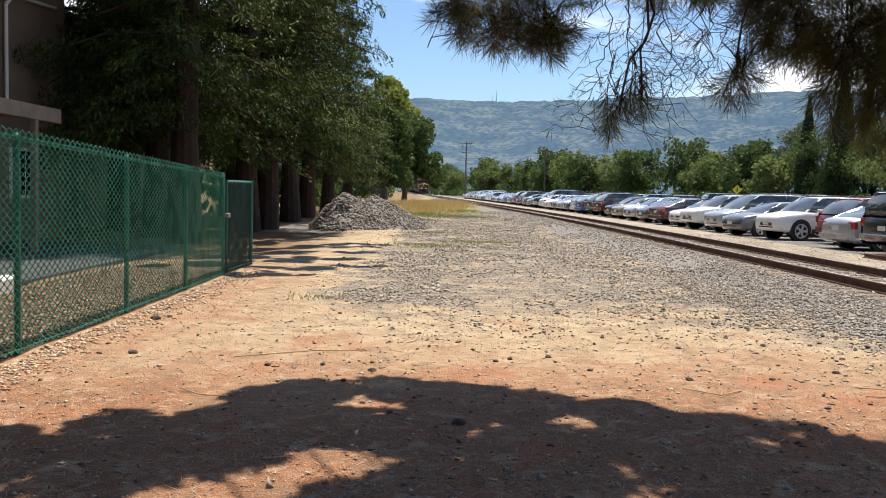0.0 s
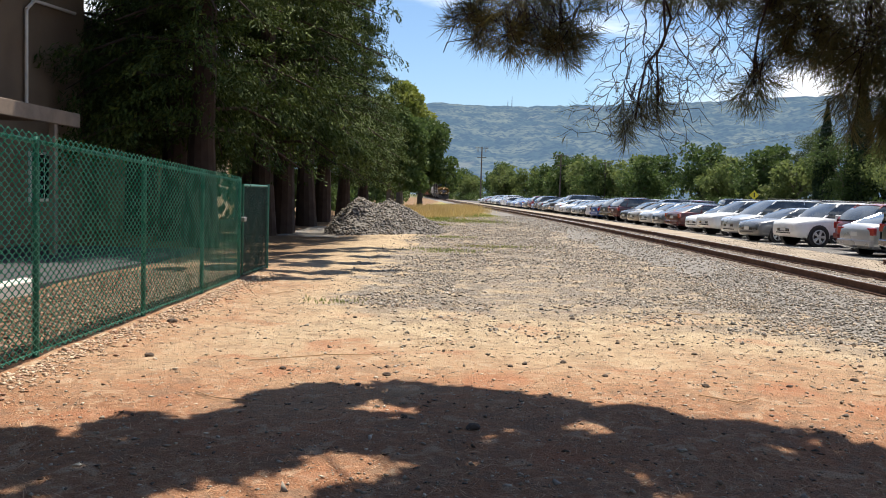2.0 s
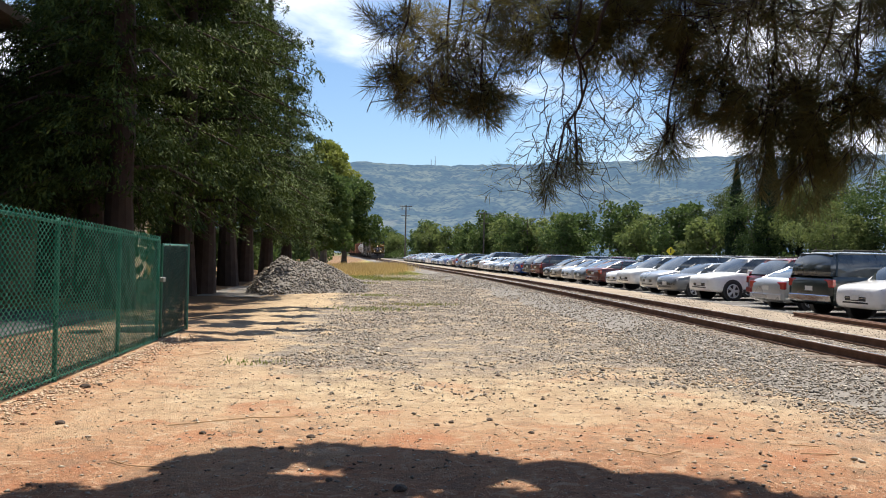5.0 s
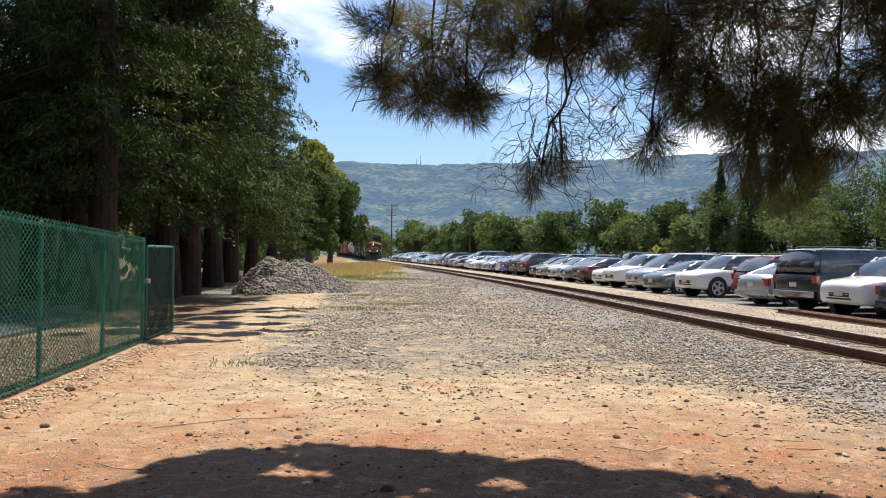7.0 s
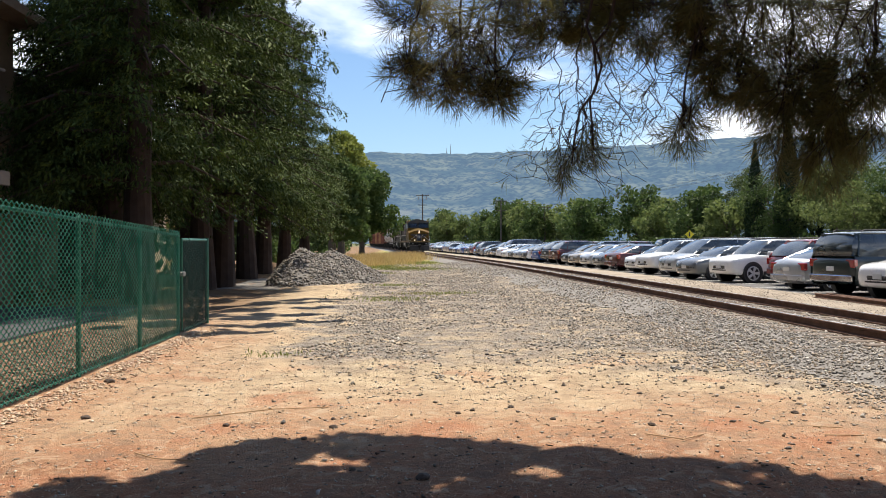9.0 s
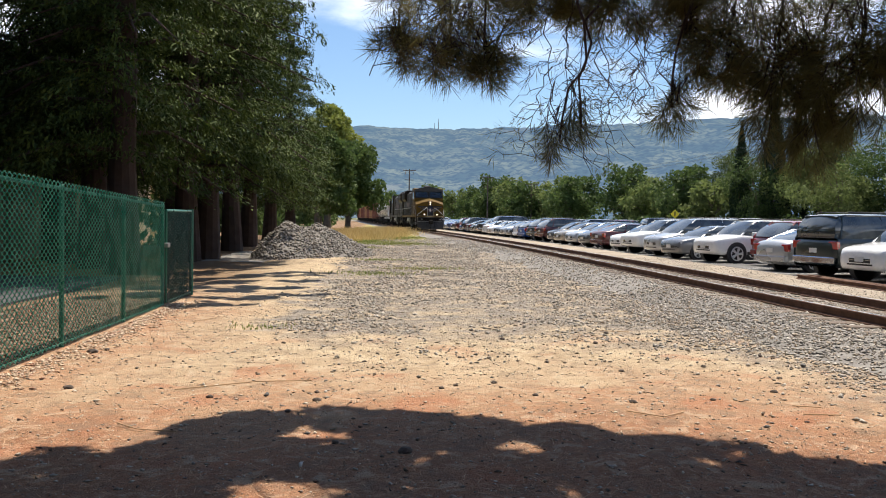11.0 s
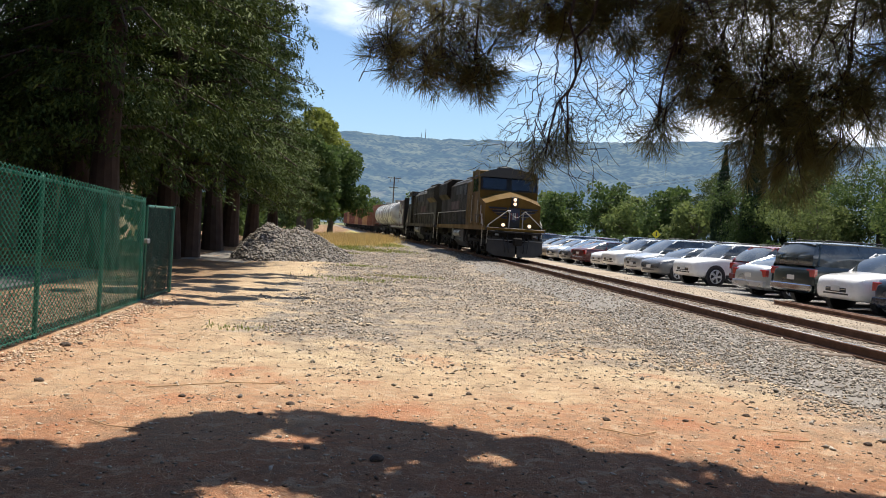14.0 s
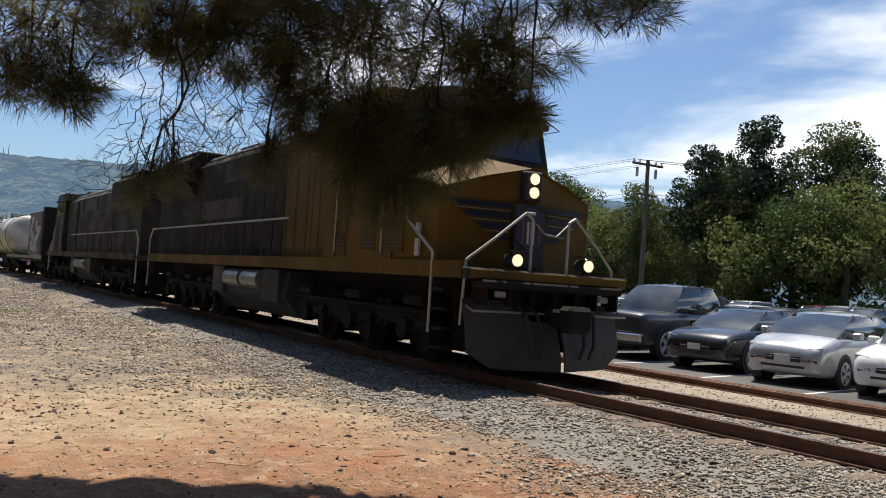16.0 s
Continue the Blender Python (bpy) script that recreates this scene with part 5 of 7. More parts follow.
    for s in (-1, 1):
        for (ya, wa, za), (yb, wb, zb2) in (((ws, bw * 0.90, belt - 0.02), (rf - 0.05, tw * 0.95, zr)), ((mid - 0.05, bw, belt - 0.02), (mid, tw, zr)), ((rr + 0.1 if style != "pickup" else rw, bw, belt), (rr - 0.1, tw, zr)), ((rw, bw * 0.92, tail - 0.03), (rr, tw * 0.95, zr))):
            rod(bm, (s * (wa + 0.004), y0 + ya, za), (s * (wb + 0.004), y0 + yb, zb2), 0.045, 0.035, seg=6)
            if not far:
                part("pillar", bm, body_mat if style != "hatchback" else M_TRIM, root)
                bm = bm_new()
    if far:
        part("pillar_frame", bm, body_mat if style != "hatchback" else M_TRIM, root)
    else:
        bm.free()
    # nose: grille, bumper, lamps, plate
    bm = bm_new(); gw = 0.66 if style in ("pickup", "large_suv") else 0.42
    box(bm, -h * gw, h * gw, y0 - 0.010, y0 + 0.1, hood * 0.50, hood * (0.80 if gw > 0.5 else 0.63), 0.02); box(bm, -h * 0.52, h * 0.52, y0 - 0.004, y0 + 0.1, zb + 0.14, zb + 0.22, 0.02); part("grille", bm, M_TRIM, root)
    if style in ("pickup", "large_suv"):
        bm = bm_new(); box(bm, -h * 0.95, h * 0.95, y0 - 0.09, y0 + 0.06, zb + 0.12, zb + 0.34, 0.03); part("bumper", bm, M_CHROME, root)
    if far:
        for s in (-1, 1):
            for ax in (ax1, ax2):
                bm = bm_new(); rod(bm, (s * (h - 0.2), y0 + ax, wr), (s * (h + 0.012), y0 + ax, wr), wr, seg=16); part("wheel", bm, M_TYRE, root)
        bm = bm_new(); box(bm, -h * 0.95, -h * 0.6, y0 + L - 0.16, y0 + L - 0.025, tail - 0.36, tail - 0.12); box(bm, h * 0.6, h * 0.95, y0 + L - 0.16, y0 + L - 0.025, tail - 0.36, tail - 0.12); part("tail_lamp", bm, M_TAIL, root)
        return root
    bm = bm_new(); box(bm, -h * gw, h * gw, y0 - 0.016, y0, hood * 0.575, hood * 0.592); part("grille_bar", bm, M_CHROME, root)
    bm = bm_new(); box(bm, -0.16, 0.16, y0 - 0.03, y0 - 0.01, zb + 0.26, zb + 0.40); part("plate", bm, M_PLATE, root)
    for s in (-1, 1):
        bm = bm_new(); loft(bm, [[(s * h * 0.55, y0 + 0.02, hood * 0.66), (s * h * 0.83, y0 + 0.09, hood * 0.68), (s * h * 0.92, y0 + 0.42, hood * 0.80)], [(s * h * 0.55, y0 + 0.06, hood * 0.80), (s * h * 0.86, y0 + 0.12, hood * 0.83), (s * h * 0.935, y0 + 0.46, hood * 0.87)]]); part("headlamp", bm, M_LENS, root)
        bm = bm_new(); box(bm, s * h * 0.62, s * h * 0.985, y0 + L - 0.16, y0 + L + 0.005 - 0.03, tail - 0.36, tail - 0.12, 0.015); part("tail_lamp", bm, M_TAIL, root)
        bm = bm_new(); box(bm, s * h * 0.98, s * (h + 0.17), y0 + ws + 0.38, y0 + ws + 0.56, belt - 0.02, belt + 0.13, 0.03); part("mirror", bm, body_mat, root)
        for k in (0, 1):
            bm = bm_new(); ym = y0 + (mid - 0.55 if k == 0 else mid + 0.4); box(bm, s * (h + 0.002), s * (h + 0.02), ym, ym + 0.2, belt - 0.16, belt - 0.13, 0.004); part("door_handle", bm, M_CHROME, root)
        bm = bm_new(); box(bm, s * h * 0.985, s * (h + 0.008), y0 + ax1 + wr + 0.1, y0 + ax2 - wr - 0.1, zb + 0.0, zb + 0.14, 0.008); part("side_skirt", bm, M_TRIM, root)
        for ax in (ax1, ax2):
            bm = bm_new(); rod(bm, (s * (h - 0.2), y0 + ax, wr + 0.02), (s * (h + 0.004), y0 + ax, wr + 0.02), wr + 0.065, seg=20); part("wheel_arch", bm, M_TRIM, root)
            bm = bm_new(); rod(bm, (s * (h - 0.2), y0 + ax, wr), (s * (h + 0.012), y0 + ax, wr), wr, seg=22); wheel = part("wheel", bm, M_TYRE, root)
            bm = bm_new(); rod(bm, (s * (h - 0.02), y0 + ax, wr), (s * (h + 0.026), y0 + ax, wr), wr * 0.24, seg=10)
            for q in range(5):
                a = q * TAU / 5
                for d in (-0.14, 0.14):
                    rod(bm, (s * (h + 0.014), y0 + ax + 0.03 * math.cos(a), wr + 0.03 * math.sin(a)), (s * (h + 0.016), y0 + ax + wr * 0.68 * math.cos(a + d), wr + wr * 0.68 * math.sin(a + d)), wr * 0.085, seg=5)
            for q in range(18):
                a, b = q * TAU / 18, (q + 1) * TAU / 18
                rod(bm, (s * (h + 0.012), y0 + ax + wr * 0.70 * math.cos(a), wr + wr * 0.70 * math.sin(a)), (s * (h + 0.012), y0 + ax + wr * 0.70 * math.cos(b), wr + wr * 0.70 * math.sin(b)), wr * 0.06, seg=5)
            part("rim", bm, M_RIM, wheel)
    if style == "pickup":
        bm = bm_new(); box(bm, -h * 0.86, h * 0.86, y0 + rw + 0.12, y0 + L - 0.1, belt + 0.02, belt + 0.07, 0.02); part("bed_cover", bm, M_TRIM, root)
    if style in ("suv", "large_suv", "minivan"):
        for s in (-1, 1):
            bm = bm_new()
            pipe(bm, [(s * tw * 0.85, y0 + rf + 0.3, H + 0.02), (s * tw * 0.85, y0 + rf + 0.4, H + 0.06), (s * tw * 0.85, y0 + rr - 0.4, H + 0.06), (s * tw * 0.85, y0 + rr - 0.3, H + 0.02)], 0.018)
            part("roof_rail", bm, M_TRIM, root)
    bm = bm_new(); box(bm, -0.16, 0.16, y0 + L - 0.02, y0 + L + 0.012, zb + 0.42, zb + 0.56); part("plate", bm, M_PLATE, root)
    bm = bm_new(); box(bm, -h * 0.92, h * 0.92, y0 + L - 0.12, y0 + L + 0.03, zb + 0.10, zb + 0.3, 0.02); part("rear_bumper", bm, body_mat if style != "large_suv" else M_CHROME, root)
    return root


# the first row, from beside the camera away: style, colour, tail towards the track or not
FRONT = (("sedan", "white", 0), ("hatchback", "silver", 0), ("sedan", "black", 0), ("pickup", "dark", 0), ("sedan", "grey", 0), ("sedan", "navy", 1), ("suv", "white", 0),
         ("large_suv", "green", 1), ("sedan", "silver", 1), ("suv", "red", 1), ("suv", "white", 0), ("sedan", "grey", 0), ("minivan", "silver", 0), ("suv", "white", 0), ("sedan", "white", 0),
         ("sedan", "maroon", 1), ("hatchback", "grey", 0), ("sedan", "silver", 0), ("sedan", "tan", 0), ("hatchback", "dark", 0), ("suv", "maroon", 1), ("suv", "dark", 1), ("hatchback", "blue", 1))
PROTO = {}


def park(style, colour, x, y, turn, far=False):
    m = pose(x, y, 0.012, 0, 0, turn)
    key = (style, colour, far)
    if key in PROTO:
        return copy_thing(PROTO[key], m)
    ob = car(style, colour, far)
    ob.matrix_basis = m
    PROTO[key] = ob
    return ob


STALL0, STALL = 8.6, 2.75
ROW_X = 5.15
NOSES = (8.9, 11.2, 13.65, 16.4, 19.0, 21.1, 23.0, 25.4, 28.2, 31.1, 33.9)
NOSE_X = (14.7, 14.7, 14.9, 14.7, 14.6, 13.7, 13.2, 12.95, 12.9, 14.1, 12.85)


def nose_y(k):
    return NOSES[k] if k < len(NOSES) else NOSES[-1] + 2.9 * (k - len(NOSES) + 1)


def car_rows():
    rng = random.Random(12)
    more = [("sedan", "white"), ("suv", "grey"), ("suv", "white"), ("hatchback", "silver"), ("sedan", "dark"), ("sedan", "grey"), ("minivan", "silver"), ("suv", "black"), ("sedan", "blue"), ("suv", "red"), ("sedan", "silver"), ("hatchback", "white"), ("large_suv", "dark")]
    for k in range(62):
        y = nose_y(k)
        style, colour, back = FRONT[k] if k < len(FRONT) else (*rng.choice(more), rng.random() < 0.3)
        L = STYLES[style][0]
        lean = 13.0 + rng.uniform(-1.5, 1.5)
        x = (NOSE_X[k] if k < len(NOSE_X) else track_x(y) + ROW_X) + math.cos(radians(13)) * L / 2 + rng.uniform(-0.15, 0.15)
        park(style, colour, x, y + math.sin(radians(13)) * L / 2, -90 + lean + (180 if back else 0), k > 34)
    for r, off in enumerate((18.0, 23.6, 36.0, 41.6)):
        for k in range(3, 58):
            if rng.random() < 0.2:
                continue
            y = STALL0 + STALL * k * 1.05 + 5 * r
            style, colour = rng.choice(more)
            park(style, colour, track_x(y) + off + rng.uniform(-0.3, 0.3), y, -90 + rng.choice((0, 180)) + rng.uniform(-3, 3), True)


car_rows()
# stall lines
bm_ = bm_new()
for k_ in range(40):
    y_ = (nose_y(k_) + nose_y(k_ + 1)) / 2
    x_ = (14.0 if k_ < 4 else track_x(y_) + ROW_X) - 0.3
    c_, s_ = math.cos(radians(13)), math.sin(radians(13))
    vs_ = [bm_.verts.new((x_ + c_ * u - s_ * w, y_ + s_ * u + c_ * w, 0.014)) for u, w in ((0, -0.05), (4.8, -0.05), (4.8, 0.05), (0, 0.05))]
    bm_.faces.new(vs_)
tagged(part("stall_lines", bm_, M_PAINTLINE), "worn white stall lines on the asphalt", "road marking", kind="structure")

# ---- trees ----
M_BARK = surface("reddish_bark", (0.052, 0.031, 0.022), (0.03, 0.02, 0.015), 0.95, coarse=3, fine=25, bump=0.6)
M_BARK2 = surface("grey_brown_bark", (0.13, 0.105, 0.08), (0.07, 0.055, 0.045), 0.95, coarse=3, fine=25, bump=0.6)
M_REDWOOD = foliage("redwood_needles", (0.016, 0.031, 0.009), (0.125, 0.165, 0.036), (0.030, 0.052, 0.014), 0.14, 0.7)
M_OAK = foliage("dark_oak_leaves", (0.048, 0.085, 0.024), (0.105, 0.150, 0.042), (0.070, 0.105, 0.034), 0.36)
M_LIGHTLEAF = foliage("light_street_tree_leaves", (0.095, 0.138, 0.040), (0.180, 0.222, 0.070), (0.138, 0.165, 0.060), 0.46)
M_YELLOWLEAF = foliage("yellow_green_leaves", (0.17, 0.21, 0.04), (0.26, 0.28, 0.06), (0.20, 0.23, 0.06), 0.35)
M_CYPRESS = foliage("dark_cypress", (0.020, 0.040, 0.020), (0.040, 0.065, 0.030), (0.03, 0.05, 0.025), 0.15)
M_NEEDLE = foliage("pine_needles", (0.080, 0.100, 0.028), (0.185, 0.205, 0.062), (0.185, 0.150, 0.064), 0.5, 0.45)
M_PINEBARK = surface("dark_pine_bark", (0.055, 0.040, 0.030), (0.035, 0.026, 0.02), 0.9, coarse=6, fine=50, bump=0.4)
M_GRASS = foliage("grass_green", (0.13, 0.20, 0.04), (0.24, 0.28, 0.08), (0.30, 0.27, 0.10), 0.3)
M_DRYGRASS = foliage("dry_grass", (0.50, 0.36, 0.15), (0.62, 0.48, 0.24), (0.44, 0.32, 0.13), 0.3)


def trunk_bm(h, r, lean, rng, limbs=(), seg=9):
    bm = bm_new()
    pts, k = [], 7
    for i in range(k + 1):
        u = i / k
        pts.append((lean * u * h + rng.uniform(-1, 1) * 0.04 * h * u * 0.3, rng.uniform(-1, 1) * 0.012 * h, u * h))
    pts[0] = (0, 0, -0.15)
    tube(bm, pts, [(r * (1 - i / k) ** 0.8 + 0.03) * (1.3 if i == 0 else 1) for i in range(k + 1)], seg)
    for a, b, ra in limbs:
        m = (Vector(a) + Vector(b)) / 2 + Vector((0, 0, 0.1 * (Vector(a) - Vector(b)).length))
        rod(bm, a, m, ra, ra * 0.7, 6); rod(bm, m, b, ra * 0.7, ra * 0.25, 6)
    return bm


def leafy(clumps, per, size, rng, flat=0.35):
    """Leaves in the outer part of the clumps (x, y, z, radius)."""
    C = np.array(clumps)
    k = np.repeat(np.arange(len(C)), (per * (C[:, 3] / C[:, 3].mean()) ** 2).astype(int) + 8)
    d = unit(rng.normal(size=(len(k), 3)))
    rad = C[k, 3] * (0.45 + 0.6 * rng.random(len(k)) ** 0.6)
    p = C[k, :3] + d * rad[:, None] * np.array([1, 1, 0.8])
    al = unit(d + rng.normal(0, 0.8, d.shape) + np.array([0, 0, -0.35]))
    si = across(al, rng)
    L = size * rng.uniform(0.6, 1.4, len(k))
    return blades(p, al, si, L, L * rng.uniform(0.45, 0.75, len(k)))


def broadleaf(h, w, seed, mat, label, leaf=0.32, per=230, n=46, low=0.22, bark=None):
    rng, r2 = np.random.default_rng(seed), random.Random(seed)
    root = empty("tree", (0, 0, 0), label, "tree", "trees behind the car park")
    cl = []
    while len(cl) < n:
        p = unit(rng.normal(size=3)) * rng.random() ** 0.45
        z = h * (low + (1 - low) * (0.5 + 0.5 * p[2]))
        wide = 1.0 if p[2] < 0.1 else (1 - 0.35 * p[2])
        q = (p[0] * w * wide, p[1] * w * wide, z)
        if noise.noise((q[0] * 0.4 + seed, q[1] * 0.4, q[2] * 0.4)) > -0.28:
            cl.append((*q, w * r2.uniform(0.2, 0.36)))
    limbs = [((0, 0, h * r2.uniform(0.2, 0.5)), (c[0] * 0.8, c[1] * 0.8, c[2]), h * 0.012) for c in cl[:11]]
    part("trunk", trunk_bm(h * 0.8, h * 0.028, 0.02, r2), bark or M_BARK2, root)
    part("limb_work", trunk_bm(0.2, 0.05, 0.0, r2, limbs, 5), bark or M_BARK2, root)["kind"] = "stuff"
    v, f = leafy(cl, per, leaf, rng)
    mesh_np("crown", v, f, mat, root)
    return root


def redwood(h, w, seed, label, bare=2.6, dens=1.0):
    """A conifer whose boughs reach out and droop, with flat sprays along them."""
    rng, r2 = np.random.default_rng(seed), random.Random(seed)
    root = empty("conifer", (0, 0, 0), label, "tree", "conifers beside the path")
    P, A, S, Ls, Ws = [], [], [], [], []
    limbs = []
    z = bare
    while z < h - 0.3:
        u = (z - bare) / (h - bare)
        reach = w * (1 - u) ** 0.75 * (0.75 + 0.25 * min(1, u * 6 + 0.4))
        for k in range(r2.choice((3, 4, 4, 5))):
            a = r2.uniform(0, TAU)
            L = reach * r2.uniform(0.6, 1.12)
            drop = r2.uniform(0.15, 0.5) * (1 - u * 0.6)
            tip = np.array([math.cos(a) * L, math.sin(a) * L, z - drop * L * 0.8 + 0.25 * L * u])
            base = np.array([0, 0, z])
            if k < 2:
                limbs.append((tuple(base), tuple(tip * 0.85 + base * 0.15), 0.035 + 0.02 * (1 - u)))
            m = int((115 + 180 * L) * dens)
            s = rng.random(m) ** 0.62
            side = np.array([-math.sin(a), math.cos(a), 0.0])
            spread_ = (0.25 + 0.45 * s * (1.15 - s)) * L * 0.6
            off = rng.uniform(-1, 1, m) * spread_
            p = base + (tip - base) * s[:, None] + side * off[:, None]
            p[:, 2] += 0.22 * np.sin(s * 3.1) * L * 0.35 - 0.16 * np.abs(off) + rng.normal(0, 0.10, m)
            al = unit((tip - base) * 0.6 / max(L, 0.1) + side * (np.sign(off) * rng.uniform(0.2, 1.0, m))[:, None] + np.array([0, 0, -0.30]) + rng.normal(0, 0.5, (m, 3)))
            si = unit(np.cross(al, np.array([0, 0, 1.0]) + rng.normal(0, 0.32, (m, 3))))
            ln, wd = rng.uniform(0.10, 0.25, m), rng.uniform(0.028, 0.066, m)
            keep = np.array([noise.noise((q[0] * 0.85 + seed * 9, q[1] * 0.85, q[2] * 1.15)) + 0.7 * noise.noise((q[0] * 2.3, q[1] * 2.3 + seed, q[2] * 2.6)) > 0.0 for q in p]) | (s < 0.42)
            P.append(p[keep]); A.append(al[keep]); S.append(si[keep])
            Ls.append(ln[keep]); Ws.append(wd[keep])
        z += r2.uniform(0.19, 0.36) * (1 + 0.2 * (h / 16))
    v, f = blades(np.concatenate(P), np.concatenate(A), np.concatenate(S), np.concatenate(Ls), np.concatenate(Ws))
    part("trunk", trunk_bm(h * 0.97, 0.36, 0.0, r2, (), 12), M_BARK, root)
    part("bough_work", trunk_bm(0.2, 0.05, 0.0, r2, limbs, 5), M_BARK, root)["kind"] = "stuff"
    mesh_np("crown", v, f, M_REDWOOD, root)
    return root


def place(ob, x, y, turn=0.0, s=1.0, z=0.0):
    ob.matrix_basis = pose(x, y, z, 0, 0, turn) @ Matrix.Scale(s, 4)
    return ob


def again(ob, x, y, turn=0.0, s=1.0):
    o = copy_thing(ob, Matrix())
    return place(o, x, y, turn, s)


rw = [redwood(17.0, 4.4, 1, "tall dark green redwood with drooping boughs over the path"), redwood(15.0, 4.2, 2, "dark green redwood with drooping boughs over the path"), redwood(18.5, 4.9, 3, "tall redwood with dense drooping boughs beside the path", bare=3.0)]
place(rw[0], -7.1, 23.6); place(rw[1], -6.9, 30.3, 40); place(rw[2], -6.7, 32.6, 80)
for i_, (x_, y_, s_) in enumerate(((-8.7, 26.2, 1.0), (-7.1, 40.1, 1.05), (-7.3, 45.9, 1.05), (-7.0, 52.0, 1.0), (-6.6, 59.0, 0.95), (-11.3, 30.2, 1.05), (-10.4, 28.5, 1.0), (-10.8, 36.0, 1.05), (-11.0, 44.0, 1.05))):
    again(rw[i_ % 3], x_, y_, 73 * i_, s_)
for ob_ in [o for o in bpy.data.objects if o.name.startswith("conifer") and o.parent is None and o.matrix_basis.translation.y < 41]:
    ob_.matrix_basis = ob_.matrix_basis @ Matrix.Scale(1.25, 4, (0, 0, 1))
oak_a = place(broadleaf(9.4, 3.6, 11, M_OAK, "broad dark green tree beside the track", 0.34, 260, 60, 0.08), -3.7, 82.0)
again(oak_a, -7.5, 96.0, 120, 1.1); again(oak_a, -6.0, 75.0, 200, 1.0); again(oak_a, -9.5, 112.0, 60, 1.1)
yel = place(broadleaf(13.0, 3.6, 12, M_YELLOWLEAF, "tall yellow-green tree behind the conifers", 0.36, 240, 52, 0.3), -6.2, 90.0)
for ob_ in (oak_a, yel):
    ob_["group"] = "trees beside the track"

lt = [broadleaf(9.5, 4.6, 21, M_LIGHTLEAF, "light green street tree behind the parked cars", 0.26, 240, 44, 0.18),
      broadleaf(11.0, 5.2, 22, M_OAK, "full dark green tree behind the parked cars", 0.27, 240, 50, 0.15),
      broadleaf(8.5, 4.8, 23, M_LIGHTLEAF, "rounded light green tree behind the parked cars", 0.26, 240, 44, 0.12),
      broadleaf(14.5, 4.6, 24, foliage("olive_tree_leaves", (0.052, 0.082, 0.027), (0.112, 0.140, 0.046), (0.080, 0.100, 0.037), 0.38), "tall olive-green tree behind the car park", 0.25, 260, 64, 0.12)]
# the far trees are leafed more coarsely
lf = [broadleaf(9.5, 4.6, 25, M_LIGHTLEAF, "light green street tree far behind the parked cars", 0.62, 55, 44, 0.18),
      broadleaf(11.0, 5.2, 26, M_OAK, "full dark green tree far behind the parked cars", 0.62, 55, 50, 0.15),
      broadleaf(8.5, 4.8, 27, M_LIGHTLEAF, "rounded light green tree far behind the parked cars", 0.62, 55, 44, 0.12)]
place(lf[0], 30.5, 172.0); place(lf[1], 40.0, 140.0); place(lf[2], 24.0, 205.0)
place(lt[0], 52.0, 60.0); place(lt[1], 47.0, 68.0); place(lt[2], 55.0, 46.0); place(lt[3], 58.0, 74.0)


def tree_belt():
    rng = random.Random(31)
    # a belt behind the lot, from abreast of the camera to the far end of the track
    line = [(74, -12), (68, 6), (64, 22), (61, 38), (58, 54), (55, 72), (51, 90), (47, 108), (42, 128), (37, 148), (32, 170), (27, 195), (21, 225), (10, 260), (2, 290), (-10, 310), (-22, 330)]
    for (xa, ya), (xb, yb) in zip(line, line[1:]):
        n = max(3, int(math.hypot(xb - xa, yb - ya) / (6.0 if ya < 100 else 6.5)))
        for k in range(n):
            u = (k + rng.random() * 0.6) / n
            kind = rng.choice((0, 0, 1, 2, 2, 1))
            s = rng.uniform(0.78, 1.12) * (1.0 if ya > 100 else 1.12)
            again((lt if ya < 100 else lf)[kind], xa + (xb - xa) * u + rng.uniform(-4, 4), ya + (yb - ya) * u + rng.uniform(-2, 2), rng.uniform(0, 360), s)
    for k in range(9):
        again(lt[3], 80 - 3.4 * k + rng.uniform(-3, 3), -6 + 16 * k, rng.uniform(0, 360), rng.uniform(0.9, 1.1) * (1.15 if k < 5 else 0.95))


tree_belt()
for x_, y_, s_ in ((52.0, 55.0, 0.78), (57.5, 50.0, 0.95), (63.0, 44.0, 1.15), (68.0, 37.0, 1.0), (71.0, 28.0, 1.2)):
    again(lt[3], x_, y_, 77 * x_, s_)


dark_pine = place(broadleaf(17.0, 3.3, 28, M_CYPRESS, "tall dark pine standing above the lighter trees", 0.26, 240, 50, 0.38), 58.2, 47.3)
again(dark_pine, 64.5, 44.0, 110, 0.93); again(dark_pine, 55.0, 51.0, 200, 0.86)


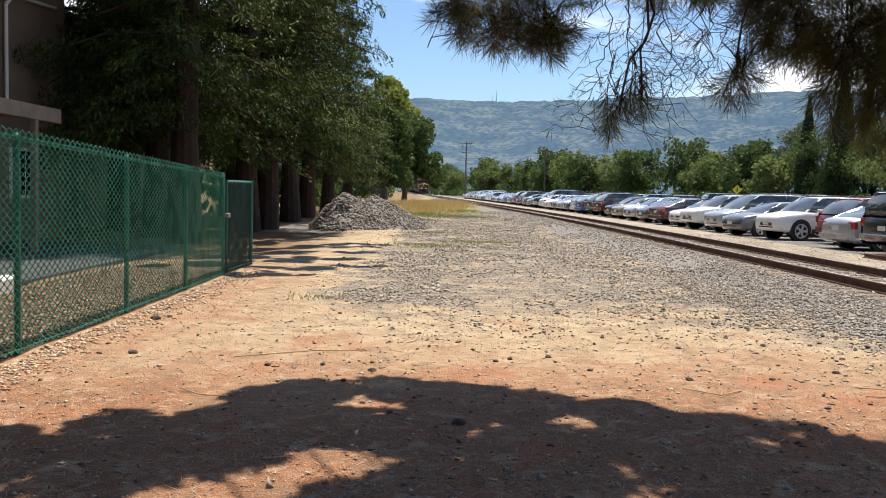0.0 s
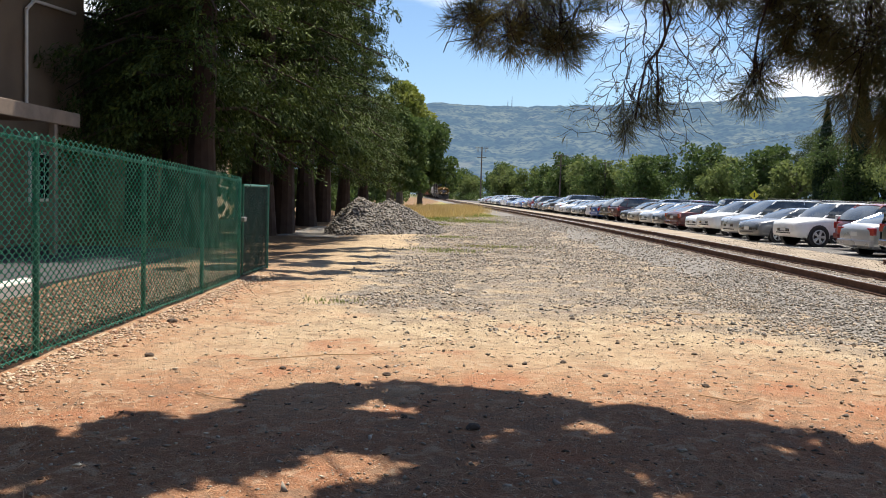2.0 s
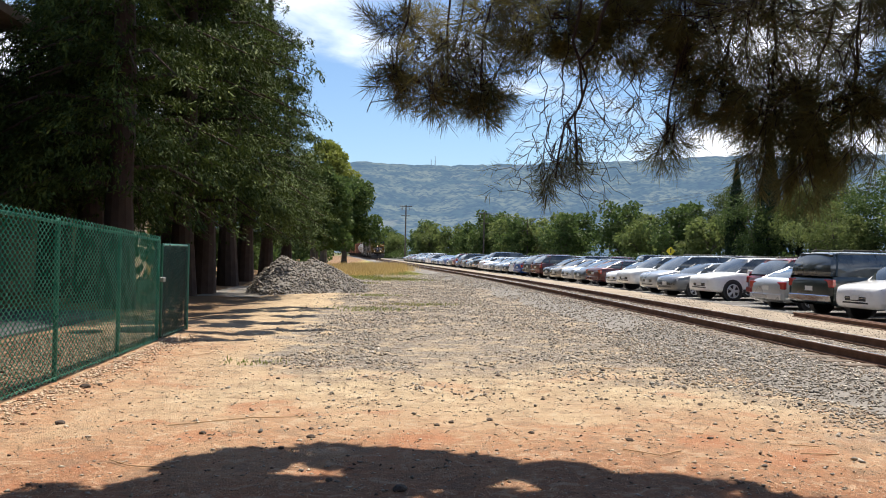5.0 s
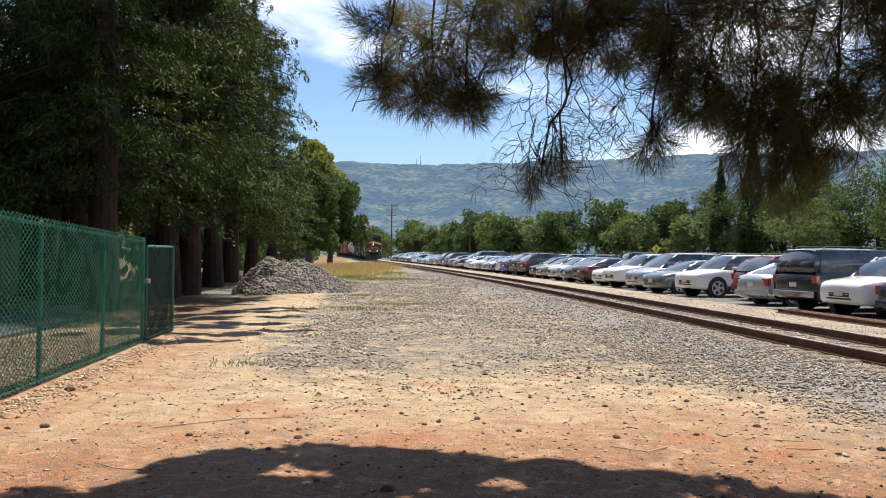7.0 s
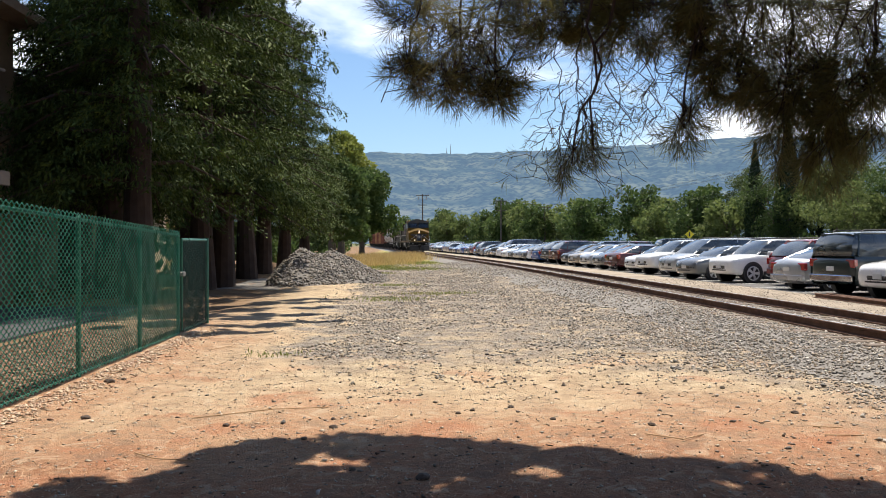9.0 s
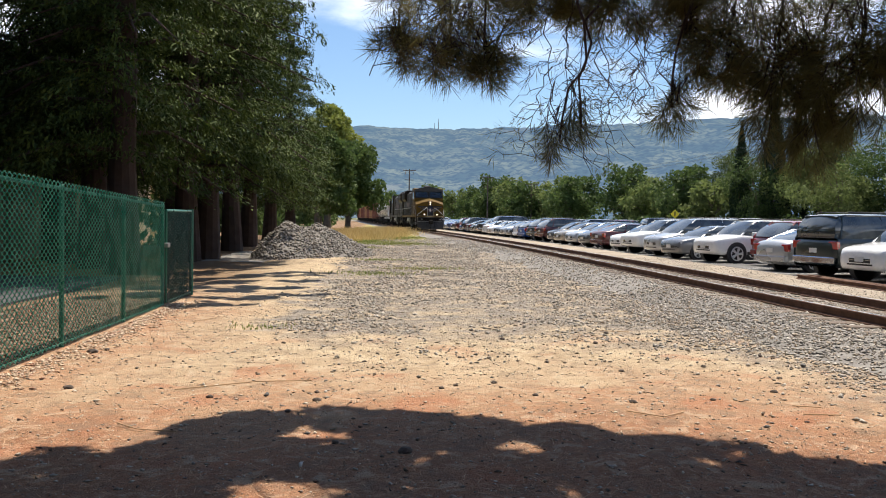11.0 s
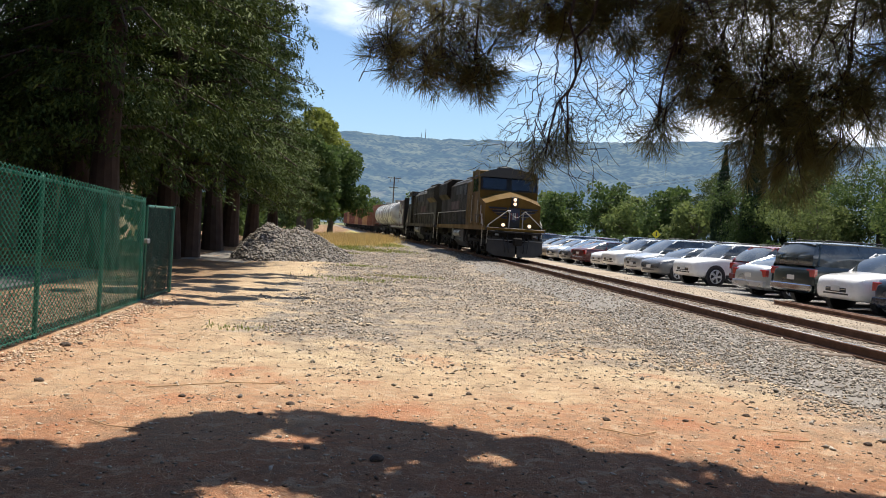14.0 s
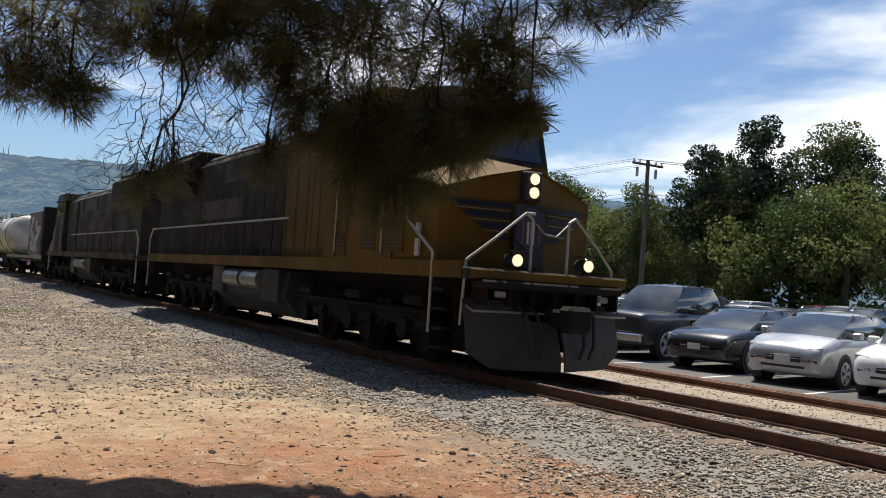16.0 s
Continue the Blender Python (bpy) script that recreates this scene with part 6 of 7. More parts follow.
def hedge():
    """A low clipped hedge and scrub along the far side of the lot."""
    rng = np.random.default_rng(55)
    line = ((70, -14), (62, 8), (58, 26), (55, 44), (52, 62), (48, 84), (43, 106), (37, 130), (32, 152), (26, 180), (18, 215), (8, 250), (-4, 285))
    cl = []
    for (xa, ya), (xb, yb) in zip(line, line[1:]):
        for k in range(26):
            u = k / 26
            for z in (0.5, 1.3):
                cl.append((xa + (xb - xa) * u + rng.normal(0, 0.5), ya + (yb - ya) * u + rng.normal(0, 0.5), z * rng.uniform(0.7, 1.5), rng.uniform(0.7, 1.2)))
    # shrubs under the conifers and beyond them
    for k in range(150):
        y = 44 + 85 * rng.random()
        cl.append((-9.6 - 2.5 * rng.random() + 0.02 * (y - 44), y, rng.uniform(0.5, 2.6), rng.uniform(0.8, 1.3)))
    v, f = leafy(cl, 44, 0.42, rng)
    tagged(mesh_np("hedge", v, f, M_OAK), "dark green hedge and shrubs at the edges of the place", "hedge", kind="stuff")


hedge()


def cypress(h, w, seed):
    rng = np.random.default_rng(seed)
    root = empty("cypress", (0, 0, 0), "narrow dark cypress standing above the other trees", "tree", "cypresses")
    k = 3600
    u = rng.random(k) ** 0.8
    a = rng.uniform(0, TAU, k)
    r = w * np.clip(np.sin(np.clip(u, 0.03, 1) ** 0.55 * math.pi), 0.04, 1) * (0.7 + 0.45 * rng.random(k))
    p = np.stack([r * np.cos(a), r * np.sin(a), 0.6 + u * (h - 0.6)], 1)
    al = unit(np.stack([np.cos(a) * 0.4, np.sin(a) * 0.4, np.ones(k)], 1) + rng.normal(0, 0.25, (k, 3)))
    v, f = blades(p, al, across(al, rng), rng.uniform(0.4, 0.8, k), rng.uniform(0.15, 0.3, k))
    mesh_np("crown", v, f, M_CYPRESS, root)
    part("trunk", trunk_bm(h * 0.6, 0.2, 0, random.Random(seed)), M_BARK2, root)
    return root


cy = place(cypress(16, 1.3, 5), 53.5, 83.0)
for x_, y_, s_ in ((56, 82, 1.0), (58.5, 80.5, 0.95), (48, 104, 1.1), (50.5, 103, 1.0), (53.5, 101, 1.12), (45.5, 108, 0.9)):
    again(cy, x_, y_, 50 * x_, s_)


# ---- the pine overhead ----
def pine():
    rng, r2 = np.random.default_rng(77), random.Random(77)
    root = empty("pine_tree", (0, 0, 0), "large pine whose needled boughs hang over the path", "tree")
    eye = np.array([0, 0, 1.6])
    def at(az, el, d):
        a, e = radians(az), radians(el)
        return eye + d * np.array([math.sin(a), math.cos(a), math.tan(e)])
    tufts, dirs, sparse, sparse_dirs = [], [], [], []
    bm = bm_new()
    trunk_at = Vector((4.6, -2.4, 0))
    pts = [trunk_at + Vector((0.05 * k, 0.1 * k, 1.1 * k - 0.1)) for k in range(9)]
    for k in range(8):
        rod(bm, pts[k], pts[k + 1], 0.36 - 0.03 * k, 0.33 - 0.03 * k, 12)
    part("trunk", bm, M_BARK2, root)
    limb = bm_new()
    # hanging clumps: heading, height angle, distance, half width, half height, tufts, droop
    CL = ((0.6, 11.2, 4.7, 0.20, 0.12, 18, 0.1), (3.6, 10.3, 4.6, 0.26, 0.15, 36, 0.3), (6.6, 9.8, 4.5, 0.18, 0.14, 26, 0.5), (4.4, 12.8, 4.6, 0.40, 0.14, 46, 0.2), (1.0, 15.0, 4.8, 0.30, 0.14, 24, 0.1), (8.0, 15.5, 4.6, 0.40, 0.16, 40, 0.2),
          (12.0, 14.4, 4.5, 0.30, 0.16, 36, 0.5), (16.0, 14.2, 4.5, 0.30, 0.18, 40, 0.6), (11.4, 4.8, 4.4, 0.10, 0.10, 6, 1.2), (12.8, 5.6, 4.4, 0.12, 0.14, 6, 1.3), (18.6, 6.9, 4.4, 0.12, 0.10, 9, 1.0), (19.4, 10.6, 4.5, 0.18, 0.26, 26, 0.8),
          (22.0, 10.2, 4.4, 0.22, 0.26, 52, 0.7), (24.8, 8.4, 4.3, 0.20, 0.32, 66, 0.8), (27.0, 7.4, 4.3, 0.20, 0.32, 70, 0.9), (29.4, 8.8, 4.2, 0.20, 0.28, 58, 0.8), (32.2, 10.6, 4.2, 0.20, 0.22, 44, 0.6), (34.0, 11.8, 4.2, 0.20, 0.16, 34, 0.3), (35.6, 11.2, 4.2, 0.14, 0.10, 26, 0.1),
          (24.0, 14.6, 4.4, 0.60, 0.20, 84, 0.3), (31.0, 15.0, 4.3, 0.45, 0.20, 66, 0.2), (27.0, 18.5, 4.4, 0.80, 0.20, 80, 0.1), (38.0, 18.6, 4.3, 0.45, 0.10, 34, 0.0), (42.6, 18.4, 4.3, 0.26, 0.10, 20, 0.0), (14.0, 18.0, 4.6, 0.80, 0.20, 70, 0.1),
          (9.6, 13.4, 4.6, 0.26, 0.12, 26, 0.3), (14.6, 12.9, 4.5, 0.26, 0.12, 20, 0.5), (19.4, 13.6, 4.5, 0.30, 0.14, 30, 0.5), (21.6, 16.8, 4.5, 0.50, 0.14, 42, 0.2), (16.6, 16.2, 4.6, 0.50, 0.14, 40, 0.2), (34.0, 15.2, 4.3, 0.40, 0.16, 30, 0.2))
    hub = np.array([3.4, 0.6, 6.2])
    def bent(a, b, ra, rb, wob, seg=5, steps=5):
        a, b = np.array(a), np.array(b)
        pts = [a + (b - a) * q / steps + (rng.normal(0, wob, 3) if 0 < q < steps else 0) for q in range(steps + 1)]
        tube(limb, pts, [ra + (rb - ra) * q / steps for q in range(steps + 1)], seg)
        return pts
    for az, el, d, w, h, n, droop in CL:
        c = at(az, el, d)
        up = hub - c
        top = c + unit(up) * np.array([0.35, 0.35, 0]) + np.array([r2.uniform(-0.2, 0.2), 0, 1.75 - 0.08 * max(0, 12 - el)])
        bent(hub, top, 0.045, 0.020, 0.04, 6, 9)
        bent(top, c + np.array([0, 0, 0.3 * h]), 0.010, 0.005, 0.022, 5, 10)
        if n > 30:
            n, w, h = int(n * 0.95), w * 1.1, h * 1.12
        for k in range(n):
            e = unit(rng.normal(size=3)) * rng.random() ** 0.4
            p = c + e * np.array([w, w * 0.8, h])
            dr = unit(np.array([e[0], e[1], -droop + 0.5 * e[2]]) + rng.normal(0, 0.3, 3))
            tufts.append(p); dirs.append(dr)
            q = p - dr * r2.uniform(0.12, 0.3)
            bent(c + (q - c) * 0.3 + np.array([0, 0, 0.3 * h]), q, 0.0030, 0.0024, 0.025, 4, 3)
            bent(q, p, 0.0025, 0.0018, 0.008, 4, 2)
    # bare twigs that hang and curl
    for az, el0, el1 in ((10.6, 13.0, 5.0), (12.2, 14.5, 4.8), (12.9, 14.5, 4.2), (14.2, 13.5, 6.2), (15.4, 13.6, 7.4), (10.8, 10.0, 4.4), (17.4, 13.0, 7.4), (18.4, 12.0, 6.8), (13.6, 11.0, 5.2), (16.4, 12.0, 7.0), (11.6, 12.0, 6.2), (20.4, 13.0, 8.0), (22.6, 13.5, 8.4), (19.4, 13.5, 8.8)):
        n = 9
        pts, a0 = [], az
        for k in range(n + 1):
            a0 += r2.uniform(-0.62, 0.62)
            pts.append(at(a0, el0 + (el1 - el0) * k / n, 4.45 + r2.uniform(-0.05, 0.05)))
        tube(limb, pts, [0.0034 - 0.0018 * k / n for k in range(n + 1)], 4)
        for k in range(2, n + 1):
            for _ in range(2):
                if r2.random() < 0.75:
                    e = pts[k] + np.array([r2.uniform(-0.2, 0.2), r2.uniform(-0.12, 0.12), r2.uniform(-0.16, 0.03)])
                    bent(pts[k], e, 0.0020, 0.0014, 0.022, 3, 4)
                    if r2.random() < 0.42:
                        sparse.append(e); sparse_dirs.append(unit(e - pts[k] + np.array([0, 0, -0.05])))
    part("twig_work", limb, M_PINEBARK, root)["kind"] = "stuff"
    T, Dr = np.array(tufts + sparse), np.array(dirs + sparse_dirs)
    k = np.repeat(np.arange(len(T)), [74] * len(tufts) + [16] * len(sparse))
    along = unit(Dr[k] * 0.95 + unit(rng.normal(size=(len(k), 3))) * 0.9)
    L = rng.uniform(0.08, 0.155, len(k)) * np.where(k < len(tufts), 1.0, 0.6)
    start = T[k] - Dr[k] * rng.uniform(0, 0.12, len(k))[:, None]
    v, f = blades(start + along * L[:, None] / 2, along, across(along, rng), L, np.full(len(k), 0.0030))
    mesh_np("needles", v, f, M_NEEDLE, root)
    # the rest of the crown, above the view, whose shade lies on the path
    cl = []
    for gx, gy, z, r in ((-0.5, 6.15, 6.6, 1.05), (0.6, 5.95, 6.6, 1.0), (0.05, 6.2, 6.5, 0.8), (-1.0, 5.95, 6.5, 0.85), (1.1, 5.75, 6.6, 0.85), (2.0, 5.25, 6.8, 0.85), (2.9, 4.8, 6.9, 0.8), (-1.8, 5.3, 6.5, 0.8), (3.9, 4.2, 7.0, 0.9), (-2.7, 4.6, 6.5, 0.8), (-1.3, 5.6, 6.5, 0.9), (1.5, 5.5, 6.7, 0.9), (2.4, 4.9, 6.9, 0.9), (3.3, 4.4, 7.0, 1.0), (-2.2, 4.9, 6.5, 0.85), (-3.2, 5.0, 6.5, 0.7), (-4.2, 4.9, 6.6, 0.9), (-5.2, 4.6, 6.6, 0.9),
                       (0.0, 4.9, 6.8, 1.1), (1.2, 4.3, 7.0, 1.1), (-1.2, 4.2, 6.8, 1.0), (2.4, 3.6, 7.2, 1.1), (-3.0, 3.8, 6.8, 1.0), (0.3, 3.3, 7.2, 1.2), (-1.8, 2.9, 7.0, 1.2), (1.8, 2.2, 7.4, 1.3), (3.8, 2.6, 7.4, 1.3), (0.2, 1.6, 7.4, 1.3), (4.4, 0.6, 7.6, 1.5), (2.2, 0.2, 7.8, 1.5), (3.2, -2.0, 8.2, 1.8), (5.2, -3.6, 8.2, 1.8), (1.2, -3.2, 8.2, 1.6), (3.8, -3.2, 10.0, 1.6)):
        x, y = gx + SUN.x / SUN.z * z, gy + SUN.y / SUN.z * z
        for q in range(7):
            e = unit(rng.normal(size=3)) * r * 0.75
            cl.append((x + e[0], y + e[1], z + e[2] * 0.5, r * 0.34))
    v, f = leafy(cl, 420, 0.16, rng, 0.3)
    mesh_np("upper_crown", v, f, M_NEEDLE, root)
    ub = bm_new()
    for c in cl[::7]:
        rod(ub, (4.9, -1.7, 6.4), (c[0], c[1], c[2]), 0.05, 0.012, 6)
    rod(ub, (4.9, -1.7, 6.2), hub, 0.12, 0.06, 8)
    part("upper_boughs", ub, M_BARK2, root)


pine()



def shade_boughs():
    """Long upper boughs added to the first conifer to shade the path by the gate."""
    rng = np.random.default_rng(8)
    bm, cl = bm_new(), []
    for gx, gy, z, r in ((-3.4, 15.0, 11.0, 0.35), (-2.9, 15.6, 11.0, 0.35), (-3.3, 16.6, 11.2, 0.5), (-2.5, 16.9, 11.2, 0.45), (-1.9, 17.7, 11.5, 0.4), (-3.4, 18.4, 11.5, 0.6), (-2.6, 19.2, 11.5, 0.6), (-3.6, 20.4, 11.5, 0.7), (-2.4, 21.2, 11.8, 0.6), (-3.3, 22.8, 12.0, 0.8), (-2.3, 24.0, 12.0, 0.7), (-4.5, 17.4, 11.0, 0.8), (-4.7, 19.4, 11.0, 0.9), (-4.5, 21.8, 11.5, 0.95), (-4.8, 24.4, 12.0, 1.0), (-4.0, 26.4, 12.0, 0.8), (-4.7, 28.4, 12.0, 0.95)):
        c = np.array([gx + SUN.x / SUN.z * z + 7.1, gy + SUN.y / SUN.z * z - 23.6, z / 1.25])
        rod(bm, (0, 0, 8.4), tuple(c), 0.05, 0.012, 6)
        for k in range(7):
            cl.append((*(c + rng.normal(0, 1, 3) * np.array([1.1, 0.45, 0.4]) * r * 0.75), r * 0.42))
    part("long_bough_work", bm, M_BARK, rw[0])["kind"] = "stuff"
    v, f = leafy(cl, 170, 0.22, rng)
    mesh_np("long_bough_sprays", v, f, M_REDWOOD, rw[0])["kind"] = "stuff"


shade_boughs()

# ---- grasses ----
def tufts_of_grass(name, spots, k, tall, mat, label, seed):
    rng = np.random.default_rng(seed)
    P, A, S, L, W = [], [], [], [], []
    for x, y, rx, ry in spots:
        m = int(k * rx * ry)
        px, py = x + rng.normal(0, rx * 0.5, m), y + rng.normal(0, ry * 0.5, m)
        al = unit(np.stack([rng.normal(0, 0.35, m), rng.normal(0, 0.35, m), np.ones(m)], 1))
        ln = tall * rng.uniform(0.4, 1.2, m)
        z = np.array([ground_z(a, b) for a, b in zip(px, py)])
        P.append(np.stack([px, py, z], 1) + al * ln[:, None] / 2); A.append(al); S.append(across(al, rng)); L.append(ln); W.append(rng.uniform(0.006, 0.014, m) * (1 + y * 0.03))
    v, f = blades(np.concatenate(P), np.concatenate(A), np.concatenate(S), np.concatenate(L), np.concatenate(W))
    return tagged(mesh_np(name, v, f, mat), label, "grass", kind="stuff")


tufts_of_grass("green_grass", ((-1.8, 12.25, 0.5, 0.35), (-0.4, 24.0, 1.2, 0.8), (1.2, 27.0, 1.4, 0.7), (-0.2, 32.0, 1.0, 0.8), (0.6, 52, 2.0, 3.0), (-1.5, 56, 2.5, 4.0), (1.0, 68, 2.0, 6.0), (-1.0, 44.5, 0.8, 1.2)), 420, 0.09, M_GRASS, "low green weeds growing through the gravel", 41)
tufts_of_grass("dry_grass", ((-2.4, 62, 2.4, 5.0), (-1.4, 70, 2.2, 6.0), (0.2, 78, 2.0, 6.0), (-3.6, 57, 1.5, 3.0)), 420, 0.8, M_DRYGRASS, "tall dry yellow grass beside the track", 42)

# ---- chain-link fence ----
M_GREENWIRE = surface("green_coated_wire", (0.030, 0.235, 0.155), (0.05, 0.30, 0.20), 0.30, coarse=4, fine=40, bump=0.0)
# wire for the gate, its colour darkened for the tree shade there
M_SHADEDWIRE = surface("shaded_teal_wire", (0.010, 0.060, 0.050), (0.016, 0.080, 0.066), 0.45, coarse=4, fine=40, bump=0.0)
M_GREENPIPE = surface("green_coated_pipe", (0.015, 0.13, 0.085), (0.03, 0.17, 0.115), 0.35, coarse=4, fine=40, bump=0.03)
FX, FH = -3.80, 1.87


def chain_link(y0, y1, top, pitch=0.058, r=0.0042):
    """Woven wires in the plane x = 0, as one mesh: neighbours zigzag against each other and meet in diamonds."""
    n = int((y1 - y0) / pitch) + 1
    step = pitch * 0.66
    rows = int(top / step)
    vs, fs = [], []
    sq = [(-r, -r), (r, -r), (r, r), (-r, r)]
    for i in range(n):
        yc = y0 + i * pitch
        base = len(vs)
        for j in range(rows + 1):
            s = 1 if (i + j) % 2 else -1
            yy = yc + s * pitch * 0.5
            xx = r * 1.2 * (1 if (j + i) % 2 else -1)
            z = 0.03 + j * step
            for a, b in sq:
                vs.append((xx + a, yy + b * 1.2, z))
        for j in range(rows):
            for q in range(4):
                a = base + j * 4 + q; b = base + j * 4 + (q + 1) % 4
                fs.append((a, b, b + 4, a + 4))
    return np.array(vs), np.array(fs)


def fence_top(y):
    return 1.97 - 0.0325 * (y - 7.6)


def leaned(v, y_top):
    """Trims the flat mesh to the falling line of the top rail."""
    v[:, 2] *= np.array([fence_top(y) for y in v[:, 1]]) / y_top
    return v


fence = empty("chain_link_fence", (0, 0, 0), "green coated chain-link fence on green posts", "fence")
v_, f_ = chain_link(2.0, 14.95, FH + 0.06)
v_ = leaned(v_, FH)
v_[:, 0] += FX
mesh_np("wire_mesh", v_, f_, M_GREENWIRE, fence)
for y_ in (2.05, 4.95, 7.72, 10.4, 12.8, 14.98):
    t_ = fence_top(y_)
    bm_ = bm_new(); rod(bm_, (FX - 0.03, y_, -0.3), (FX - 0.03, y_, t_ + 0.02), 0.03, seg=12); rod(bm_, (FX - 0.03, y_, t_ + 0.02), (FX - 0.03, y_, t_ + 0.05), 0.034, 0.012, seg=12)
    for z_ in (0.35, 0.75, 1.15, 1.55):
        rod(bm_, (FX - 0.03, y_, z_), (FX - 0.03, y_, z_ + 0.02), 0.036, seg=12)
    part("post", bm_, M_GREENPIPE, fence)
bm_ = bm_new(); rod(bm_, (FX - 0.03, 2.0, fence_top(2.0)), (FX - 0.03, 14.98, fence_top(14.98)), 0.021, seg=10); part("top_rail", bm_, M_GREENPIPE, fence)
bm_ = bm_new(); rod(bm_, (FX, 2.0, 0.06), (FX, 14.98, 0.06), 0.004, seg=5); part("tension_wire", bm_, M_GREENWIRE, fence)
gate = empty("chain_link_gate", (0, 0, 0), "green chain-link gate with a pipe frame, closed", "gate")
for x_, p_ in ((0.02, 0.052), (-0.05, 0.046)):
    v_, f_ = chain_link(15.12, 16.95, 1.62, p_)
    v_[:, 0] += FX + x_
    mesh_np("wire_mesh", v_, f_, M_SHADEDWIRE, gate)
bm_ = bm_new(); pipe(bm_, [(FX, 15.1, 0.08), (FX, 15.1, 1.66), (FX, 16.97, 1.66), (FX, 16.97, 0.08), (FX, 15.1, 0.08)], 0.022, 8); part("gate_frame", bm_, M_GREENPIPE, gate)
bm_ = bm_new(); rod(bm_, (FX, 17.05, -0.2), (FX, 17.05, 1.70), 0.036, seg=12); part("gate_post", bm_, M_GREENPIPE, gate)
bm_ = bm_new(); box(bm_, FX - 0.03, FX + 0.06, 15.0, 15.16, 1.02, 1.1, 0.01); part("latch", bm_, M_STEEL, gate)

# ---- buildings behind the fence ----
M_STUCCO = surface("brown_stucco", (0.19, 0.135, 0.09), (0.14, 0.10, 0.07), 0.95, coarse=0.8, fine=45, bump=0.35)
M_FASCIA = surface("weathered_fascia", (0.25, 0.19, 0.145), (0.18, 0.14, 0.105), 0.8, coarse=3, fine=30, bump=0.15)
M_OCHRE = surface("ochre_wall", (0.52, 0.36, 0.14), (0.42, 0.29, 0.12), 0.9, coarse=0.8, fine=40, bump=0.2)
M_CREAM = surface("cream_wall", (0.62, 0.50, 0.34), (0.50, 0.40, 0.27), 0.9, coarse=0.8, fine=40, bump=0.2)
M_EAVE = surface("white_eave", (0.70, 0.66, 0.60), (0.5, 0.47, 0.42), 0.7, bump=0.05)
M_CONCRETE = surface("pale_concrete", (0.55, 0.53, 0.49), (0.42, 0.40, 0.37), 0.9, coarse=2, fine=40, bump=0.25)
# unseen wall added behind the camera to keep sky light off the train
bm_ = bm_new(); box(bm_, -40.0, 60.0, -26.4, -26.0, -0.2, 21.0); tagged(part("wall_south", bm_, surface("dull_brown_wall", (0.06, 0.055, 0.04), (0.045, 0.04, 0.03), 0.95, coarse=0.5, fine=20, bump=0.2)), "plain dull brown wall out of view, added to block sky light", "wall", kind="structure")
house = empty("apartment_building", (0, 0, 0), "two-storey brown stucco apartment building behind the fence", "building")
bm_ = bm_new(); box(bm_, -22.0, -11.0, -4.0, 25.0, -0.2, 7.8); part("wall", bm_, M_STUCCO, house)
bm_ = bm_new()
for k_ in range(24):
    box(bm_, -10.997, -10.96, 7.0 + k_ * 0.42, 7.04 + k_ * 0.42, 3.4, 7.8)
part("siding_battens", bm_, M_STUCCO, house)
bm_ = bm_new(); box(bm_, -22.6, -10.2, -4.6, 25.6, 7.8, 8.05); part("roof", bm_, M_FASCIA, house)
bm_ = bm_new(); box(bm_, -22.0, -12.6, 25.1, 37.0, -0.2, 7.2); part("rear_wing_wall", bm_, M_STUCCO, house)
bm_ = bm_new(); box(bm_, -10.98, -8.9, -4.0, 19.95, 3.02, 3.12); part("porch_roof", bm_, M_STUCCO, house)
bm_ = bm_new(); box(bm_, -9.0, -8.88, -4.0, 20.0, 2.90, 3.22, 0.01); part("fascia", bm_, M_FASCIA, house)
for y_ in (3.0, 10.8, 18.9):
    bm_ = bm_new(); box(bm_, -9.06, -8.92, y_ - 0.07, y_ + 0.07, -0.1, 2.98, 0.01); part("porch_post", bm_, M_FASCIA, house)
bm_ = bm_new(); pipe(bm_, [(-10.9, 24.2, 6.35), (-10.9, 21.9, 6.2), (-10.9, 21.5, 5.9), (-10.9, 21.5, 3.2)], 0.045, 8); part("downpipe", bm_, M_EAVE, house)
for y_, z_ in ((22.5, 1.1), (8.0, 1.1)):
    bm_ = bm_new(); box(bm_, -10.99, -10.94, y_ - 0.75, y_ + 0.75, z_, z_ + 1.3, 0.005); w_ = part("window", bm_, M_EAVE, house)
    bm_ = bm_new(); box(bm_, -10.945, -10.93, y_ - 0.66, y_ - 0.03, z_ + 0.08, z_ + 1.22); box(bm_, -10.945, -10.93, y_ + 0.03, y_ + 0.66, z_ + 0.08, z_ + 1.22); part("pane", bm_, M_CABGLASS, w_)
annex = empty("ochre_building", (0, 0, 0), "low ochre building with pale sloping eave beyond the trees", "building")
bm_ = bm_new(); box(bm_, -30.0, -14.5, 54.0, 70.0, -0.2, 4.0); part("wall", bm_, M_OCHRE, annex)
bm_ = bm_new(); prism(bm_, [(-31, 5.6), (-13.9, 3.95), (-13.9, 4.2), (-31, 5.85)], 53.4, 70.6, axis="y"); part("roof", bm_, M_EAVE, annex)
annex2 = empty("cream_building", (0, 0, 0), "cream building seen between the trunks", "building")
bm_ = bm_new(); box(bm_, -26.0, -14.0, 38.0, 52.0, -0.2, 5.4); part("wall", bm_, M_CREAM, annex2)
bm_ = bm_new(); box(bm_, -26.5, -13.4, 37.5, 52.5, 5.4, 5.65); part("roof", bm_, M_FASCIA, annex2)
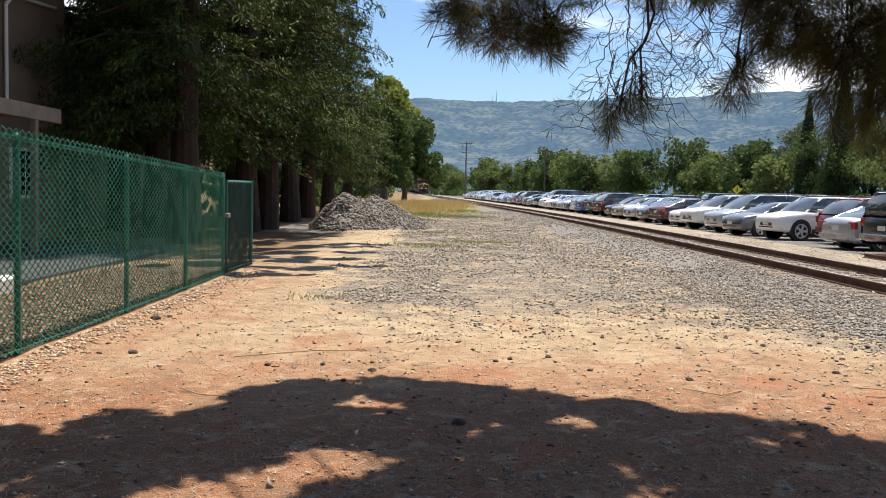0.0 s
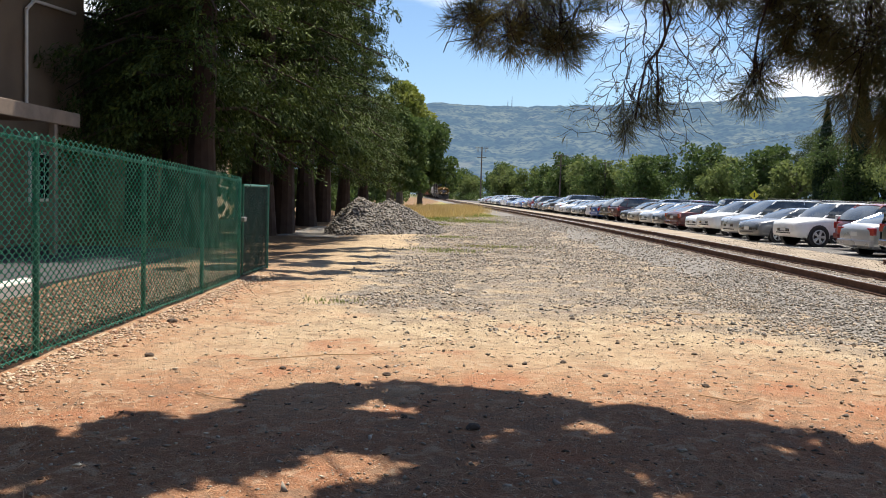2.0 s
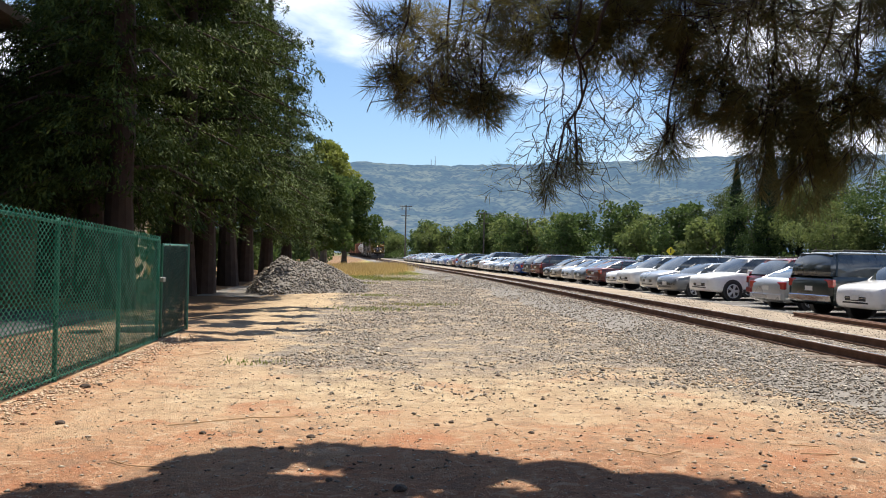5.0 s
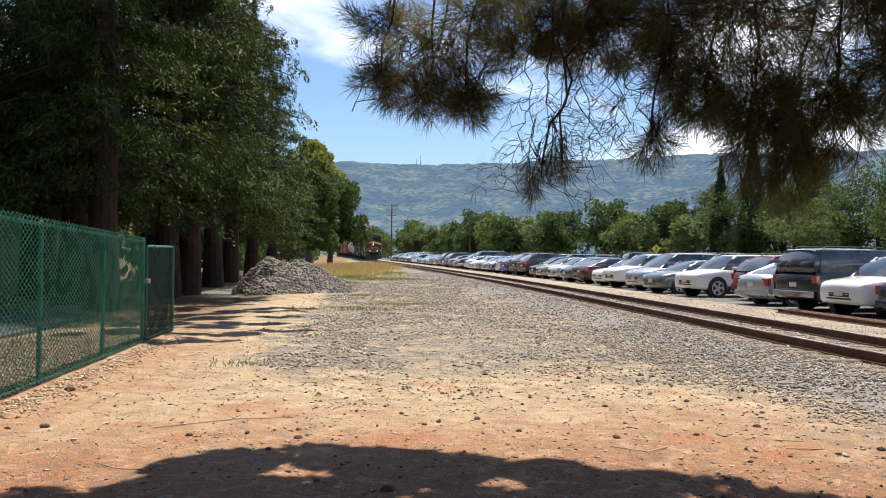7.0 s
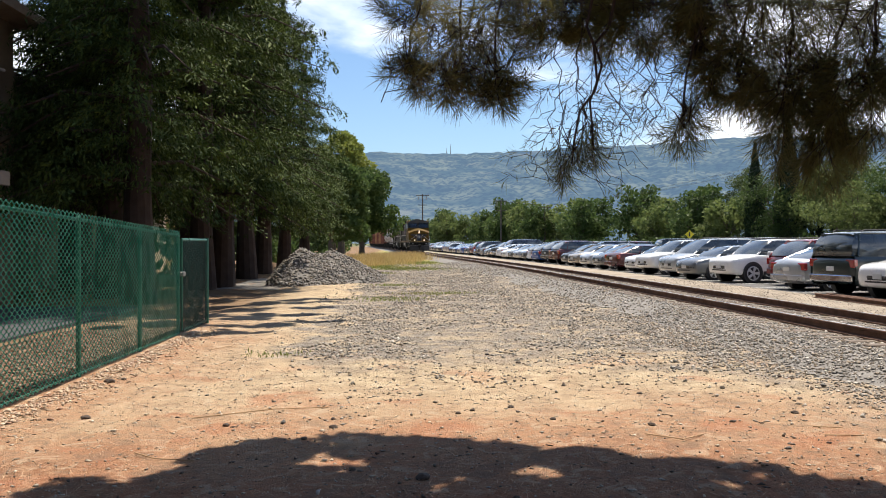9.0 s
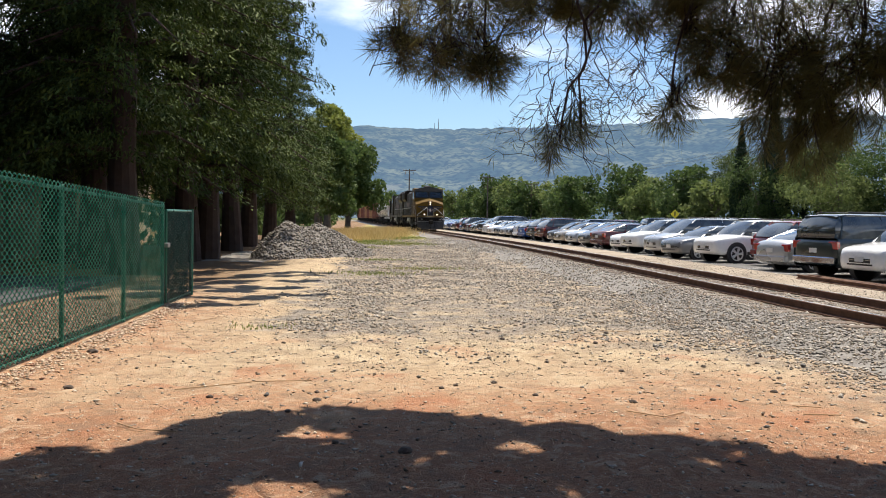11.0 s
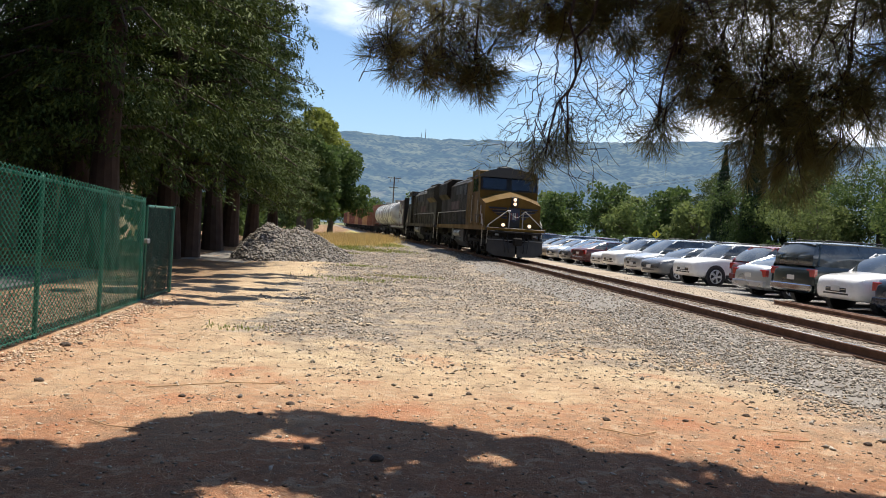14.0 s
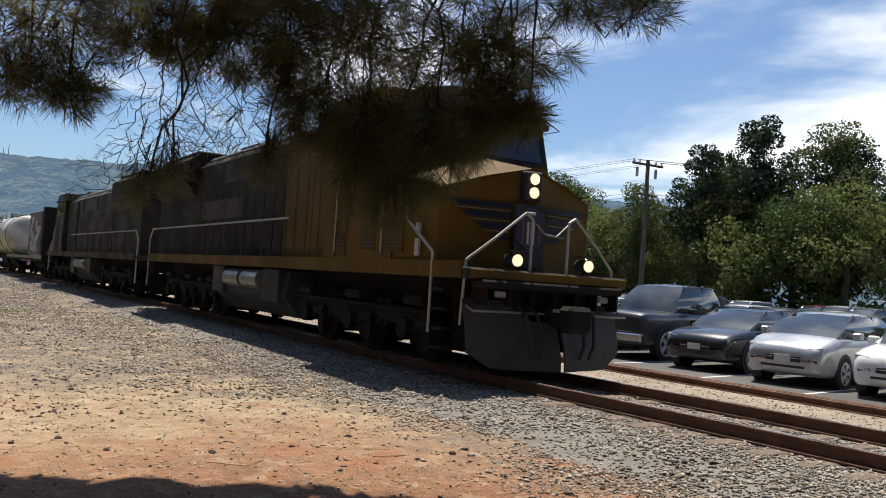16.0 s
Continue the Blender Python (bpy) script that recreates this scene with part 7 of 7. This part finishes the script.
for y_ in (41.0, 45.0, 49.0):
    bm_ = bm_new(); box(bm_, -13.995, -13.95, y_ - 0.7, y_ + 0.7, 1.0, 2.3, 0.005); w_ = part("window", bm_, M_EAVE, annex2)
    bm_ = bm_new(); box(bm_, -13.955, -13.94, y_ - 0.6, y_ + 0.6, 1.1, 2.2); part("pane", bm_, M_CABGLASS, w_)
bm_ = bm_new(); box(bm_, -6.55, -6.3, 3.0, 12.8, -0.1, 0.16, 0.03); tagged(part("concrete_kerb", bm_, M_CONCRETE), "pale concrete kerb round the mulch bed", "kerb", kind="structure")
# the building's shade is put into this path's dark bluish colour
bm_ = bm_new(); box(bm_, -10.9, -6.56, -2.0, 22.0, -0.09, 0.0); tagged(part("pavement", bm_, surface("shade_dark_asphalt", (0.035, 0.037, 0.042), (0.055, 0.055, 0.058), 0.9, coarse=0.6, fine=50, bump=0.2)), "asphalt path before the building, coloured dark for its shade", "pavement", kind="structure")

# ---- poles and wires ----
M_POLE = surface("weathered_pole", (0.10, 0.08, 0.065), (0.06, 0.05, 0.04), 0.9, coarse=3, fine=30, bump=0.3)
M_WIRE = surface("dark_cable", (0.03, 0.03, 0.03), None, 0.6, bump=0)


def utility_pole(x, y, h, arms=True):
    root = empty("utility_pole", (x, y, 0), "tall weathered timber utility pole with crossarms", "utility pole", "utility poles")
    bm = bm_new(); rod(bm, (0, 0, -0.3), (0, 0, h), 0.17, 0.12, seg=8); part("pole", bm, M_POLE, root)
    if arms:
        bm = bm_new(); box(bm, -1.3, 1.3, -0.06, 0.06, h - 0.35, h - 0.22); part("crossarm", bm, M_POLE, root)
        bm = bm_new(); box(bm, -0.95, 0.95, -0.06, 0.06, h - 2.3, h - 2.18); part("crossarm", bm, M_POLE, root)
        for o in (-1.2, -0.7, 0.7, 1.2):
            bm = bm_new(); rod(bm, (o, 0, h - 0.22), (o, 0, h - 0.02), 0.05, seg=6); part("insulator", bm, M_STEEL, root)
        for o in (-0.8, 0.8):
            bm = bm_new(); rod(bm, (o, 0.1, h - 1.1), (o, 0.1, h - 0.5), 0.09, seg=8); part("fuse_can", bm, M_STEEL, root)
    return root


POLES = ((38.8, 40.5, 10.3), (36.6, 176.0, 10.0), (29.0, 171.0, 9.0), (20.5, 174.0, 10.4), (4.6, 178.0, 11.7))
for x_, y_, h_ in POLES:
    utility_pole(x_, y_, h_)


def wires():
    ends = [(70.0, 16.0, 10.8), POLES[0], POLES[1], POLES[3]]
    for (xa, ya, ha), (xb, yb, hb) in zip(ends, ends[1:]):
        for o in (-1.2, -0.7, 0.7, 1.2):
            for drop in ((0.0,) if abs(o) > 1 else (0.0, -2.1)):
                pts = []
                for k in range(13):
                    u = k / 12
                    pts.append((xa + (xb - xa) * u + o, ya + (yb - ya) * u, ha + (hb - ha) * u - 4 * 0.7 * u * (1 - u) + drop - 0.05))
                bm = bm_new(); tube(bm, pts, [0.012] * len(pts), 4)
                tagged(part("overhead_wire", bm, M_WIRE), "slack dark overhead wire between the poles", "wire", "overhead wires")


wires()

# yellow warning sign at the far side of the lot
sign = empty("warning_sign", (30.8, 90.0, 0), "yellow diamond warning sign on a thin post", "sign")
bm_ = bm_new(); rod(bm_, (0, 0, -0.2), (0, 0, 2.6), 0.03); part("post", bm_, M_STEEL, sign)
bm_ = bm_new(); prism(bm_, [(0, 2.0), (0.5, 2.5), (0, 3.0), (-0.5, 2.5)], -0.05, -0.04, axis="y"); part("panel", bm_, surface("sign_yellow", (0.75, 0.62, 0.03), None, 0.5, bump=0), sign)
bm_ = bm_new(); box(bm_, -0.06, 0.06, -0.056, -0.051, 2.3, 2.75); part("symbol_bar", bm_, M_BLACK, sign)

motions()
